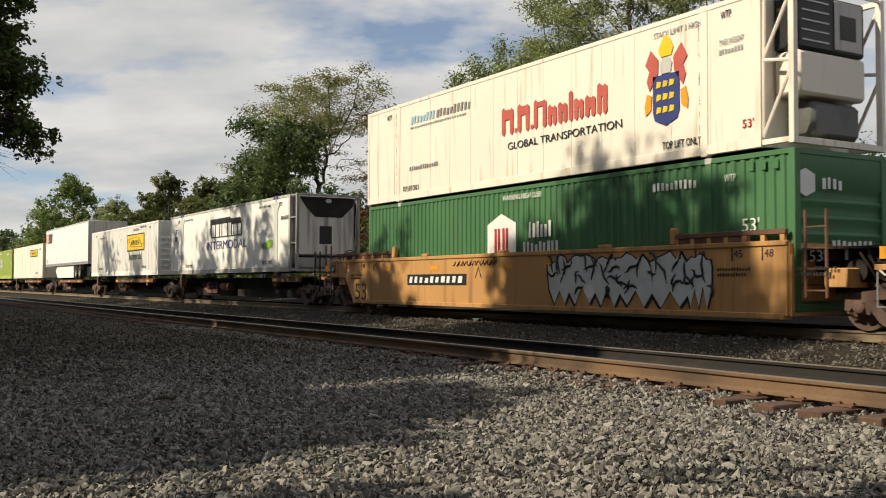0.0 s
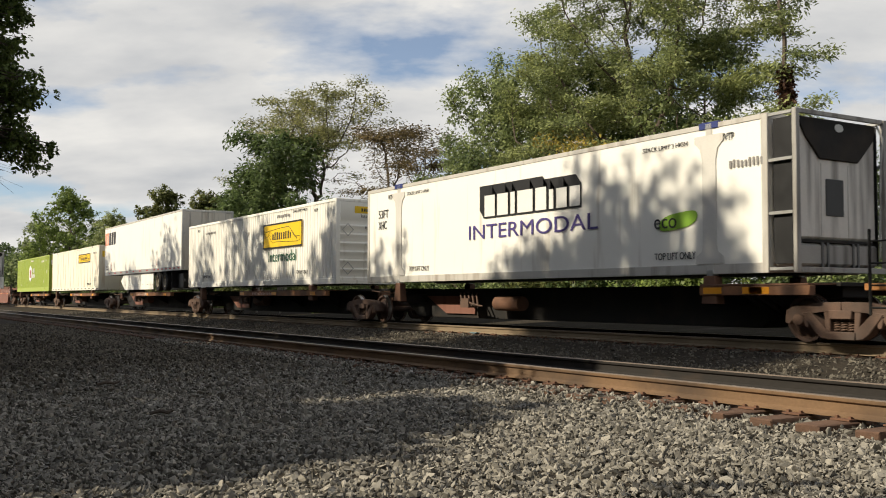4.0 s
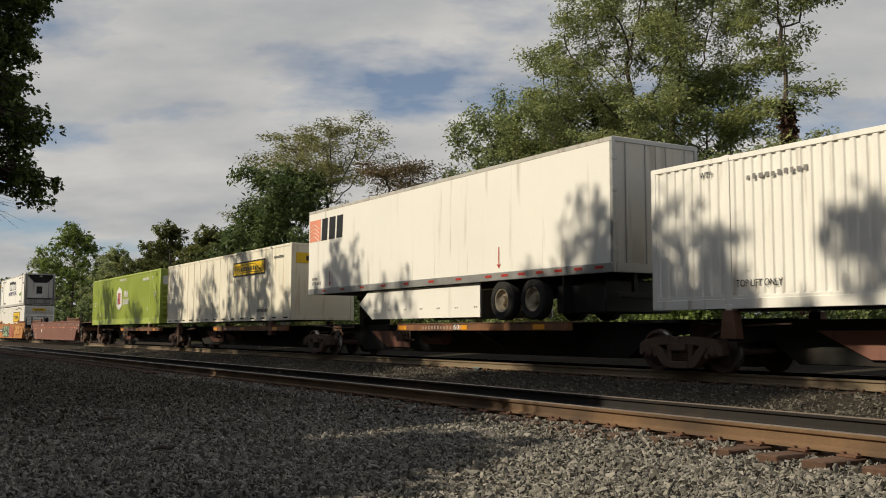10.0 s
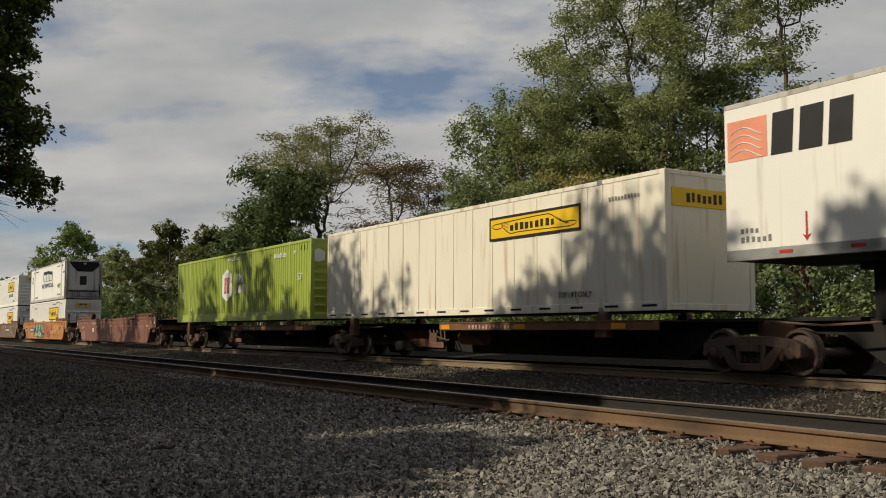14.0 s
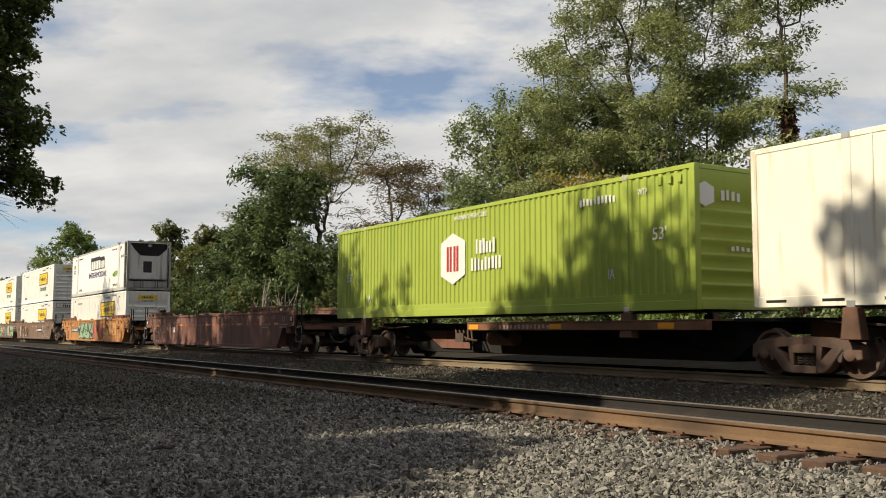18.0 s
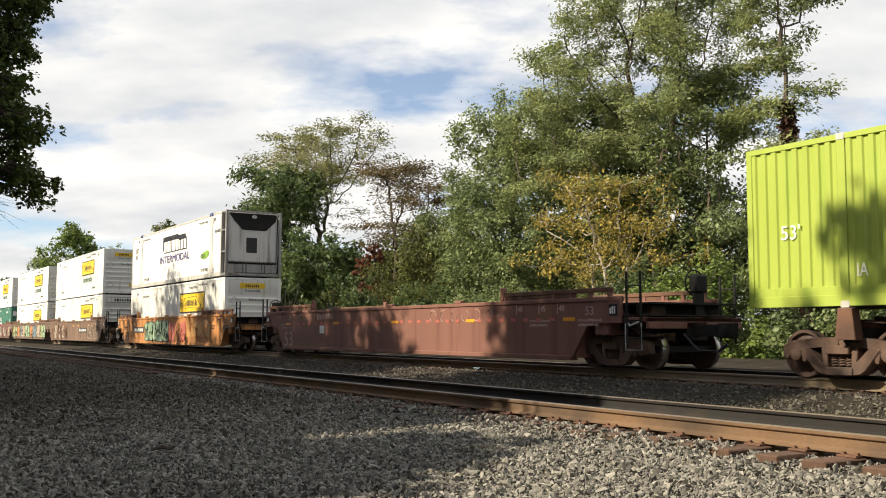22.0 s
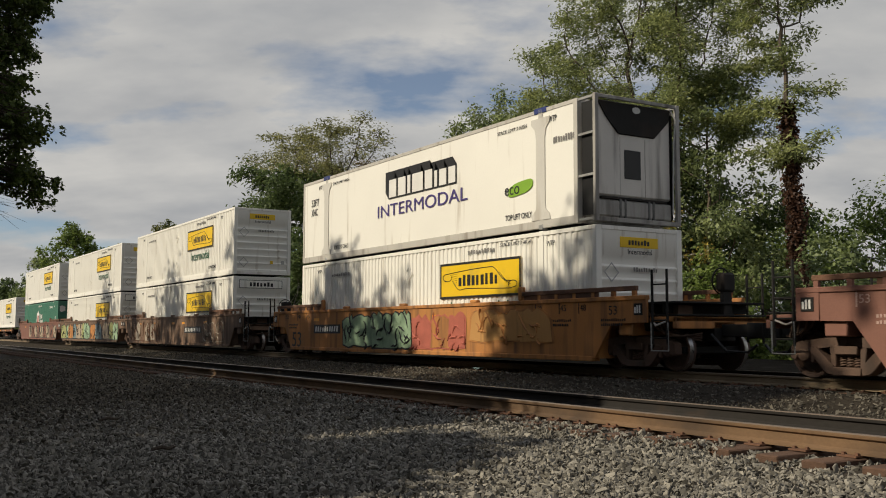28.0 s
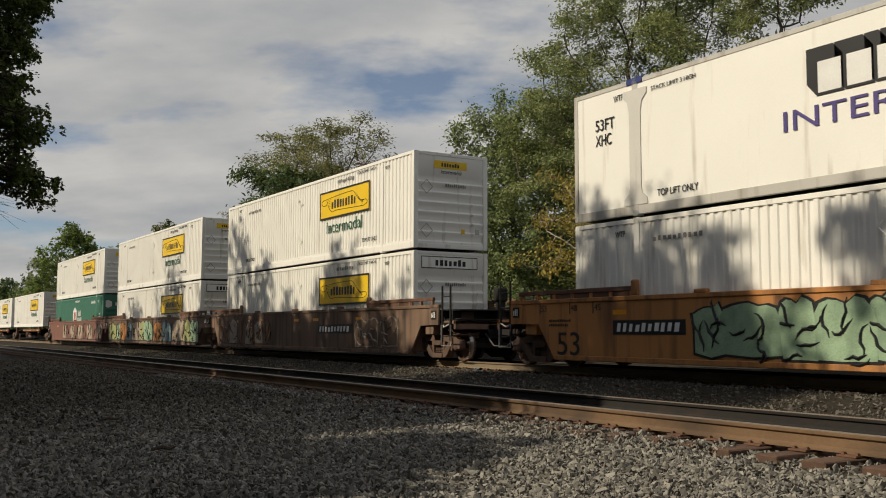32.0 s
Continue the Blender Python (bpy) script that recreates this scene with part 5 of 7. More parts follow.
    for s in (-1, 1):
        leg = boxes("landing_leg", SOOT, c, [(-4.9, -4.76, s * 0.55 - 0.07, s * 0.55 + 0.07, -0.78, 0.0)])
        boxes("foot", SOOT, leg, [(-5.0, -4.66, s * 0.55 - 0.13, s * 0.55 + 0.13, -0.82, -0.77)])
        boxes("slider", BLACK, c, [(2.6, 6.6, s * 0.5 - 0.08, s * 0.5 + 0.08, -0.42, 0.0)])
        boxes("mud_flap", BLACK, c, [(6.3, 6.33, s * 0.95 - 0.3, s * 0.95 + 0.3, -0.85, 0.0)])
    boxes("storage_box", BLACK, c, [(5.75, 7.5, -1.0, 1.0, -0.86, -0.12)], "black box under the trailer tail", bevel=0.03)
    boxes("under_guard", BLACK, c, [(L / 2 - 0.12, L / 2, -1.1, 1.1, -0.55, -0.42), (L / 2 - 0.2, L / 2 - 0.1, -0.6, -0.5, -0.42, 0), (L / 2 - 0.2, L / 2 - 0.1, 0.5, 0.6, -0.42, 0)])
    for x in (3.85, 5.15):
        for s in (-1, 1):
            y = s * (HALF - 0.18)
            bm = bmesh.new()
            lathe(bm, [(0.20, y - s * 0.13), (0.44, y - s * 0.15), (0.50, y - s * 0.11), (0.50, y + s * 0.11), (0.46, y + s * 0.15), (0.31, y + s * 0.155), (0.29, y + s * 0.12), (0.27, y - s * 0.06), (0.20, y - s * 0.07)], x, -0.50, 30)
            w = part("tyre", bm, RUBBER, c, "black road tyre")
            bm = bmesh.new()
            out = y + s * 0.14
            lathe(bm, [(0.04, out - s * 0.16), (0.28, out - s * 0.16), (0.295, out), (0.265, out - s * 0.01), (0.24, out - s * 0.06), (0.20, out - s * 0.12), (0.13, out - s * 0.12), (0.11, out - s * 0.02), (0.03, out - s * 0.01)], x, -0.50, 26)
            part("rim", bm, RIM, w, "worn tan steel wheel rim")
    return c

# ---- rail cars ----
WHEEL_R = 0.42
FORMS = {}
SPINNING = []


def form(key, make, material, bevel=0.0):
    """A mesh that many parts share."""
    if key not in FORMS:
        bm = bmesh.new()
        make(bm)
        FORMS[key] = finish(key, bm, bevel)
        FORMS[key].materials.append(material)
    return FORMS[key]


def wheel_pair(bm):
    for s in (-1, 1):
        y = s * 0.7175
        lathe(bm, [(0.10, y - s * 0.02), (0.13, y + s * 0.13), (0.17, y + s * 0.10), (0.33, y + s * 0.055), (0.36, y + s * 0.125), (0.415, y + s * 0.125), (0.42, y + s * 0.02), (0.445, y - s * 0.015), (0.44, y - s * 0.025), (0.36, y - s * 0.025), (0.33, y), (0.17, y - s * 0.02)], 0, 0, 32)
        for k in range(3):
            a = k * math.tau / 3
            box(bm, 0.24 * math.cos(a) - 0.02, 0.24 * math.cos(a) + 0.02, y + s * 0.07 - 0.015, y + s * 0.07 + 0.015, 0.24 * math.sin(a) - 0.02, 0.24 * math.sin(a) + 0.02)
    lathe(bm, [(0.08, -0.98), (0.085, -0.6), (0.08, 0.0), (0.085, 0.6), (0.08, 0.98)], 0, 0, 12)


def wheel_mesh():
    if "wheelset" not in FORMS:
        bm = bmesh.new()
        wheel_pair(bm)
        me = finish("wheelset", bm)
        me.materials.append(WHEEL)
        me.materials.append(TREAD)
        for p in me.polygons:
            r = math.hypot(p.center.x, p.center.z)
            if 0.405 < r < 0.43:
                p.material_index = 1
        FORMS["wheelset"] = me
    return FORMS["wheelset"]


def frame_side(bm):
    """A cast side frame: arched top member, sloping struts, jaws and open windows."""
    for s in (-1, 1):
        prism(bm, [(s * x, z) for x, z in ((0.0, 0.71), (0.45, 0.70), (0.95, 0.64), (1.13, 0.56), (1.15, 0.34), (1.04, 0.31), (0.98, 0.44), (0.78, 0.47), (0.50, 0.54), (0.0, 0.56))], -0.10, 0.10, "y")
        prism(bm, [(s * x, z) for x, z in ((0.80, 0.52), (0.60, 0.55), (0.32, 0.26), (0.24, 0.22), (0.24, 0.07), (0.40, 0.09), (0.50, 0.16))], -0.11, 0.11, "y")
        prism(bm, [(s * x, z) for x, z in ((0.36, 0.58), (0.24, 0.58), (0.22, 0.2), (0.32, 0.2))], -0.09, 0.09, "y")
        prism(bm, [(s * x, z) for x, z in ((0.62, 0.52), (0.78, 0.52), (0.74, 0.27), (0.66, 0.27))], -0.09, 0.09, "y")
    prism(bm, [(-0.27, 0.07), (0.27, 0.07), (0.27, 0.21), (-0.27, 0.21)], -0.14, 0.14, "y")
    box(bm, -0.22, 0.22, -0.15, -0.02, 0.42, 0.57)


def spring_stack(bm):
    for x in (-0.14, 0.0, 0.14):
        n, pts = 60, []
        for i in range(n):
            a = i / n * math.tau * 5
            pts.append((x + 0.055 * math.cos(a), 0.055 * math.sin(a), 0.21 + 0.21 * i / n))
        tube(bm, pts, 0.016, 5)


def bearing_cap(bm):
    lathe(bm, [(0.05, -0.11), (0.12, -0.09), (0.135, -0.05), (0.135, 0.1)], 0, 0, 18)
    box(bm, -0.16, 0.16, -0.06, 0.06, 0.10, 0.18)


def truck(car, x, skin=None):
    """A two-axle truck at x under a car."""
    skin = skin or CAST
    key = skin.name
    t = part("truck", form("bolster" + key, lambda bm: (box(bm, -0.17, 0.17, -1.02, 1.02, 0.42, 0.60), box(bm, -0.25, 0.25, -0.25, 0.25, 0.58, 0.68)), skin, 0.02), skin, car, "two-axle truck of rusty cast steel", at=(x, 0, 0))
    for s in (-1, 1):
        part("side_frame", form("side_frame" + key, frame_side, skin, 0.014), skin, t, at=(0, s * 1.0, 0))
        part("spring", form("spring" + key, spring_stack, skin), skin, t, at=(0, s * 1.0, 0))
    for u in (-0.89, 0.89):
        w = part("wheelset", wheel_mesh(), WHEEL, t, "brown steel wheelset with bright rims", at=(u, 0, WHEEL_R))
        SPINNING.append((w, u))
        for s in (-1, 1):
            c = part("bearing", form("bearing" + key, bearing_cap, skin, 0.006), skin, t, at=(u, s * 1.0, WHEEL_R))
            c.rotation_euler = (0, 0, 0 if s < 0 else math.pi)
    return t


def ladder(car, x, y, z0, z1, mat, wide=0.42):
    bm = bmesh.new()
    for u in (0, wide):
        tube(bm, [(x + u, y, z0), (x + u, y, z1)], 0.028, 6)
    z = z0 + 0.12
    while z < z1 - 0.1:
        tube(bm, [(x, y, z), (x + wide, y, z)], 0.016, 5)
        z += 0.36
    return part("ladder", bm, mat, car)


def brake_wheel(car, x, y, z):
    bm = bmesh.new()
    n = 20
    ring = [(x, y + 0.27 * math.cos(k * math.tau / n), z + 0.27 * math.sin(k * math.tau / n)) for k in range(n + 1)]
    tube(bm, ring, 0.018, 5)
    for k in range(5):
        a = k * math.tau / 5
        tube(bm, [(x, y, z), (x, y + 0.27 * math.cos(a), z + 0.27 * math.sin(a))], 0.012, 5)
    return part("brake_wheel", bm, SOOT, car)


def coupler(car, x, d):
    bm = bmesh.new()
    a, b = sorted((x, x + d * 0.75))
    box(bm, a, b, -0.10, 0.10, 0.70, 0.95)
    prism(bm, [(x + d * u, v) for u, v in ((0.7, -0.16), (0.95, -0.2), (1.02, -0.05), (0.9, 0.02), (0.98, 0.17), (0.7, 0.17))], 0.68, 0.98, "z")
    part("coupler", bm, SOOT, car, bevel=0.015)
    bm = bmesh.new()
    tube(bm, [(x, -0.4, 0.75), (x + d * 0.35, -0.35, 0.42), (x + d * 0.8, -0.25, 0.40), (x + d * 1.0, -0.2, 0.55)], 0.028, 6)
    part("air_hose", bm, BLACK, car)


def graffiti(car, fills, x0, x1, z0, z1, y, count, seed, drip=True, rim_mat=None):
    """Sprayed shapes that read as no letters: swollen overlapping patches, drips and crooked inner strokes."""
    rnd = random.Random(seed)
    rim_mat = rim_mat or LETTER_BLACK
    cuts = [0.0]
    for k in range(count):
        cuts.append(cuts[-1] + rnd.uniform(0.55, 1.5))
    cuts = [x0 + (x1 - x0) * q / cuts[-1] for q in cuts]
    for k in range(count):
        w = cuts[k + 1] - cuts[k]
        a, b = cuts[k] - 0.10, cuts[k + 1] + 0.10
        top = z1 - rnd.uniform(0, 0.10) * (z1 - z0)
        base = z0 + (rnd.uniform(0.22, 0.34) if drip else rnd.uniform(0.0, 0.08)) * (z1 - z0)
        s = rnd.uniform(-0.15, 0.2) * w
        pts = [(a, base), (a + s * 0.5 + rnd.uniform(-0.05, 0.05), base + (top - base) * 0.45), (a + s - 0.03, base + (top - base) * 0.75)]
        for i in range(7):
            u = i / 6
            pts.append((a + s + (b - a) * (0.06 + 0.88 * u), top - 0.10 * (z1 - z0) * (2 * u - 1) ** 2 - rnd.choice((0, 0, 0.05, 0.12)) * (z1 - z0)))
        pts += [(b + s * 0.6, base + (top - base) * 0.6), (b, base)]
        drips = rnd.choice((2, 3)) if drip else 1
        for i in range(drips):
            u1, u2 = 1 - (i + 0.5) / drips, 1 - (i + 1) / drips
            pts.append((a + (b - a) * u1, z0 + rnd.uniform(0, 0.05)))
            if i < drips - 1:
                pts.append((a + (b - a) * u2, base + rnd.uniform(-0.04, 0.10)))
        yy = y - 0.0015 * (k % 4)
        rim = plate("spray_rim", rim_mat, car, pts, yy - 0.002, "sprayed outline", 0.002)
        cx, cz = (a + b) / 2 + s * 0.5, (base + top) / 2
        inner = [(cx + (u - cx) * 0.87, cz + (v - cz) * 0.92) for u, v in pts]
        plate("spray_fill", fills[k % len(fills)], rim, inner, yy - 0.0085, "sprayed fill", 0.002)
        bm = bmesh.new()
        for j in range(6):
            u, v = cx + w * rnd.uniform(-0.42, 0.42), base + (top - base) * rnd.uniform(0.05, 0.6)
            way, line = rnd.uniform(0, math.tau), []
            for i in range(6):
                line.append((min(max(u, a), b), yy - 0.0125, min(max(v, z0), z1 - 0.05)))
                way += rnd.uniform(-0.9, 0.9)
                u, v = u + 0.10 * math.cos(way), v + 0.10 * math.sin(way) + 0.03
            tube(bm, line, [0.010, 0.026, 0.034, 0.032, 0.022, 0.006], 4)
        tagged(part("spray_scrawl", bm, rim_mat, rim), kind="stuff")


def well_car(name, label, skin, half=10.1, trucks=(-9.4, 9.4), ends=(1, 1), raised=True, number=(-5.3, -2.2), number_dark=True, mark=None, stripes=True, square=0.0, ink=None, number_z=0.74):
    """A well car: two deep side sills between end platforms over the trucks."""
    c = thing(name, label, "rail car", "well cars of the train")
    top, low, y = 1.50, 0.22, -1.41
    wl = 8.47
    for s in (-1, 1):
        bm = bmesh.new()
        pts = [(-half, top), (-half, 0.98), (-wl - 0.55, 0.98), (-wl, low), (wl, low), (wl + 0.55, 0.98), (half, 0.98), (half, top)]
        if square:
            pts = pts[:4] + [(square, low), (square, top)]
        prism(bm, pts, s * 1.41 - 0.03, s * 1.41 + 0.03, "y")
        part("side_sill", bm, skin, c, bevel=0.01)
        y0, y1 = (-1.47, -1.34) if s < 0 else (1.34, 1.47)
        boxes("top_chord", skin, c, [(-half, square or half, y0, y1, top - 0.05, top + 0.045)], bevel=0.012)
        boxes("bottom_chord", skin, c, [(-wl + 0.05, wl - 0.05, y0 + (0.0 if s < 0 else -0.1), y1 + (0.1 if s < 0 else 0), low - 0.06, low + 0.05)], bevel=0.012)
        if raised:
            for d in (-1, 1):
                a, b = sorted((d * 5.75, d * (half - 0.3))) if not (square and d > 0) else (5.75, square - 0.02)
                boxes("guide_rail", RUST, c, [(a, b, y0 + 0.02, y1 - 0.02, top + 0.15, top + 0.25)], "dark rusty guide rail on stubs", bevel=0.012)
                g0, g1 = (a, a + 0.7 * (b - a)) if d > 0 else (b - 0.7 * (b - a), b)
                boxes("guide_plate", RUST, c, [(g0, g1, y0 + 0.045, y1 - 0.045, top + 0.04, top + 0.16)], bevel=0.004)
                for k in range(7):
                    u = a + 0.08 + (b - a - 0.16) * k / 6
                    boxes("guide_stub", skin, c, [(u - 0.05, u + 0.05, y0 + 0.03, y1 - 0.03, top + 0.04, top + 0.16)], bevel=0.004)
                boxes("guide_post", skin, c, [(d * 5.75 - 0.09, d * 5.75 + 0.09, y0 + 0.01, y1, top + 0.04, top + 0.38)], bevel=0.03)
        for x in (-3.9, -0.1, 3.7):
            boxes("lock_pocket", skin, c, [(x - 0.16, x + 0.16, y0 - 0.004, y1, top + 0.03, top + 0.12)], bevel=0.02)
    for x in (-6.1, -3.0, 0, 3.0, 6.1):
        boxes("cross_bearer", SOOT, c, [(x - 0.12, x + 0.12, -1.36, 1.36, low - 0.02, low + 0.07)])
    for d in (-1, 1):
        a, b = sorted((d * wl, d * (half + 0.35)))
        boxes("end_deck", SOOT, c, [(a, b, -0.75, 0.75, 1.0, 1.18)], bevel=0.015)
        boxes("bolster", skin, c, [(d * 9.4 - 0.22, d * 9.4 + 0.22, -1.38, 1.38, 0.72, 1.05)], bevel=0.02)
        boxes("bulkhead", skin, c, [(d * wl - 0.06, d * wl + 0.06, -1.38, 1.38, low, 1.30)], bevel=0.01)
        if square and d > 0:
            boxes("end_bulkhead", skin, c, [(square - 0.05, square + 0.02, -1.40, 1.40, low, top)], bevel=0.01)
            for z in (0.9, 1.2):
                boxes("yellow_tag", AMBER, c, [(square + 0.02, square + 0.03, -1.36, -1.06, z, z + 0.24)], bevel=0)
            continue
        bm = bmesh.new()
        prism(bm, [(d * (half + 0.02), 0.98), (d * (half - 0.45), 0.98), (d * (half - 0.45), top + 0.04), (d * (half + 0.02), top + 0.04)], y - 0.05, y - 0.02, "y")
        part("end_plate", bm, skin, c, bevel=0.008)
        boxes("tag_board", SOOT, c, [(d * (half - 0.22) - 0.13, d * (half - 0.22) + 0.13, y - 0.062, y - 0.048, 1.14, 1.38)], bevel=0.004)
        bars("tag_bars", LETTER_WHITE, c, d * (half - 0.22) - 0.1, d * (half - 0.22) + 0.1, 1.18, 1.34, y - 0.064, 3, seed=7)
    for d, on in ((-1, ends[0]), (1, ends[1])):
        if not on:
            continue
        e = half + 0.75
        lx = square + 0.35 if square and d > 0 else min(d * (half + 0.12), d * (half + 0.54))
        boxes("end_sill", skin, c, [(min(d * half, d * e), max(d * half, d * e), -1.36, 1.36, 1.0, 1.1), (min(d * (e - 0.1), d * e), max(d * (e - 0.1), d * e), -1.36, 1.36, 0.86, 1.1)], bevel=0.012)
        boxes("walkway", SOOT, c, [(min(d * half, d * e), max(d * half, d * e), -1.3, 1.3, 1.12, 1.15)])
        boxes("draft_beam", SOOT, c, [(min(d * 8.6, d * e), max(d * 8.6, d * e), -0.3, 0.3, 0.62, 1.0)])
        span = lambda u, v: (min(d * u, d * v), max(d * u, d * v))
        boxes("running_board", SOOT, c, [(*span(wl + 0.15, e - 0.02), -1.22, 1.22, 1.37, 1.41)] + [(*span(wl + 0.15 + 0.42 * k, wl + 0.21 + 0.42 * k), -1.2, 1.2, 1.18, 1.37) for k in range(5)], "black grated running board", bevel=0.004)
        bm = bmesh.new()
        tube(bm, [(d * (half - 0.55), -1.05, 1.0), (d * (half - 0.55), -1.02, 1.0), (d * (half - 0.55), 0.55, 1.0), (d * (half - 0.55), 0.58, 1.0)], [0.10, 0.20, 0.20, 0.10], 14)
        part("air_reservoir", bm, SOOT, c)
        bm = bmesh.new()
        box(bm, *span(half + 0.05, half + 0.4), -0.95, -0.55, 1.12, 1.34)
        box(bm, *span(half + 0.12, half + 0.32), -1.12, -0.92, 0.86, 1.08)
        for k in range(4):
            tube(bm, [(d * (half - 0.3 + 0.16 * k), -1.28, 1.30 - 0.05 * k), (d * (half - 0.1 + 0.16 * k), -1.18, 0.92 - 0.07 * k), (d * (half + 0.3 + 0.1 * k), -1.0, 0.72), (d * (half + 0.6), -0.5, 0.62 + 0.05 * k)], 0.022, 5)
        part("brake_valve", bm, CAST, c, "grimy brake valve and pipes", bevel=0)
        for u in (8.2, 10.45):
            boxes("brake_beam", SOOT, c, [(*span(u, u + 0.12), -0.85, 0.85, 0.36, 0.5)], bevel=0.01)
        coupler(c, d * e, d)
        ladder(c, lx, y + 0.02, 0.55, 2.05, RUST if square else SOOT)
        ladder(c, lx, -y - 0.02, 0.55, 2.05, SOOT)
        bm = bmesh.new()
        tube(bm, [(d * (half + 0.1), y, 0.98), (d * (half + 0.1), y, 0.42), (d * (half + 0.58), y, 0.42), (d * (half + 0.58), y, 0.98)], 0.017, 6)
        part("step_iron", bm, STEEL, c)
        bm = bmesh.new()
        tube(bm, [(d * (half + 0.05), y + 0.1, 1.02), (d * (half + 0.25), y - 0.02, 0.92), (d * (half + 0.5), y + 0.0, 1.0)], 0.02, 6)
        part("grab_iron", bm, GREY, c)
        if skin is ORANGE:
            boxes("yellow_tag", AMBER, c, [(d * (half + 0.32) - 0.16, d * (half + 0.32) + 0.16, y - 0.03, y - 0.02, 1.18, 1.38)], bevel=0)
    if ends[1]:
        brake_wheel(c, half + 0.5, 0.2, 1.85)
        boxes("brake_stand", SOOT, c, [(half + 0.56, half + 0.66, 0.05, 0.35, 1.12, 2.0)], bevel=0.03)
        boxes("brake_gearbox", SOOT, c, [(half + 0.5, half + 0.72, 0.0, 0.4, 1.62, 2.02)], bevel=0.05)
    yy = y - 0.034
    if number:
        p = plate("number_plate", LETTER_BLACK if number_dark else skin, c, rect(number[0], number[1], number_z, number_z + 0.30), yy, "dark plate with pale bars")
        bars("number_marking", ink or LETTER_WHITE, p, number[0] + 0.12, number[1] - 0.12, number_z + 0.06, number_z + 0.24, yy - 0.006, 10, seed=5, tilt=0.2)
    if mark:
        letters("lettering", "53", 0.52, 0.78, mark, c, -8.3, 0.27, yy)
        letters("lettering", "53", 0.19, 0.26, mark, c, 8.95, 1.16, yy)
        for x, txt in ((-8.9, "53"), (-7.8, "48"), (-7.0, "45"), (7.3, "45"), (8.0, "48"), (6.4, "40")):
            letters("lettering", txt, 0.14, 0.2, mark, c, x, 1.26, yy)
            boxes("fit_line", mark, c, [(x - 0.06, x - 0.03, yy - 0.003, yy + 0.003, 1.20, 1.44)], bevel=0)
        for x in (-8.6, 6.9, 8.7):
            bars("number_marking", mark, c, x, x + 0.8, 1.02, 1.08, yy, 12, seed=3)
            bars("number_marking", mark, c, x, x + 0.7, 0.92, 0.98, yy, 11, seed=4)
    if stripes:
        for x in (-6.4, -3.6, -0.1, 1.6, 4.9):
            boxes("reflector", AMBER, c, [(x, x + 0.42, yy - 0.004, yy + 0.003, 1.16, 1.26)], "orange reflector strip", bevel=0)
    for x in trucks:
        truck(c, x)
    return c


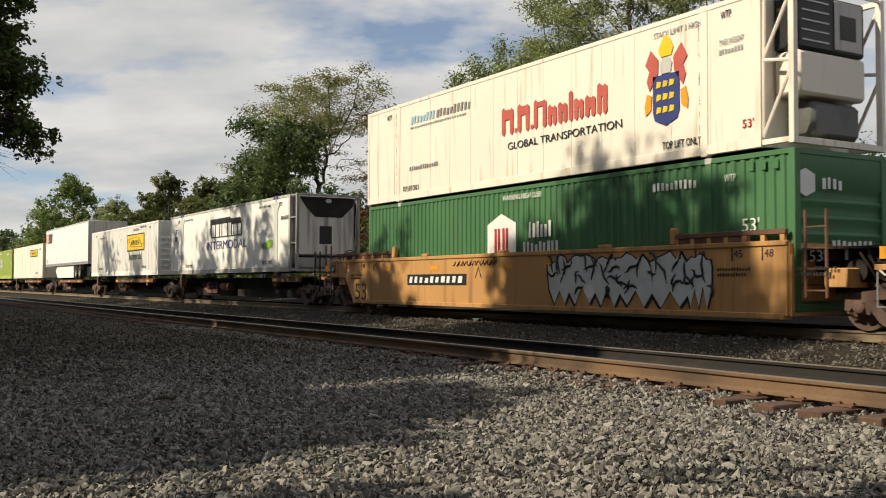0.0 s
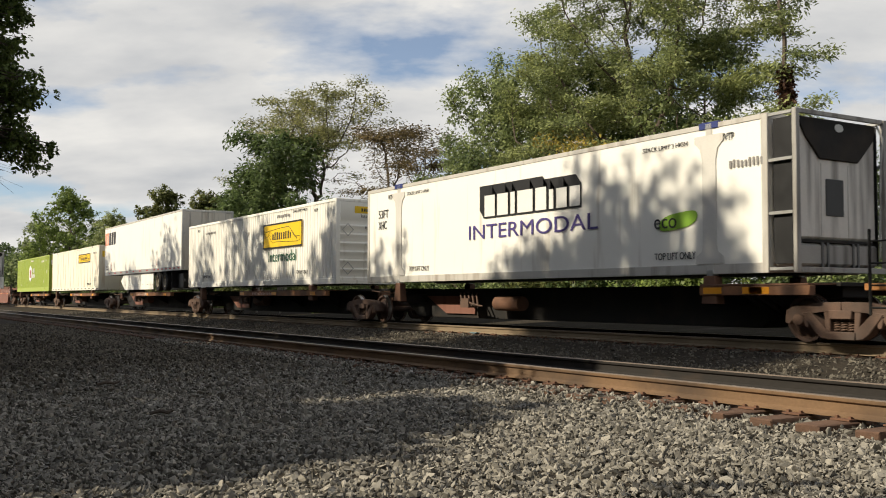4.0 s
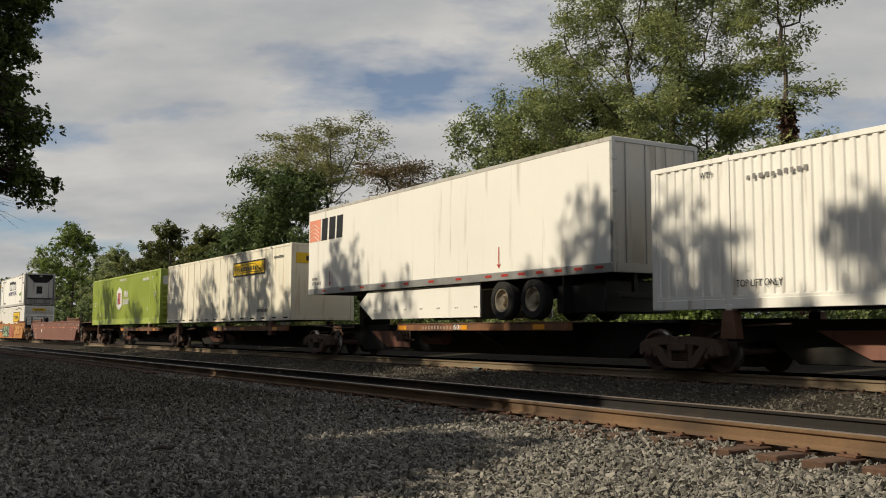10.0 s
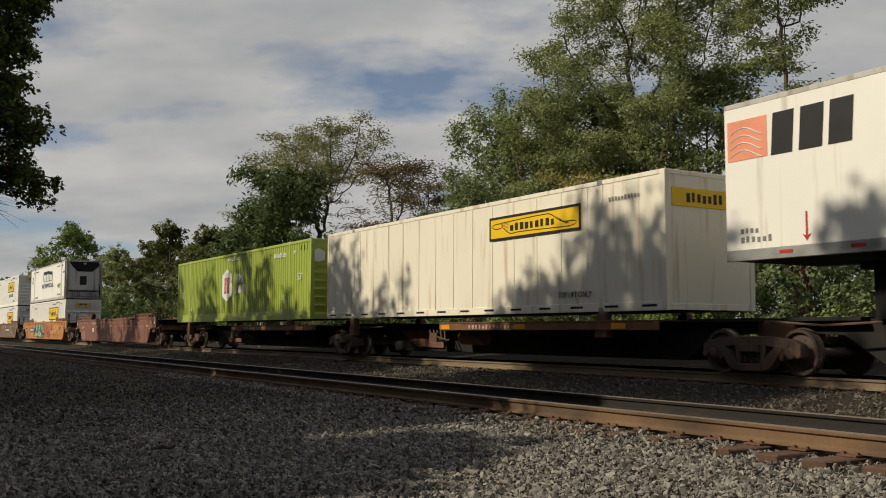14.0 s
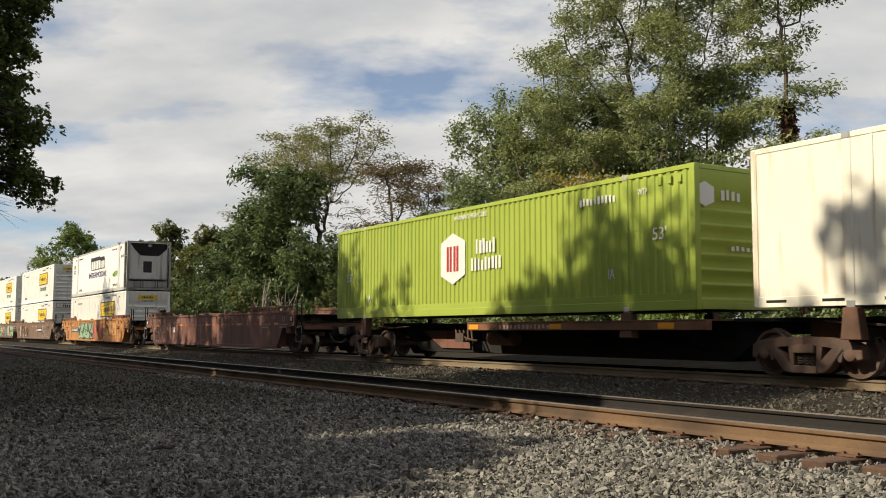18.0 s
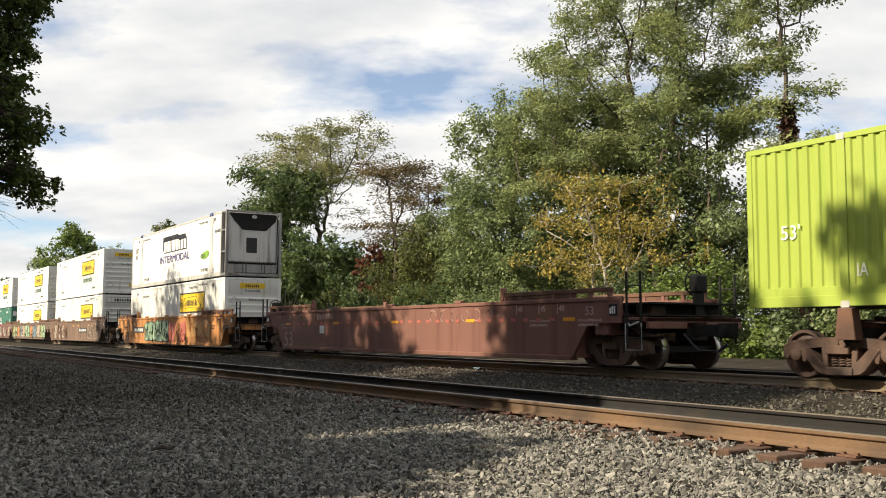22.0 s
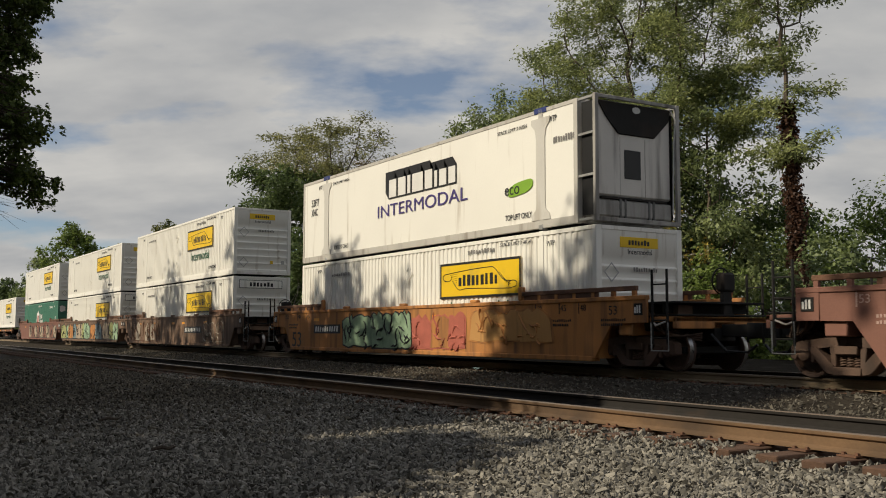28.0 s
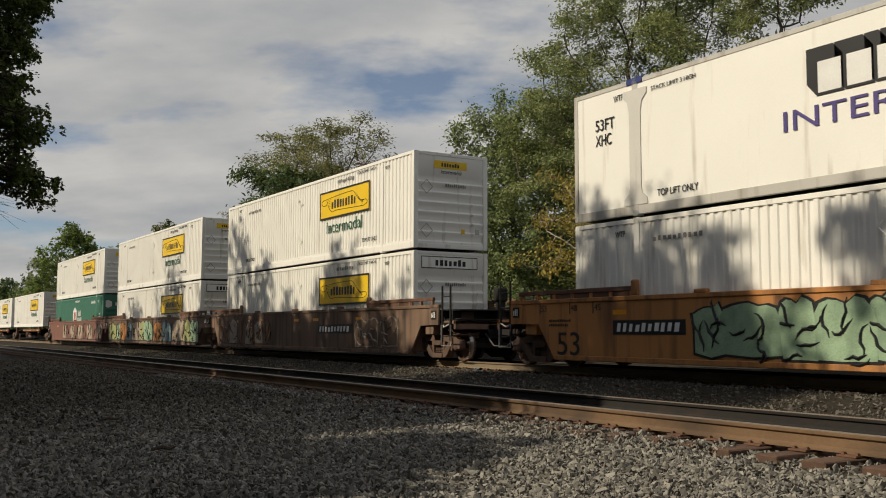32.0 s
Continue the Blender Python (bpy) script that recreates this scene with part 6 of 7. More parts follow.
def spine_unit(name, label, left, right, sill=(-1.7, 6.9), first=False, pocket=None):
    """One unit of a spine car: a deep central beam, side platforms, container posts, and the truck at its rear joint."""
    mid = (left + right) / 2
    h = (right - left) / 2
    c = thing(name, label, "rail car", "spine car units of the train")
    bm = bmesh.new()
    prism(bm, [(-h + 0.5, 0.78), (-h + 1.5, 0.74), (-h + 2.3, 0.2), (h - 2.3, 0.2), (h - 1.5, 0.74), (h - 0.5, 0.78), (h - 0.5, 1.02), (-h + 0.5, 1.02)], -0.36, 0.36, "y")
    part("spine_beam", bm, SOOT, c, bevel=0.012)
    for s in (-1, 1):
        bm = bmesh.new()
        a, b = sill
        y0, y1 = (-1.36, -1.2) if s < 0 else (1.2, 1.36)
        box(bm, a, b, y0, y1, 0.82, 1.0)
        part("side_platform", bm, SPILL, c, "rusty orange side platform", bevel=0.012)
        if s < 0 and b - a > 4:
            bars("number_marking", FADED, c, a + 1.5, a + 3.6, 0.86, 0.96, -1.366, 13, seed=int(b * 10), gap=0.5)
        boxes("deck_plate", RUST, c, [(a + 0.02, b - 0.02, min(s * 0.4, s * 1.37), max(s * 0.4, s * 1.37), 1.0, 1.03)], bevel=0.004)
        for x in (a + 1.0, (a + b) / 2, b - 1.0):
            bm = bmesh.new()
            prism(bm, [(s * 0.34, 0.40), (s * 0.34, 0.98), (s * 1.3, 0.98), (s * 1.3, 0.86)], x - 0.06, x + 0.06, "x")
            part("bracket", bm, SOOT, c)
        for x in (a + 0.1, a + (b - a) * 0.42, b - 1.3):
            yy = s * 1.362
            boxes("reflector", AMBER, c, [(x, x + 0.45, yy - 0.005, yy + 0.005, 0.85, 0.97)], "orange reflector strip", bevel=0)
        for x in (-POST + pocket, POST + pocket) if pocket is not None else ():
            bm = bmesh.new()
            prism(bm, [(x - 0.2, 0.66), (x + 0.2, 0.66), (x + 0.13, 1.19), (x - 0.13, 1.19)], min(s * 1.12, s * 1.33), max(s * 1.12, s * 1.33), "y")
            part("container_post", bm, RUST, c, "rusty container pedestal", bevel=0.01)
            boxes("cross_arm", SOOT, c, [(x - 0.1, x + 0.1, min(s * 0.3, s * 1.25), max(s * 0.3, s * 1.25), 0.62, 0.86)], bevel=0.01)
    for d in (-1, 1):
        boxes("end_platform", SOOT, c, [(min(d * (h - 2.0), d * (h - 0.35)), max(d * (h - 2.0), d * (h - 0.35)), -0.62, 0.62, 0.98, 1.05)], bevel=0.006)
    bm = bmesh.new()
    tube(bm, [(-1.9, -0.62, 0.62), (-0.8, -0.62, 0.62)], 0.19, 14)
    part("air_tank", bm, RUST, c)
    bm = bmesh.new()
    for k in range(5):
        tube(bm, [(-3.6 + 0.2 * k, -0.7, 0.9), (-3.3 + 0.2 * k, -0.86, 0.72 - 0.04 * k), (-3.0 + 0.16 * k, -0.8, 0.55)], 0.028, 6)
    box(bm, -3.3, -2.9, -0.9, -0.6, 0.5, 0.75)
    part("brake_gear", bm, CAST, c)
    bm = bmesh.new()
    prism(bm, [(-5.9, 0.82), (-4.8, 0.32), (-3.3, 0.32), (-3.3, 0.82)], -0.42, -0.38, "y")
    part("beam_gusset", bm, RED, c, "red oxide gusset plate")
    bm = bmesh.new()
    tube(bm, [(-h + 0.3, -0.9, 0.98), (-h + 1.5, -0.95, 0.9), (-h + 2.6, -0.9, 0.95)], 0.022, 6)
    part("brake_pipe", bm, CAST, c)
    truck(c, -h)
    boxes("joint_casting", RUST, c, [(-h - 0.5, -h + 0.6, -0.3, 0.3, 0.66, 1.0)], bevel=0.03)
    if first:
        truck(c, h)
        boxes("end_sill", RUSTY_ORANGE, c, [(h + 0.3, h + 1.25, -0.9, 0.9, 0.9, 1.02)], bevel=0.012)
        coupler(c, h + 1.2, 1)
        ladder(c, h + 0.55, -1.1, 0.5, 1.9, SOOT)
        brake_wheel(c, h + 0.9, 0.1, 1.7)
        boxes("brake_stand", SOOT, c, [(h + 0.95, h + 1.1, -0.15, 0.3, 1.0, 1.9)], bevel=0.03)
    return c, mid


# ---- the train ----
TRAIN = []


def run(t):
    """How far the train has gone along the track at t seconds."""
    u = t - 16.0
    return 4.6019 * u - 0.059185 * u * u / 2 + 0.0009867 * u ** 3 / 6


def ride(ob, a, z=0.0):
    ob.location = (a + run(0), TRACK_Y, z)
    TRAIN.append((ob, a, z))
    return ob


def again(ob, a, z, label=""):
    """Another of the same kind on the train."""
    o = copy_thing(ob, pose(a + run(0), TRACK_Y, z))
    if label:
        o["label"] = label
    TRAIN.append((o, a, z))
    return o


SPINE_Z, WELL_Z, UPPER_Z = 1.20, 0.27, 3.23


def train():
    # leading well cars
    ride(well_car("well_car", "orange well car at the head with ladders on its end", ORANGE, mark=LETTER_BLACK), 85.7)
    w = ride(well_car("well_car", "orange well car with silver graffiti on its side", ORANGE, number=(-4.9, -1.75), mark=LETTER_BLACK, square=8.48, trucks=(-9.4, 10.5)), 62.05)
    graffiti(w, [SPRAY_GREY], 1.85, 6.7, 0.24, 1.46, -1.446, 6, 3)
    q, bm = random.Random(5), bmesh.new()
    for k in range(11):
        x, way = -2.35 + k * 0.19, q.uniform(0, 6)
        tube(bm, [(x + 0.09 * math.cos(way + i * 1.1), -1.446, 1.31 + 0.07 * math.sin(way + i * 1.7)) for i in range(5)], 0.012, 4)
    tube(bm, [(-1.32, -1.446, 0.94), (-1.18, -1.446, 1.2), (-1.05, -1.446, 0.94)], 0.014, 4)
    tagged(part("spray_scrawl", bm, LETTER_BLACK, w, "dark sprayed scrawl"), kind="stuff")
    ride(green_container("green_container", "dark green corrugated container with a white emblem, in the well", GREEN), 62.5, WELL_Z)
    ride(crest_container("refrigerated_container", "cream refrigerated container with red name and shield, stacked on top"), 62.4, UPPER_Z)
    # five-unit spine car
    joints = (49.3, 31.66, 14.4, -3.2, -20.4, -37.2)
    loads = (40.5, 22.0, 4.6, -13.2, -30.8)
    for k in range(5):
        r, l = joints[k], joints[k + 1]
        u, mid = spine_unit("spine_car", "black spine car unit with rusty orange side platforms", l, r, first=(k == 0), pocket=loads[k] - (l + r) / 2 if k != 2 else None,
                            sill=((5.9, 8.4), (-2.0, 6.4), (-2.4, 5.6), (-2.0, 6.4), (-2.0, 6.4))[k])
        ride(u, mid)
        if k == 2:
            boxes("trailer_hitch", SOOT, u, [(-6.6, -6.3, -0.5, 0.5, 1.0, 1.95), (-6.9, -6.0, -0.45, 0.45, 1.86, 2.0)], "black trailer hitch stand")
            p = plate("length_plate", LETTER_BLACK, u, rect(0.70, 1.10, 0.83, 0.99), -1.362, "black plate with white figures")
            letters("lettering", "53", 0.13, 0.26, LETTER_WHITE, p, 0.77, 0.85, -1.368)
    cold = ride(reefer_container("refrigerated_container", "white refrigerated container with blue lettering on the spine car"), 40.5, SPINE_Z)
    box_a = ride(ribbed_container("ribbed_container", "white ribbed container with a yellow scroll sign, on the spine car"), 22.0, SPINE_Z)
    ride(road_trailer("road_trailer", "white dry van trailer with side skirts, riding on the spine car"), 4.6, 2.08)
    ride(plain_container("plain_container", "rust-streaked smooth white container with a yellow sign, on the spine car"), -13.2, SPINE_Z)
    ride(green_container("green_container", "lime green corrugated container with a white emblem, on the spine car", LIME), -30.8, SPINE_Z)
    # empty red car
    r = ride(well_car("well_car", "empty red oxide well car with faded markings", RED, number=(-5.5, -4.0), number_z=1.15, number_dark=False, mark=FADED, stripes=False, ink=FADED), -52.3)
    for x in range(-16, 17):
        boxes("reflector", AMBER if x % 8 == 0 else SPRAY_PINK, r, [(x * 0.51, x * 0.51 + (0.42 if x % 8 == 0 else 0.2), -1.448, -1.44, 1.04, 1.12)], bevel=0)
    boxes("notice", LETTER_WHITE, r, [(-5.15, -4.8, -1.452, -1.442, 0.74, 1.0)], "small white notice", bevel=0)
    bm = bmesh.new()
    rnd = random.Random(2)
    for k in range(6):
        x = 2.4 + k * 0.55
        n = rnd.choice((6, 7, 9))
        tube(bm, [(x + 0.17 * math.cos(i * 5.2 / n + k), -1.446, 1.22 + 0.16 * math.sin(i * 5.2 / n + k)) for i in range(n)], 0.010, 4)
    tagged(part("spray_scrawl", bm, FADED, r, "pale sprayed scrawl"), kind="stuff")
    # loaded well cars
    w = ride(well_car("well_car", "rusted orange well car with mint green graffiti", RUSTY_ORANGE, number=(-6.4, -4.3), mark=LETTER_BLACK), -76.2)
    graffiti(w, [SPRAY_TEAL], -4.0, 0.4, 0.26, 1.46, -1.446, 5, 8, False)
    graffiti(w, [SPRAY_PINK, RUSTY_ORANGE], 0.5, 3.2, 0.3, 1.4, -1.446, 3, 9, False, SPRAY_PINK)
    graffiti(w, [ORANGE], 3.5, 7.0, 0.5, 1.42, -1.446, 3, 10, False, RUSTY_ORANGE)
    again(box_a, -75.9, WELL_Z, "white ribbed container with a yellow scroll sign, in the well")
    again(cold, -75.9, UPPER_Z, "white refrigerated container with blue lettering, stacked on top")
    w = ride(well_car("well_car", "dirty brown well car covered in old graffiti", BROWN, half=10.0, trucks=(9.4, -10.0), ends=(0, 1), number=(2.0, 4.6)), -99.75)
    graffiti(w, [BROWN, WORN_SPRAY], -8.0, -2.4, 0.26, 1.4, -1.446, 7, 12, False, RUST)
    graffiti(w, [BROWN], 5.0, 7.6, 0.3, 1.3, -1.446, 3, 13, False, WORN_SPRAY)
    low = ride(ribbed_container("ribbed_container", "white ribbed container with a grey head board, in the well", dark=True), -99.5, WELL_Z)
    again(box_a, -99.5, UPPER_Z, "white ribbed container with a yellow scroll sign, stacked on top")
    w = ride(well_car("well_car", "well car sprayed with many-coloured graffiti", BROWN, half=9.9, trucks=(-9.95,), ends=(0, 0), number=None), -119.7)
    graffiti(w, [SPRAY_LIME, SPRAY_TEAL, RUSTY_ORANGE, SPRAY_BLUE, FADED_CREAM], -9.0, 8.6, 0.26, 1.45, -1.446, 12, 15, False)
    again(low, -119.4, WELL_Z, "white ribbed container in the well")
    again(box_a, -119.4, UPPER_Z, "white ribbed container with a yellow sign, stacked on top")
    w = ride(well_car("well_car", "red-brown well car with pale graffiti", RED, half=9.9, trucks=(-9.4,), ends=(1, 0), number=None), -139.5)
    graffiti(w, [FADED_CREAM, RED], -4.0, 8.6, 0.26, 1.4, -1.446, 9, 18, False)
    ride(green_container("green_container", "faded teal container with a pale emblem, in the well", TEAL), -139.4, WELL_Z)
    again(box_a, -139.4, UPPER_Z, "white ribbed container with a yellow sign, stacked on top")
    for k, a in enumerate((-161.3, -179.4, -197.5)):
        u, mid = spine_unit("spine_car", "black spine car unit far down the train", a - 9.0, a + 9.0, first=(k == 0), pocket=0.0)
        ride(u, mid)
        again(box_a, a, SPINE_Z, "white ribbed container far down the train")


def motions():
    """The train rolls by: every car and load along the track, every wheelset about its axle."""
    times = [0.0, 0.5] + [float(k) for k in range(1, 32)] + [31.5, 32.0]
    for ob, a, z in TRAIN:
        walk(ob, [(t, pose(a + run(t), TRACK_Y, z)) for t in times])
    beats = [k / 10 for k in range(321)]
    for w, u in SPINNING:
        walk(w, [(t, pose(u, 0, WHEEL_R, 0, math.degrees((run(t) - run(0)) / WHEEL_R), 0)) for t in beats])


# ---- build ----
ground()
track("near_track", "rusty near track on weathered ties in coarse ballast", SIDE_Y, TOR_NEAR, -300, 25, -60, RAIL_SIDE)
track("main_track", "main track under the train on a gravel bed", TRACK_Y, 0.0, -600, 60, -60, RAIL_TAN)
gravel()
train()


def woods():
    """The wood behind the train, the trees down the line, and near-side trees, most of them unseen, added to shade the
    place.
    """
    grown_tree(-32.1, 31, "tall spreading locust tree with layered olive foliage", [(-0.8, 0, 16.0, 3.8, 3.2, 2.8), (-4.8, 0, 13.4, 2.8, 2.8, 2.4), (2.4, 0, 14.0, 2.4, 2.8, 3.0), (-1.6, -1, 11.8, 4.6, 3.2, 2.8), (-6.6, -0.5, 10.4, 2.4, 2.4, 2.0), (2.4, -0.5, 10.6, 2.2, 2.6, 2.2), (-3.0, -1, 8.4, 4.0, 2.6, 1.8)],
               LEAF_OLIVE, 6.0, (-0.4, 0), 1250, 0.42, 0.56, 0.016, 0.50, 112, (0.30, 0.30, 0.15), 0.19, 0.08, 0.8, 0.25, 0.45, tuft=(11, 0.70, 0.5))
    grown_tree(-41.6, 31, "broad green tree with dense hanging leaves", [(-0.4, -0.5, 10.9, 3.2, 2.8, 2.8), (-2.8, -1, 7.4, 2.8, 2.8, 2.8), (1.6, -1.5, 7.0, 3.6, 2.6, 3.4), (-3.2, -1, 4.2, 2.6, 2.4, 2.4), (1.8, -2, 3.4, 3.2, 2.4, 2.2)],
               LEAF, 3.0, (0.2, 0), 1000, 0.40, 0.54, 0.015, 0.46, 84, (0.28, 0.28, 0.23), 0.22, 0.11, 0.55, 0.6, 0.5, tuft=(5, 0.75, 0.8))
    grown_tree(-37.0, 33, "olive green tree among its taller neighbours", [(0, 0, 11.0, 4.0, 2.6, 2.6), (1.0, 0, 7.0, 4.6, 2.6, 3.2), (6.0, 0, 6.8, 3.4, 2.4, 3.4), (3.0, 0, 3.4, 6.0, 2.2, 2.4)], LEAF_DARK, 3.0, (0, 0), 460, 0.45, 0.7, 0.016, 0.46, 90, (0.42, 0.42, 0.28), 0.27, 0.13, 0.6, 0.5)
    grown_tree(-30.9, 27, "yellowing tree with pale twisted stems", [(0.0, 0, 6.4, 2.9, 1.9, 2.3), (-1.7, 0, 5.0, 2.2, 1.8, 2.0), (1.5, 0, 4.6, 1.8, 1.6, 1.7)], LEAF_YELLOW, 1.2, (0.1, 0), 360, 0.32, 0.5, 0.013, 0.42, 22, (0.24, 0.24, 0.17), 0.17, 0.10, 0.6, 0.4, 0.6, PALE_BARK,
               stems=((-1.6, 5.0, 0.09), (1.3, 5.6, 0.10), (0.5, 4.0, 0.07), (-2.4, 3.6, 0.05)))
    grown_tree(-29.3, 31, "upright green tree with open gaps and a bare stem", [(0.0, 0, 9.4, 2.3, 2.0, 2.8), (1.2, -0.4, 6.6, 1.7, 1.6, 1.8), (-1.2, -0.4, 6.0, 2.2, 2.0, 2.4), (0.8, 0, 3.6, 2.0, 1.4, 1.4)], LEAF, 4.0, (0.1, 0), 440, 0.40, 0.55, 0.015, 0.46, 46, (0.25, 0.25, 0.20), 0.24, 0.12, 0.55, 0.6, tuft=(10, 0.55, 0.6))
    grown_tree(-24.6, 31, "slender tree with tiered foliage and a vine-wrapped trunk", [(-0.9, 0, 15.2, 2.5, 2.0, 1.8), (-2.0, 0, 12.2, 1.2, 1.0, 0.5), (0.0, 0, 12.0, 0.7, 0.8, 0.4), (-1.8, 0, 10.3, 1.3, 1.0, 0.6), (0.2, 0, 10.1, 0.8, 0.8, 0.4), (0.4, 0, 8.3, 0.8, 0.8, 0.4), (-1.3, 0, 8.2, 1.0, 0.9, 0.5), (-0.7, 0, 13.4, 1.4, 1.0, 0.6)],
               LEAF_OLIVE, 13.4, (-0.7, 0), 360, 0.38, 0.5, 0.013, 0.50, 78, (0.30, 0.30, 0.12), 0.22, 0.085, 0.8, 0.2, 0.45, vine=(LEAF_VINE, 2.0, 10.2, 0.17, 8000), tuft=(8, 0.45, 0.4))
    grown_tree(-66.5, 30, "open-crowned locust with fine bare twigs", [(-6.2, 0, 14.6, 4.4, 3.0, 2.7), (3.6, 0, 14.0, 4.4, 3.0, 2.8), (-0.8, 0, 14.4, 3.2, 2.5, 2.4)], LEAF_PALE, 5.0, (0.3, 0), 700, 0.5, 0.64, 0.016, 0.48, 40, (0.40, 0.40, 0.12), 0.28, 0.11, 1.0, 0.15, 0.4, tuft=(8, 0.8, 0.45),
               bare=((-12.5, 0, 11.8, 4.0, 1.5, 1.8), (-2, 0, 10.6, 6.0, 2.0, 1.6)))
    grown_tree(-66.5, 27, "dark green sapling clump with large drooping leaves", [(-1.0, 0, 11.2, 3.6, 2.2, 2.0), (3.0, 0, 11.0, 2.2, 2.0, 1.6), (-5.0, 0, 8.0, 3.6, 2.2, 2.4), (1.6, 0, 8.0, 4.0, 2.2, 2.2), (-5.2, 0, 4.6, 4.4, 2.2, 2.4), (1.6, 0, 4.6, 4.2, 2.4, 2.6), (6.4, 0, 6.0, 2.4, 2.2, 2.0), (-2.0, 0, 2.4, 6.0, 2.4, 1.6)], LEAF_DARK, 2.0, (0, 0), 900, 0.48, 0.68, 0.015, 0.44, 56, (0.36, 0.36, 0.28), 0.40, 0.18, 0.6, 0.8, 0.45,
               stems=((-5.0, 7.0, 0.10), (3.0, 8.0, 0.11), (-2.0, 9.0, 0.10), (5.5, 7.0, 0.08)), tuft=(8, 0.8, 0.6))
    grown_tree(-55.4, 30, "thin tree with browning flat-topped foliage", [(0.8, 0, 11.2, 3.6, 2.6, 1.2), (3.8, 0, 9.7, 2.2, 2.0, 1.1), (-2.0, 0, 11.7, 2.6, 2.2, 0.9)], LEAF_BROWN, 5.0, (0.4, 0), 300, 0.42, 0.58, 0.017, 0.50, 44, (0.40, 0.40, 0.12), 0.27, 0.10, 1.0, 0.15, 0.35,
               bare=((-4.0, 0, 8.6, 2.6, 1.4, 1.4), (3.0, 0, 7.4, 3.0, 1.4, 1.2)))
    grown_tree(-49.6, 28.5, "mossy green tree with slim stems in the wood", [(0, 0, 5.4, 3.4, 2.2, 2.6), (-1.0, 0, 2.6, 4.0, 2.2, 2.0)], LEAF_MOSS, 1.5, (0, 0), 260, 0.45, 0.7, 0.016, 0.44, 70, (0.36, 0.36, 0.28), 0.24, 0.12, 0.6, 0.6, 0.5, stems=((-2.0, 4.5, 0.06), (1.6, 5.0, 0.06)))
    tree(-53.2, 27.5, 6.6, 1.5, LEAF_RED, "small tree turning rusty red beside the track", 5000, 0.15, 0.3, 24, 0.55, 0.7, (0.2, 0), 18, gaps=0.3)
    grown_tree(-78.5, 28, "dark green bushy tree with dense leaves", [(0, 0, 7.8, 4.4, 2.6, 2.6), (-2, 0, 4.2, 5.0, 2.6, 3.0)], LEAF_DARK, 2.0, (0, 0), 240, 0.5, 0.8, 0.018, 0.44, 66, (0.44, 0.44, 0.32), 0.38, 0.18, 0.6, 0.7, 0.45)
    grown_tree(-58.6, 33, "olive tree in the middle of the wood", [(0, 0, 6.6, 4.6, 2.6, 2.6), (5, 0, 5.6, 4.2, 2.6, 2.8), (2, 0, 2.8, 7.0, 2.6, 2.2)], LEAF_MOSS, 2.0, (0, 0), 300, 0.5, 0.8, 0.018, 0.44, 66, (0.44, 0.44, 0.32), 0.28, 0.14, 0.6, 0.5, 0.5)
    tree(-83.0, 27, 10.2, 4.0, LEAF_MOSS, "olive tree beside the line", 26000, 0.24, 0.1, 45, 1.1, 0.8, (0, 0), 21)
    tree(-96.0, 27, 11.6, 4.6, LEAF_MOSS, "olive tree with thin bare top twigs", 24000, 0.26, 0.1, 45, 1.2, 0.8, (0, 0), 22, gaps=0.1)
    tree(-107.0, 29, 10.0, 4.4, LEAF, "green tree in the row down the line", 20000, 0.28, 0.1, 40, 1.3, 0.8, (0, 0), 29)
    tree(-117.0, 27, 11.0, 4.2, LEAF_OLIVE, "pale thinning tree with bare twigs", 11000, 0.26, 0.15, 40, 1.2, 0.7, (0, 0), 23, gaps=0.25)
    tree(-138.0, 26, 15.6, 5.2, LEAF_BRIGHT, "rounded green tree far down the line", 15000, 0.34, 0.08, 45, 1.6, 0.85, (0, 0), 24)
    tree(-127.0, 29, 10.0, 4.4, LEAF, "low green tree far down the line", 8000, 0.32, 0.08, 35, 1.5, 0.85, (0, 0), 41)
    tree(-150.0, 29, 10.5, 5.0, LEAF, "low green tree far down the line", 8000, 0.36, 0.08, 35, 1.6, 0.85, (0, 0), 42)
    tree(-166.0, 27, 12.8, 4.8, LEAF, "green tree far down the line", 9000, 0.38, 0.08, 35, 1.6, 0.85, (0, 0), 25)
    tree(-190.0, 29, 10.5, 6.0, LEAF_DARK, "dark tree at the far bend", 8000, 0.5, 0.06, 35, 2.0, 0.85, (0, 0), 26)
    tree(-235.0, 30, 12.0, 8.0, LEAF_DARK, "dark tree at the far bend", 8000, 0.6, 0.06, 35, 2.5, 0.85, (0, 0), 43)
    rnd = random.Random(40)
    for k in range(34):
        x = -12 - k * 3.1 + rnd.uniform(-1, 1)
        near = x > -60
        bush(x, rnd.uniform(22.6, 25.4), rnd.uniform(2.4, 3.9) if near else rnd.uniform(3.5, 5.5), rnd.uniform(1.9, 2.8), rnd.choice((LEAF_BRIGHT, LEAF, LEAF_BRIGHT)) if x > -26 else rnd.choice((LEAF, LEAF_MOSS, LEAF_DARK, LEAF_OLIVE)) if x > -34 else rnd.choice((LEAF_MOSS, LEAF_DARK, LEAF_DARK)),
             rnd.choice(("tangled green undergrowth behind the track", "leafy green bush behind the track", "low weedy thicket behind the track")), 9000 if near else 5000, 0.14 if near else 0.22, 50 + k)
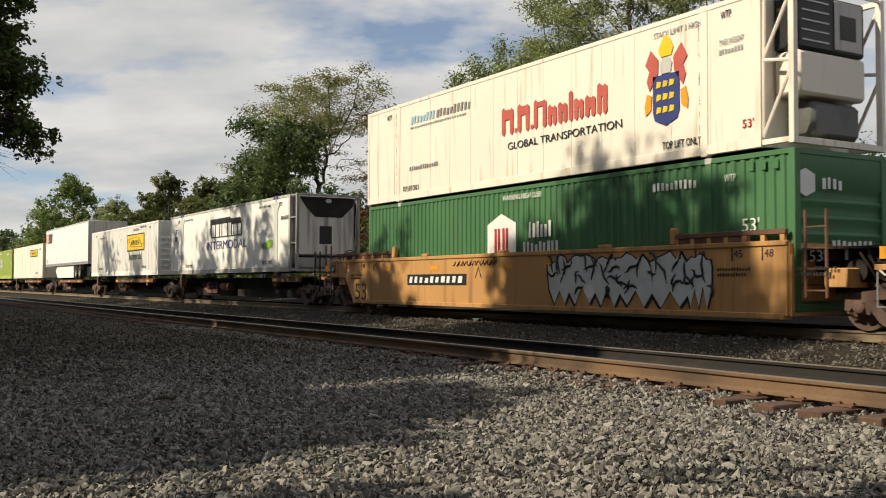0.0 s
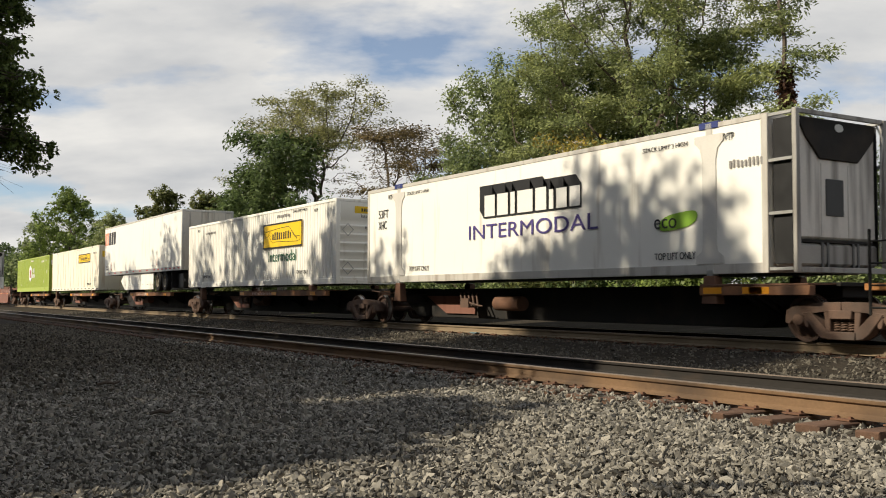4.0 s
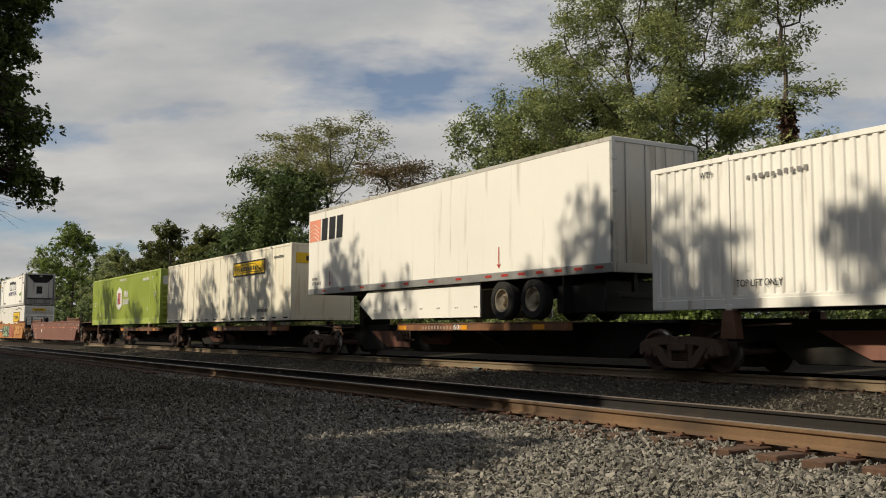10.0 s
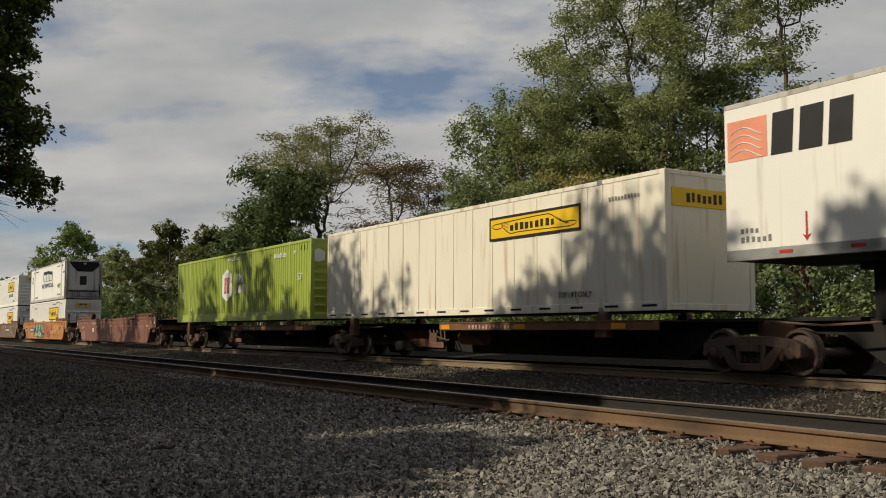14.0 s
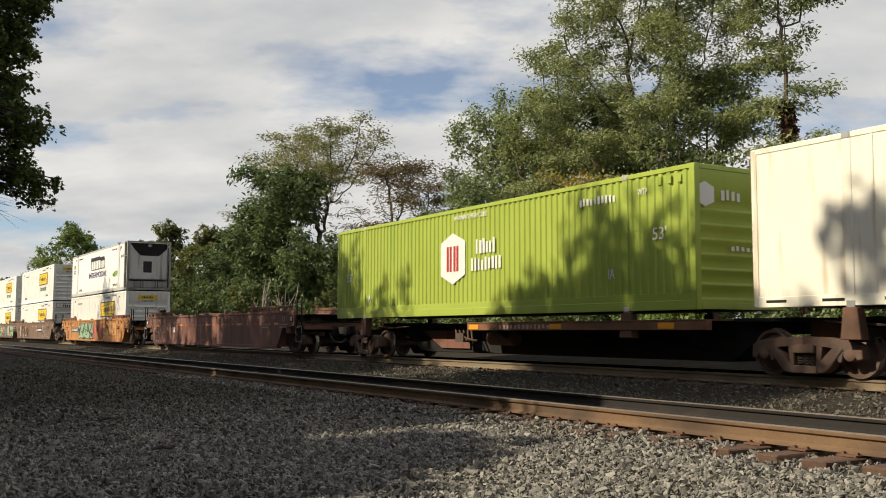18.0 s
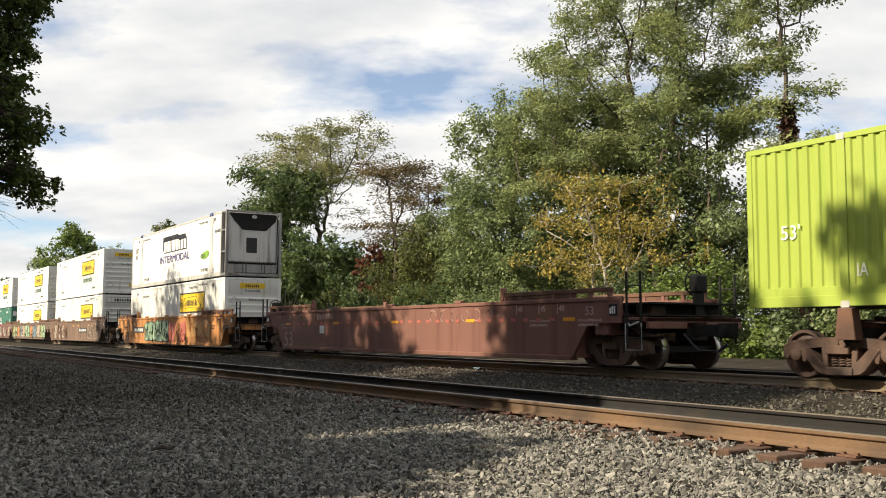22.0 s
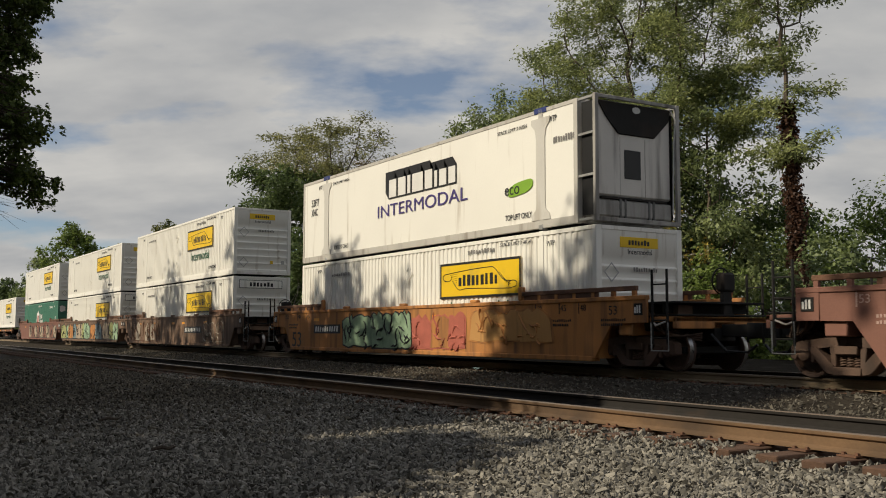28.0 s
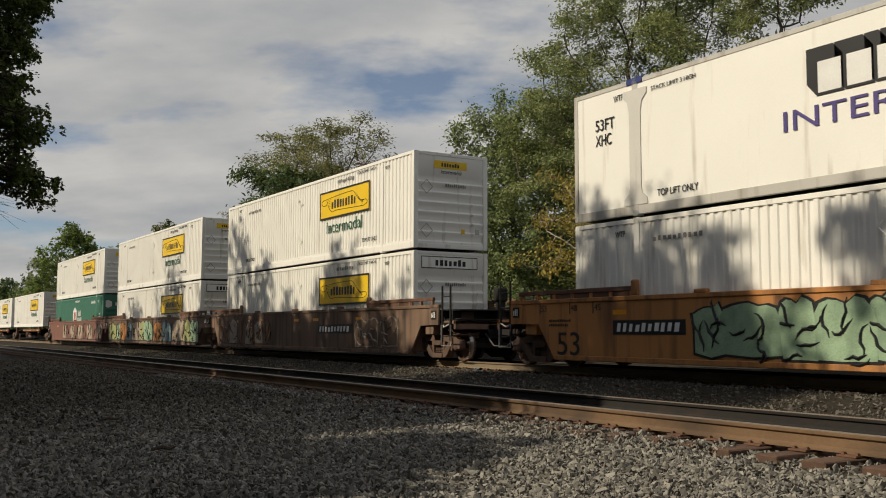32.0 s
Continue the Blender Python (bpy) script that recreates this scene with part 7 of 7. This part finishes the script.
    for k in range(22):
        x = -10 - k * 6.5 + rnd.uniform(-2, 2)
        tree(x, rnd.uniform(42, 48), rnd.uniform(7.4, 8.2) if x > -37 else rnd.uniform(5.4, 6.4) if x > -47 else rnd.uniform(8, 10.5), 4.8, LEAF_BRIGHT if x > -37 else rnd.choice((LEAF, LEAF_DARK, LEAF_MOSS)), "green tree in the wood behind the track", 15000 if x > -47 else 7000, 0.21 if x > -47 else 0.38, 0.05, 45, 1.7, 0.85, (0, 0), 80 + k)
    for x, y, h, seed in ((-51.5, 19.6, 4.2, 301), (-48.6, 19.8, 3.8, 302)):
        t = thing("dead_shrub", "leafless pale shrub behind the track", "shrub", at=(x, y, float(bed(np.array(x), np.array(y)))))
        q = random.Random(seed)
        for k in range(7):
            ang, r = q.uniform(0, math.tau), q.uniform(0.3, 0.9)
            e = Vector((math.cos(ang) * r, math.sin(ang) * r, h * q.uniform(0.6, 1.0)))
            bm = bmesh.new()
            tube(bm, [(0, 0, 0), e * 0.45 + Vector((0, 0, 0.3)), e], [0.05, 0.03, 0.008], 5)
            for j in range(3):
                g = q.uniform(0.4, 0.9)
                tube(bm, [e * g, e * g + Vector((q.uniform(-0.5, 0.5), q.uniform(-0.4, 0.4), q.uniform(0.3, 0.8)))], [0.02, 0.005], 4)
            part("stem", bm, PALE_BARK, t)
    # near side: unseen tall trees and an understorey added to cast shade, and the tree whose boughs hang into view
    for x, y, h, r, n in ((-21.4, -8.0, 20.4, 2.6, 9000), (-23.8, -8.1, 19.4, 2.0, 7000), (-20.0, -7.9, 20.2, 1.4, 4500), (-18.6, -7.8, 19.2, 1.8, 6500), (-17.2, -7.6, 17.7, 1.3, 3600), (-32.2, -8.3, 18.8, 1.9, 6500), (-35.6, -8.5, 20.4, 3.2, 9500), (-40.0, -8.4, 19.8, 2.8, 8000),
                          (-44.0, -8.5, 22.0, 4.2, 9500), (-49.5, -8.6, 20.4, 3.0, 5600), (-55.0, -9.0, 22.0, 4.2, 6000), (-62.5, -9.2, 20.0, 3.4, 4600), (-69.0, -9.5, 22.0, 4.6, 5600)):
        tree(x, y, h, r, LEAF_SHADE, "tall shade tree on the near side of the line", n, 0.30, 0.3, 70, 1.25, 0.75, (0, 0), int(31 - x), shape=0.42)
    for x in (-24.6, -22.6, -20.7, -18.9, -31.6, -34.4, -37.4, -40.4, -43.4, -46.2):
        tree(x, -8.2 + rnd.uniform(-0.3, 0.3), 18.4 + rnd.uniform(-0.3, 0.4), 1.7 if x < -26 else 1.3, LEAF_SHADE, "slim dense shade tree on the near side of the line", 5200, 0.30, 0.55, 44, 0.95, 0.9, (0, 0), int(400 - x * 3), shape=0.25)
    # unseen understorey, set low so that it shades the ground only
    for k in range(13):
        tree(-17.5 - 4.0 * k, -6.8 + rnd.uniform(-0.5, 0.5), rnd.uniform(12.0, 13.0), 3.3, LEAF_SHADE, "unseen dense low tree on the near side, added to shade the ground", 9500, 0.46, 0.05, 46, 1.7, 0.85, (0, 0), 120 + k, shape=0.4)
    # unseen tree, added for a single patch of shadow on the train
    tree(-15.5, -7.6, 20.2, 0.6, LEAF_SHADE, "unseen thin tree with a tufted top, added to cast one shadow", 330, 0.3, 0.97, 10, 0.45, 0.8, (0, 0), 139, trunk_r=0.09)
    tree(-10.7, -7.2, 8.7, 1.9, LEAF_SHADE, "low shade tree on the near side of the line", 6500, 0.36, 0.06, 36, 1.0, 0.85, (0, 0), 136, shape=0.5)
    tree(-12.6, -7.2, 9.6, 2.4, LEAF_SHADE, "low shade tree on the near side of the line", 9500, 0.36, 0.06, 40, 1.1, 0.85, (0, 0), 135, shape=0.6)
    # unseen trees, added only to keep sky light off the ground
    for x, y, h, r in ((-0.5, -7.5, 18.0, 5.0), (6.0, -3.0, 20.0, 7.0)):
        tree(x, y, h, r, LEAF_SHADE, "unseen tree behind the camera, added to hold back sky light", 5000, 0.42, 0.12, 35, 1.5, 0.85, (0, 0), int(160 + x))
    # unseen row of trees, added to block the low sky behind the camera
    for k in range(12):
        tree(12.0 - 8.0 * k + rnd.uniform(-1, 1), -19 + rnd.uniform(-2, 2), rnd.uniform(13, 16), 5.2, LEAF_SHADE, "unseen tree behind the camera, added to dim low sky light", 4500, 0.6, 0.05, 40, 2.0, 0.9, (0, 0), 180 + k, shape=0.4)
    q = random.Random(77)
    levels, edge = (2.6, 2.9, 3.2, 3.5, 3.8, 4.1, 4.4, 4.8, 5.2, 5.7, 6.4), (2.2, 2.55, 2.86, 2.75, 2.35, 2.32, 2.47, 2.2, 2.12, 2.3, 2.4)
    boughs = []
    for k in range(64):
        z = 3.42 + 3.1 * k / 63
        r = q.uniform(0.17, 0.28)
        boughs.append((q.uniform(-0.6, 0.6), float(np.interp(z, levels, edge)) + 1.55 - 1.25 * r - (0.0 if k % 2 else q.uniform(0.1, 0.8)), z, r))
    boughs += [(q.uniform(-0.4, 0.4), 3.45 + 0.05 * j, z, -0.3) for j, z in enumerate((3.0, 3.12, 3.25, 5.7))]
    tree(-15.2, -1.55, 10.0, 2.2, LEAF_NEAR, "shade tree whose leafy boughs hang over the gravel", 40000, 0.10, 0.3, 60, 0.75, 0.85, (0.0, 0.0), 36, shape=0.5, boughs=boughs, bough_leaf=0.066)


def litter():
    """Sticks and scraps that lie about the tracks."""
    for x, y, long, turn in ((-10.25, 2.88, 0.13, 0.9), (-13.6, 3.1, 0.15, 1.1)):
        z = float(bed(np.array(x), np.array(y)))
        t = thing("fallen_stick", "dark broken stick lying on the gravel", "stick", at=(x, y, z + 0.05))
        c, q = math.cos(turn), math.sin(turn)
        bm = bmesh.new()
        tube(bm, [(-long * c, -long * q, 0.0), (-0.3 * long * c, -0.3 * long * q + 0.02, 0.03), (long * 0.5 * c, long * 0.5 * q, 0.015), (long * c, long * q, 0.04)], [0.016, 0.022, 0.018, 0.007], 6)
        part("stem", bm, BARK, t)
        bm = bmesh.new()
        tube(bm, [(0.03 * c, 0.03 * q, 0.02), (0.08 * c - 0.04, 0.08 * q + 0.05, 0.05)], [0.011, 0.004], 5)
        part("twig", bm, BARK, t)
    for x, y, size, mat, label in ((-21.5, 14.2, 0.11, SPRAY_BLUE, "crumpled pale blue plastic scrap on the gravel"), (-20.85, 20.5, 0.10, LETTER_WHITE, "crumpled white paper scrap beyond the track")):
        q, bm = random.Random(int(-x)), bmesh.new()
        bmesh.ops.create_grid(bm, x_segments=5, y_segments=4, size=size)
        for v in bm.verts:
            v.co += Vector((q.uniform(-0.2, 0.2), q.uniform(-0.2, 0.2), q.uniform(0.1, 1.1))) * size * 0.6
        bmesh.ops.solidify(bm, geom=list(bm.faces), thickness=0.004)
        ob = new("scrap", finish("scrap", bm, smooth=False))
        ob.data.materials.append(mat)
        ob.location = (x, y, float(bed(np.array(x), np.array(y))) + 0.02)
        tagged(ob, label, "litter")


woods()
litter()
motions()
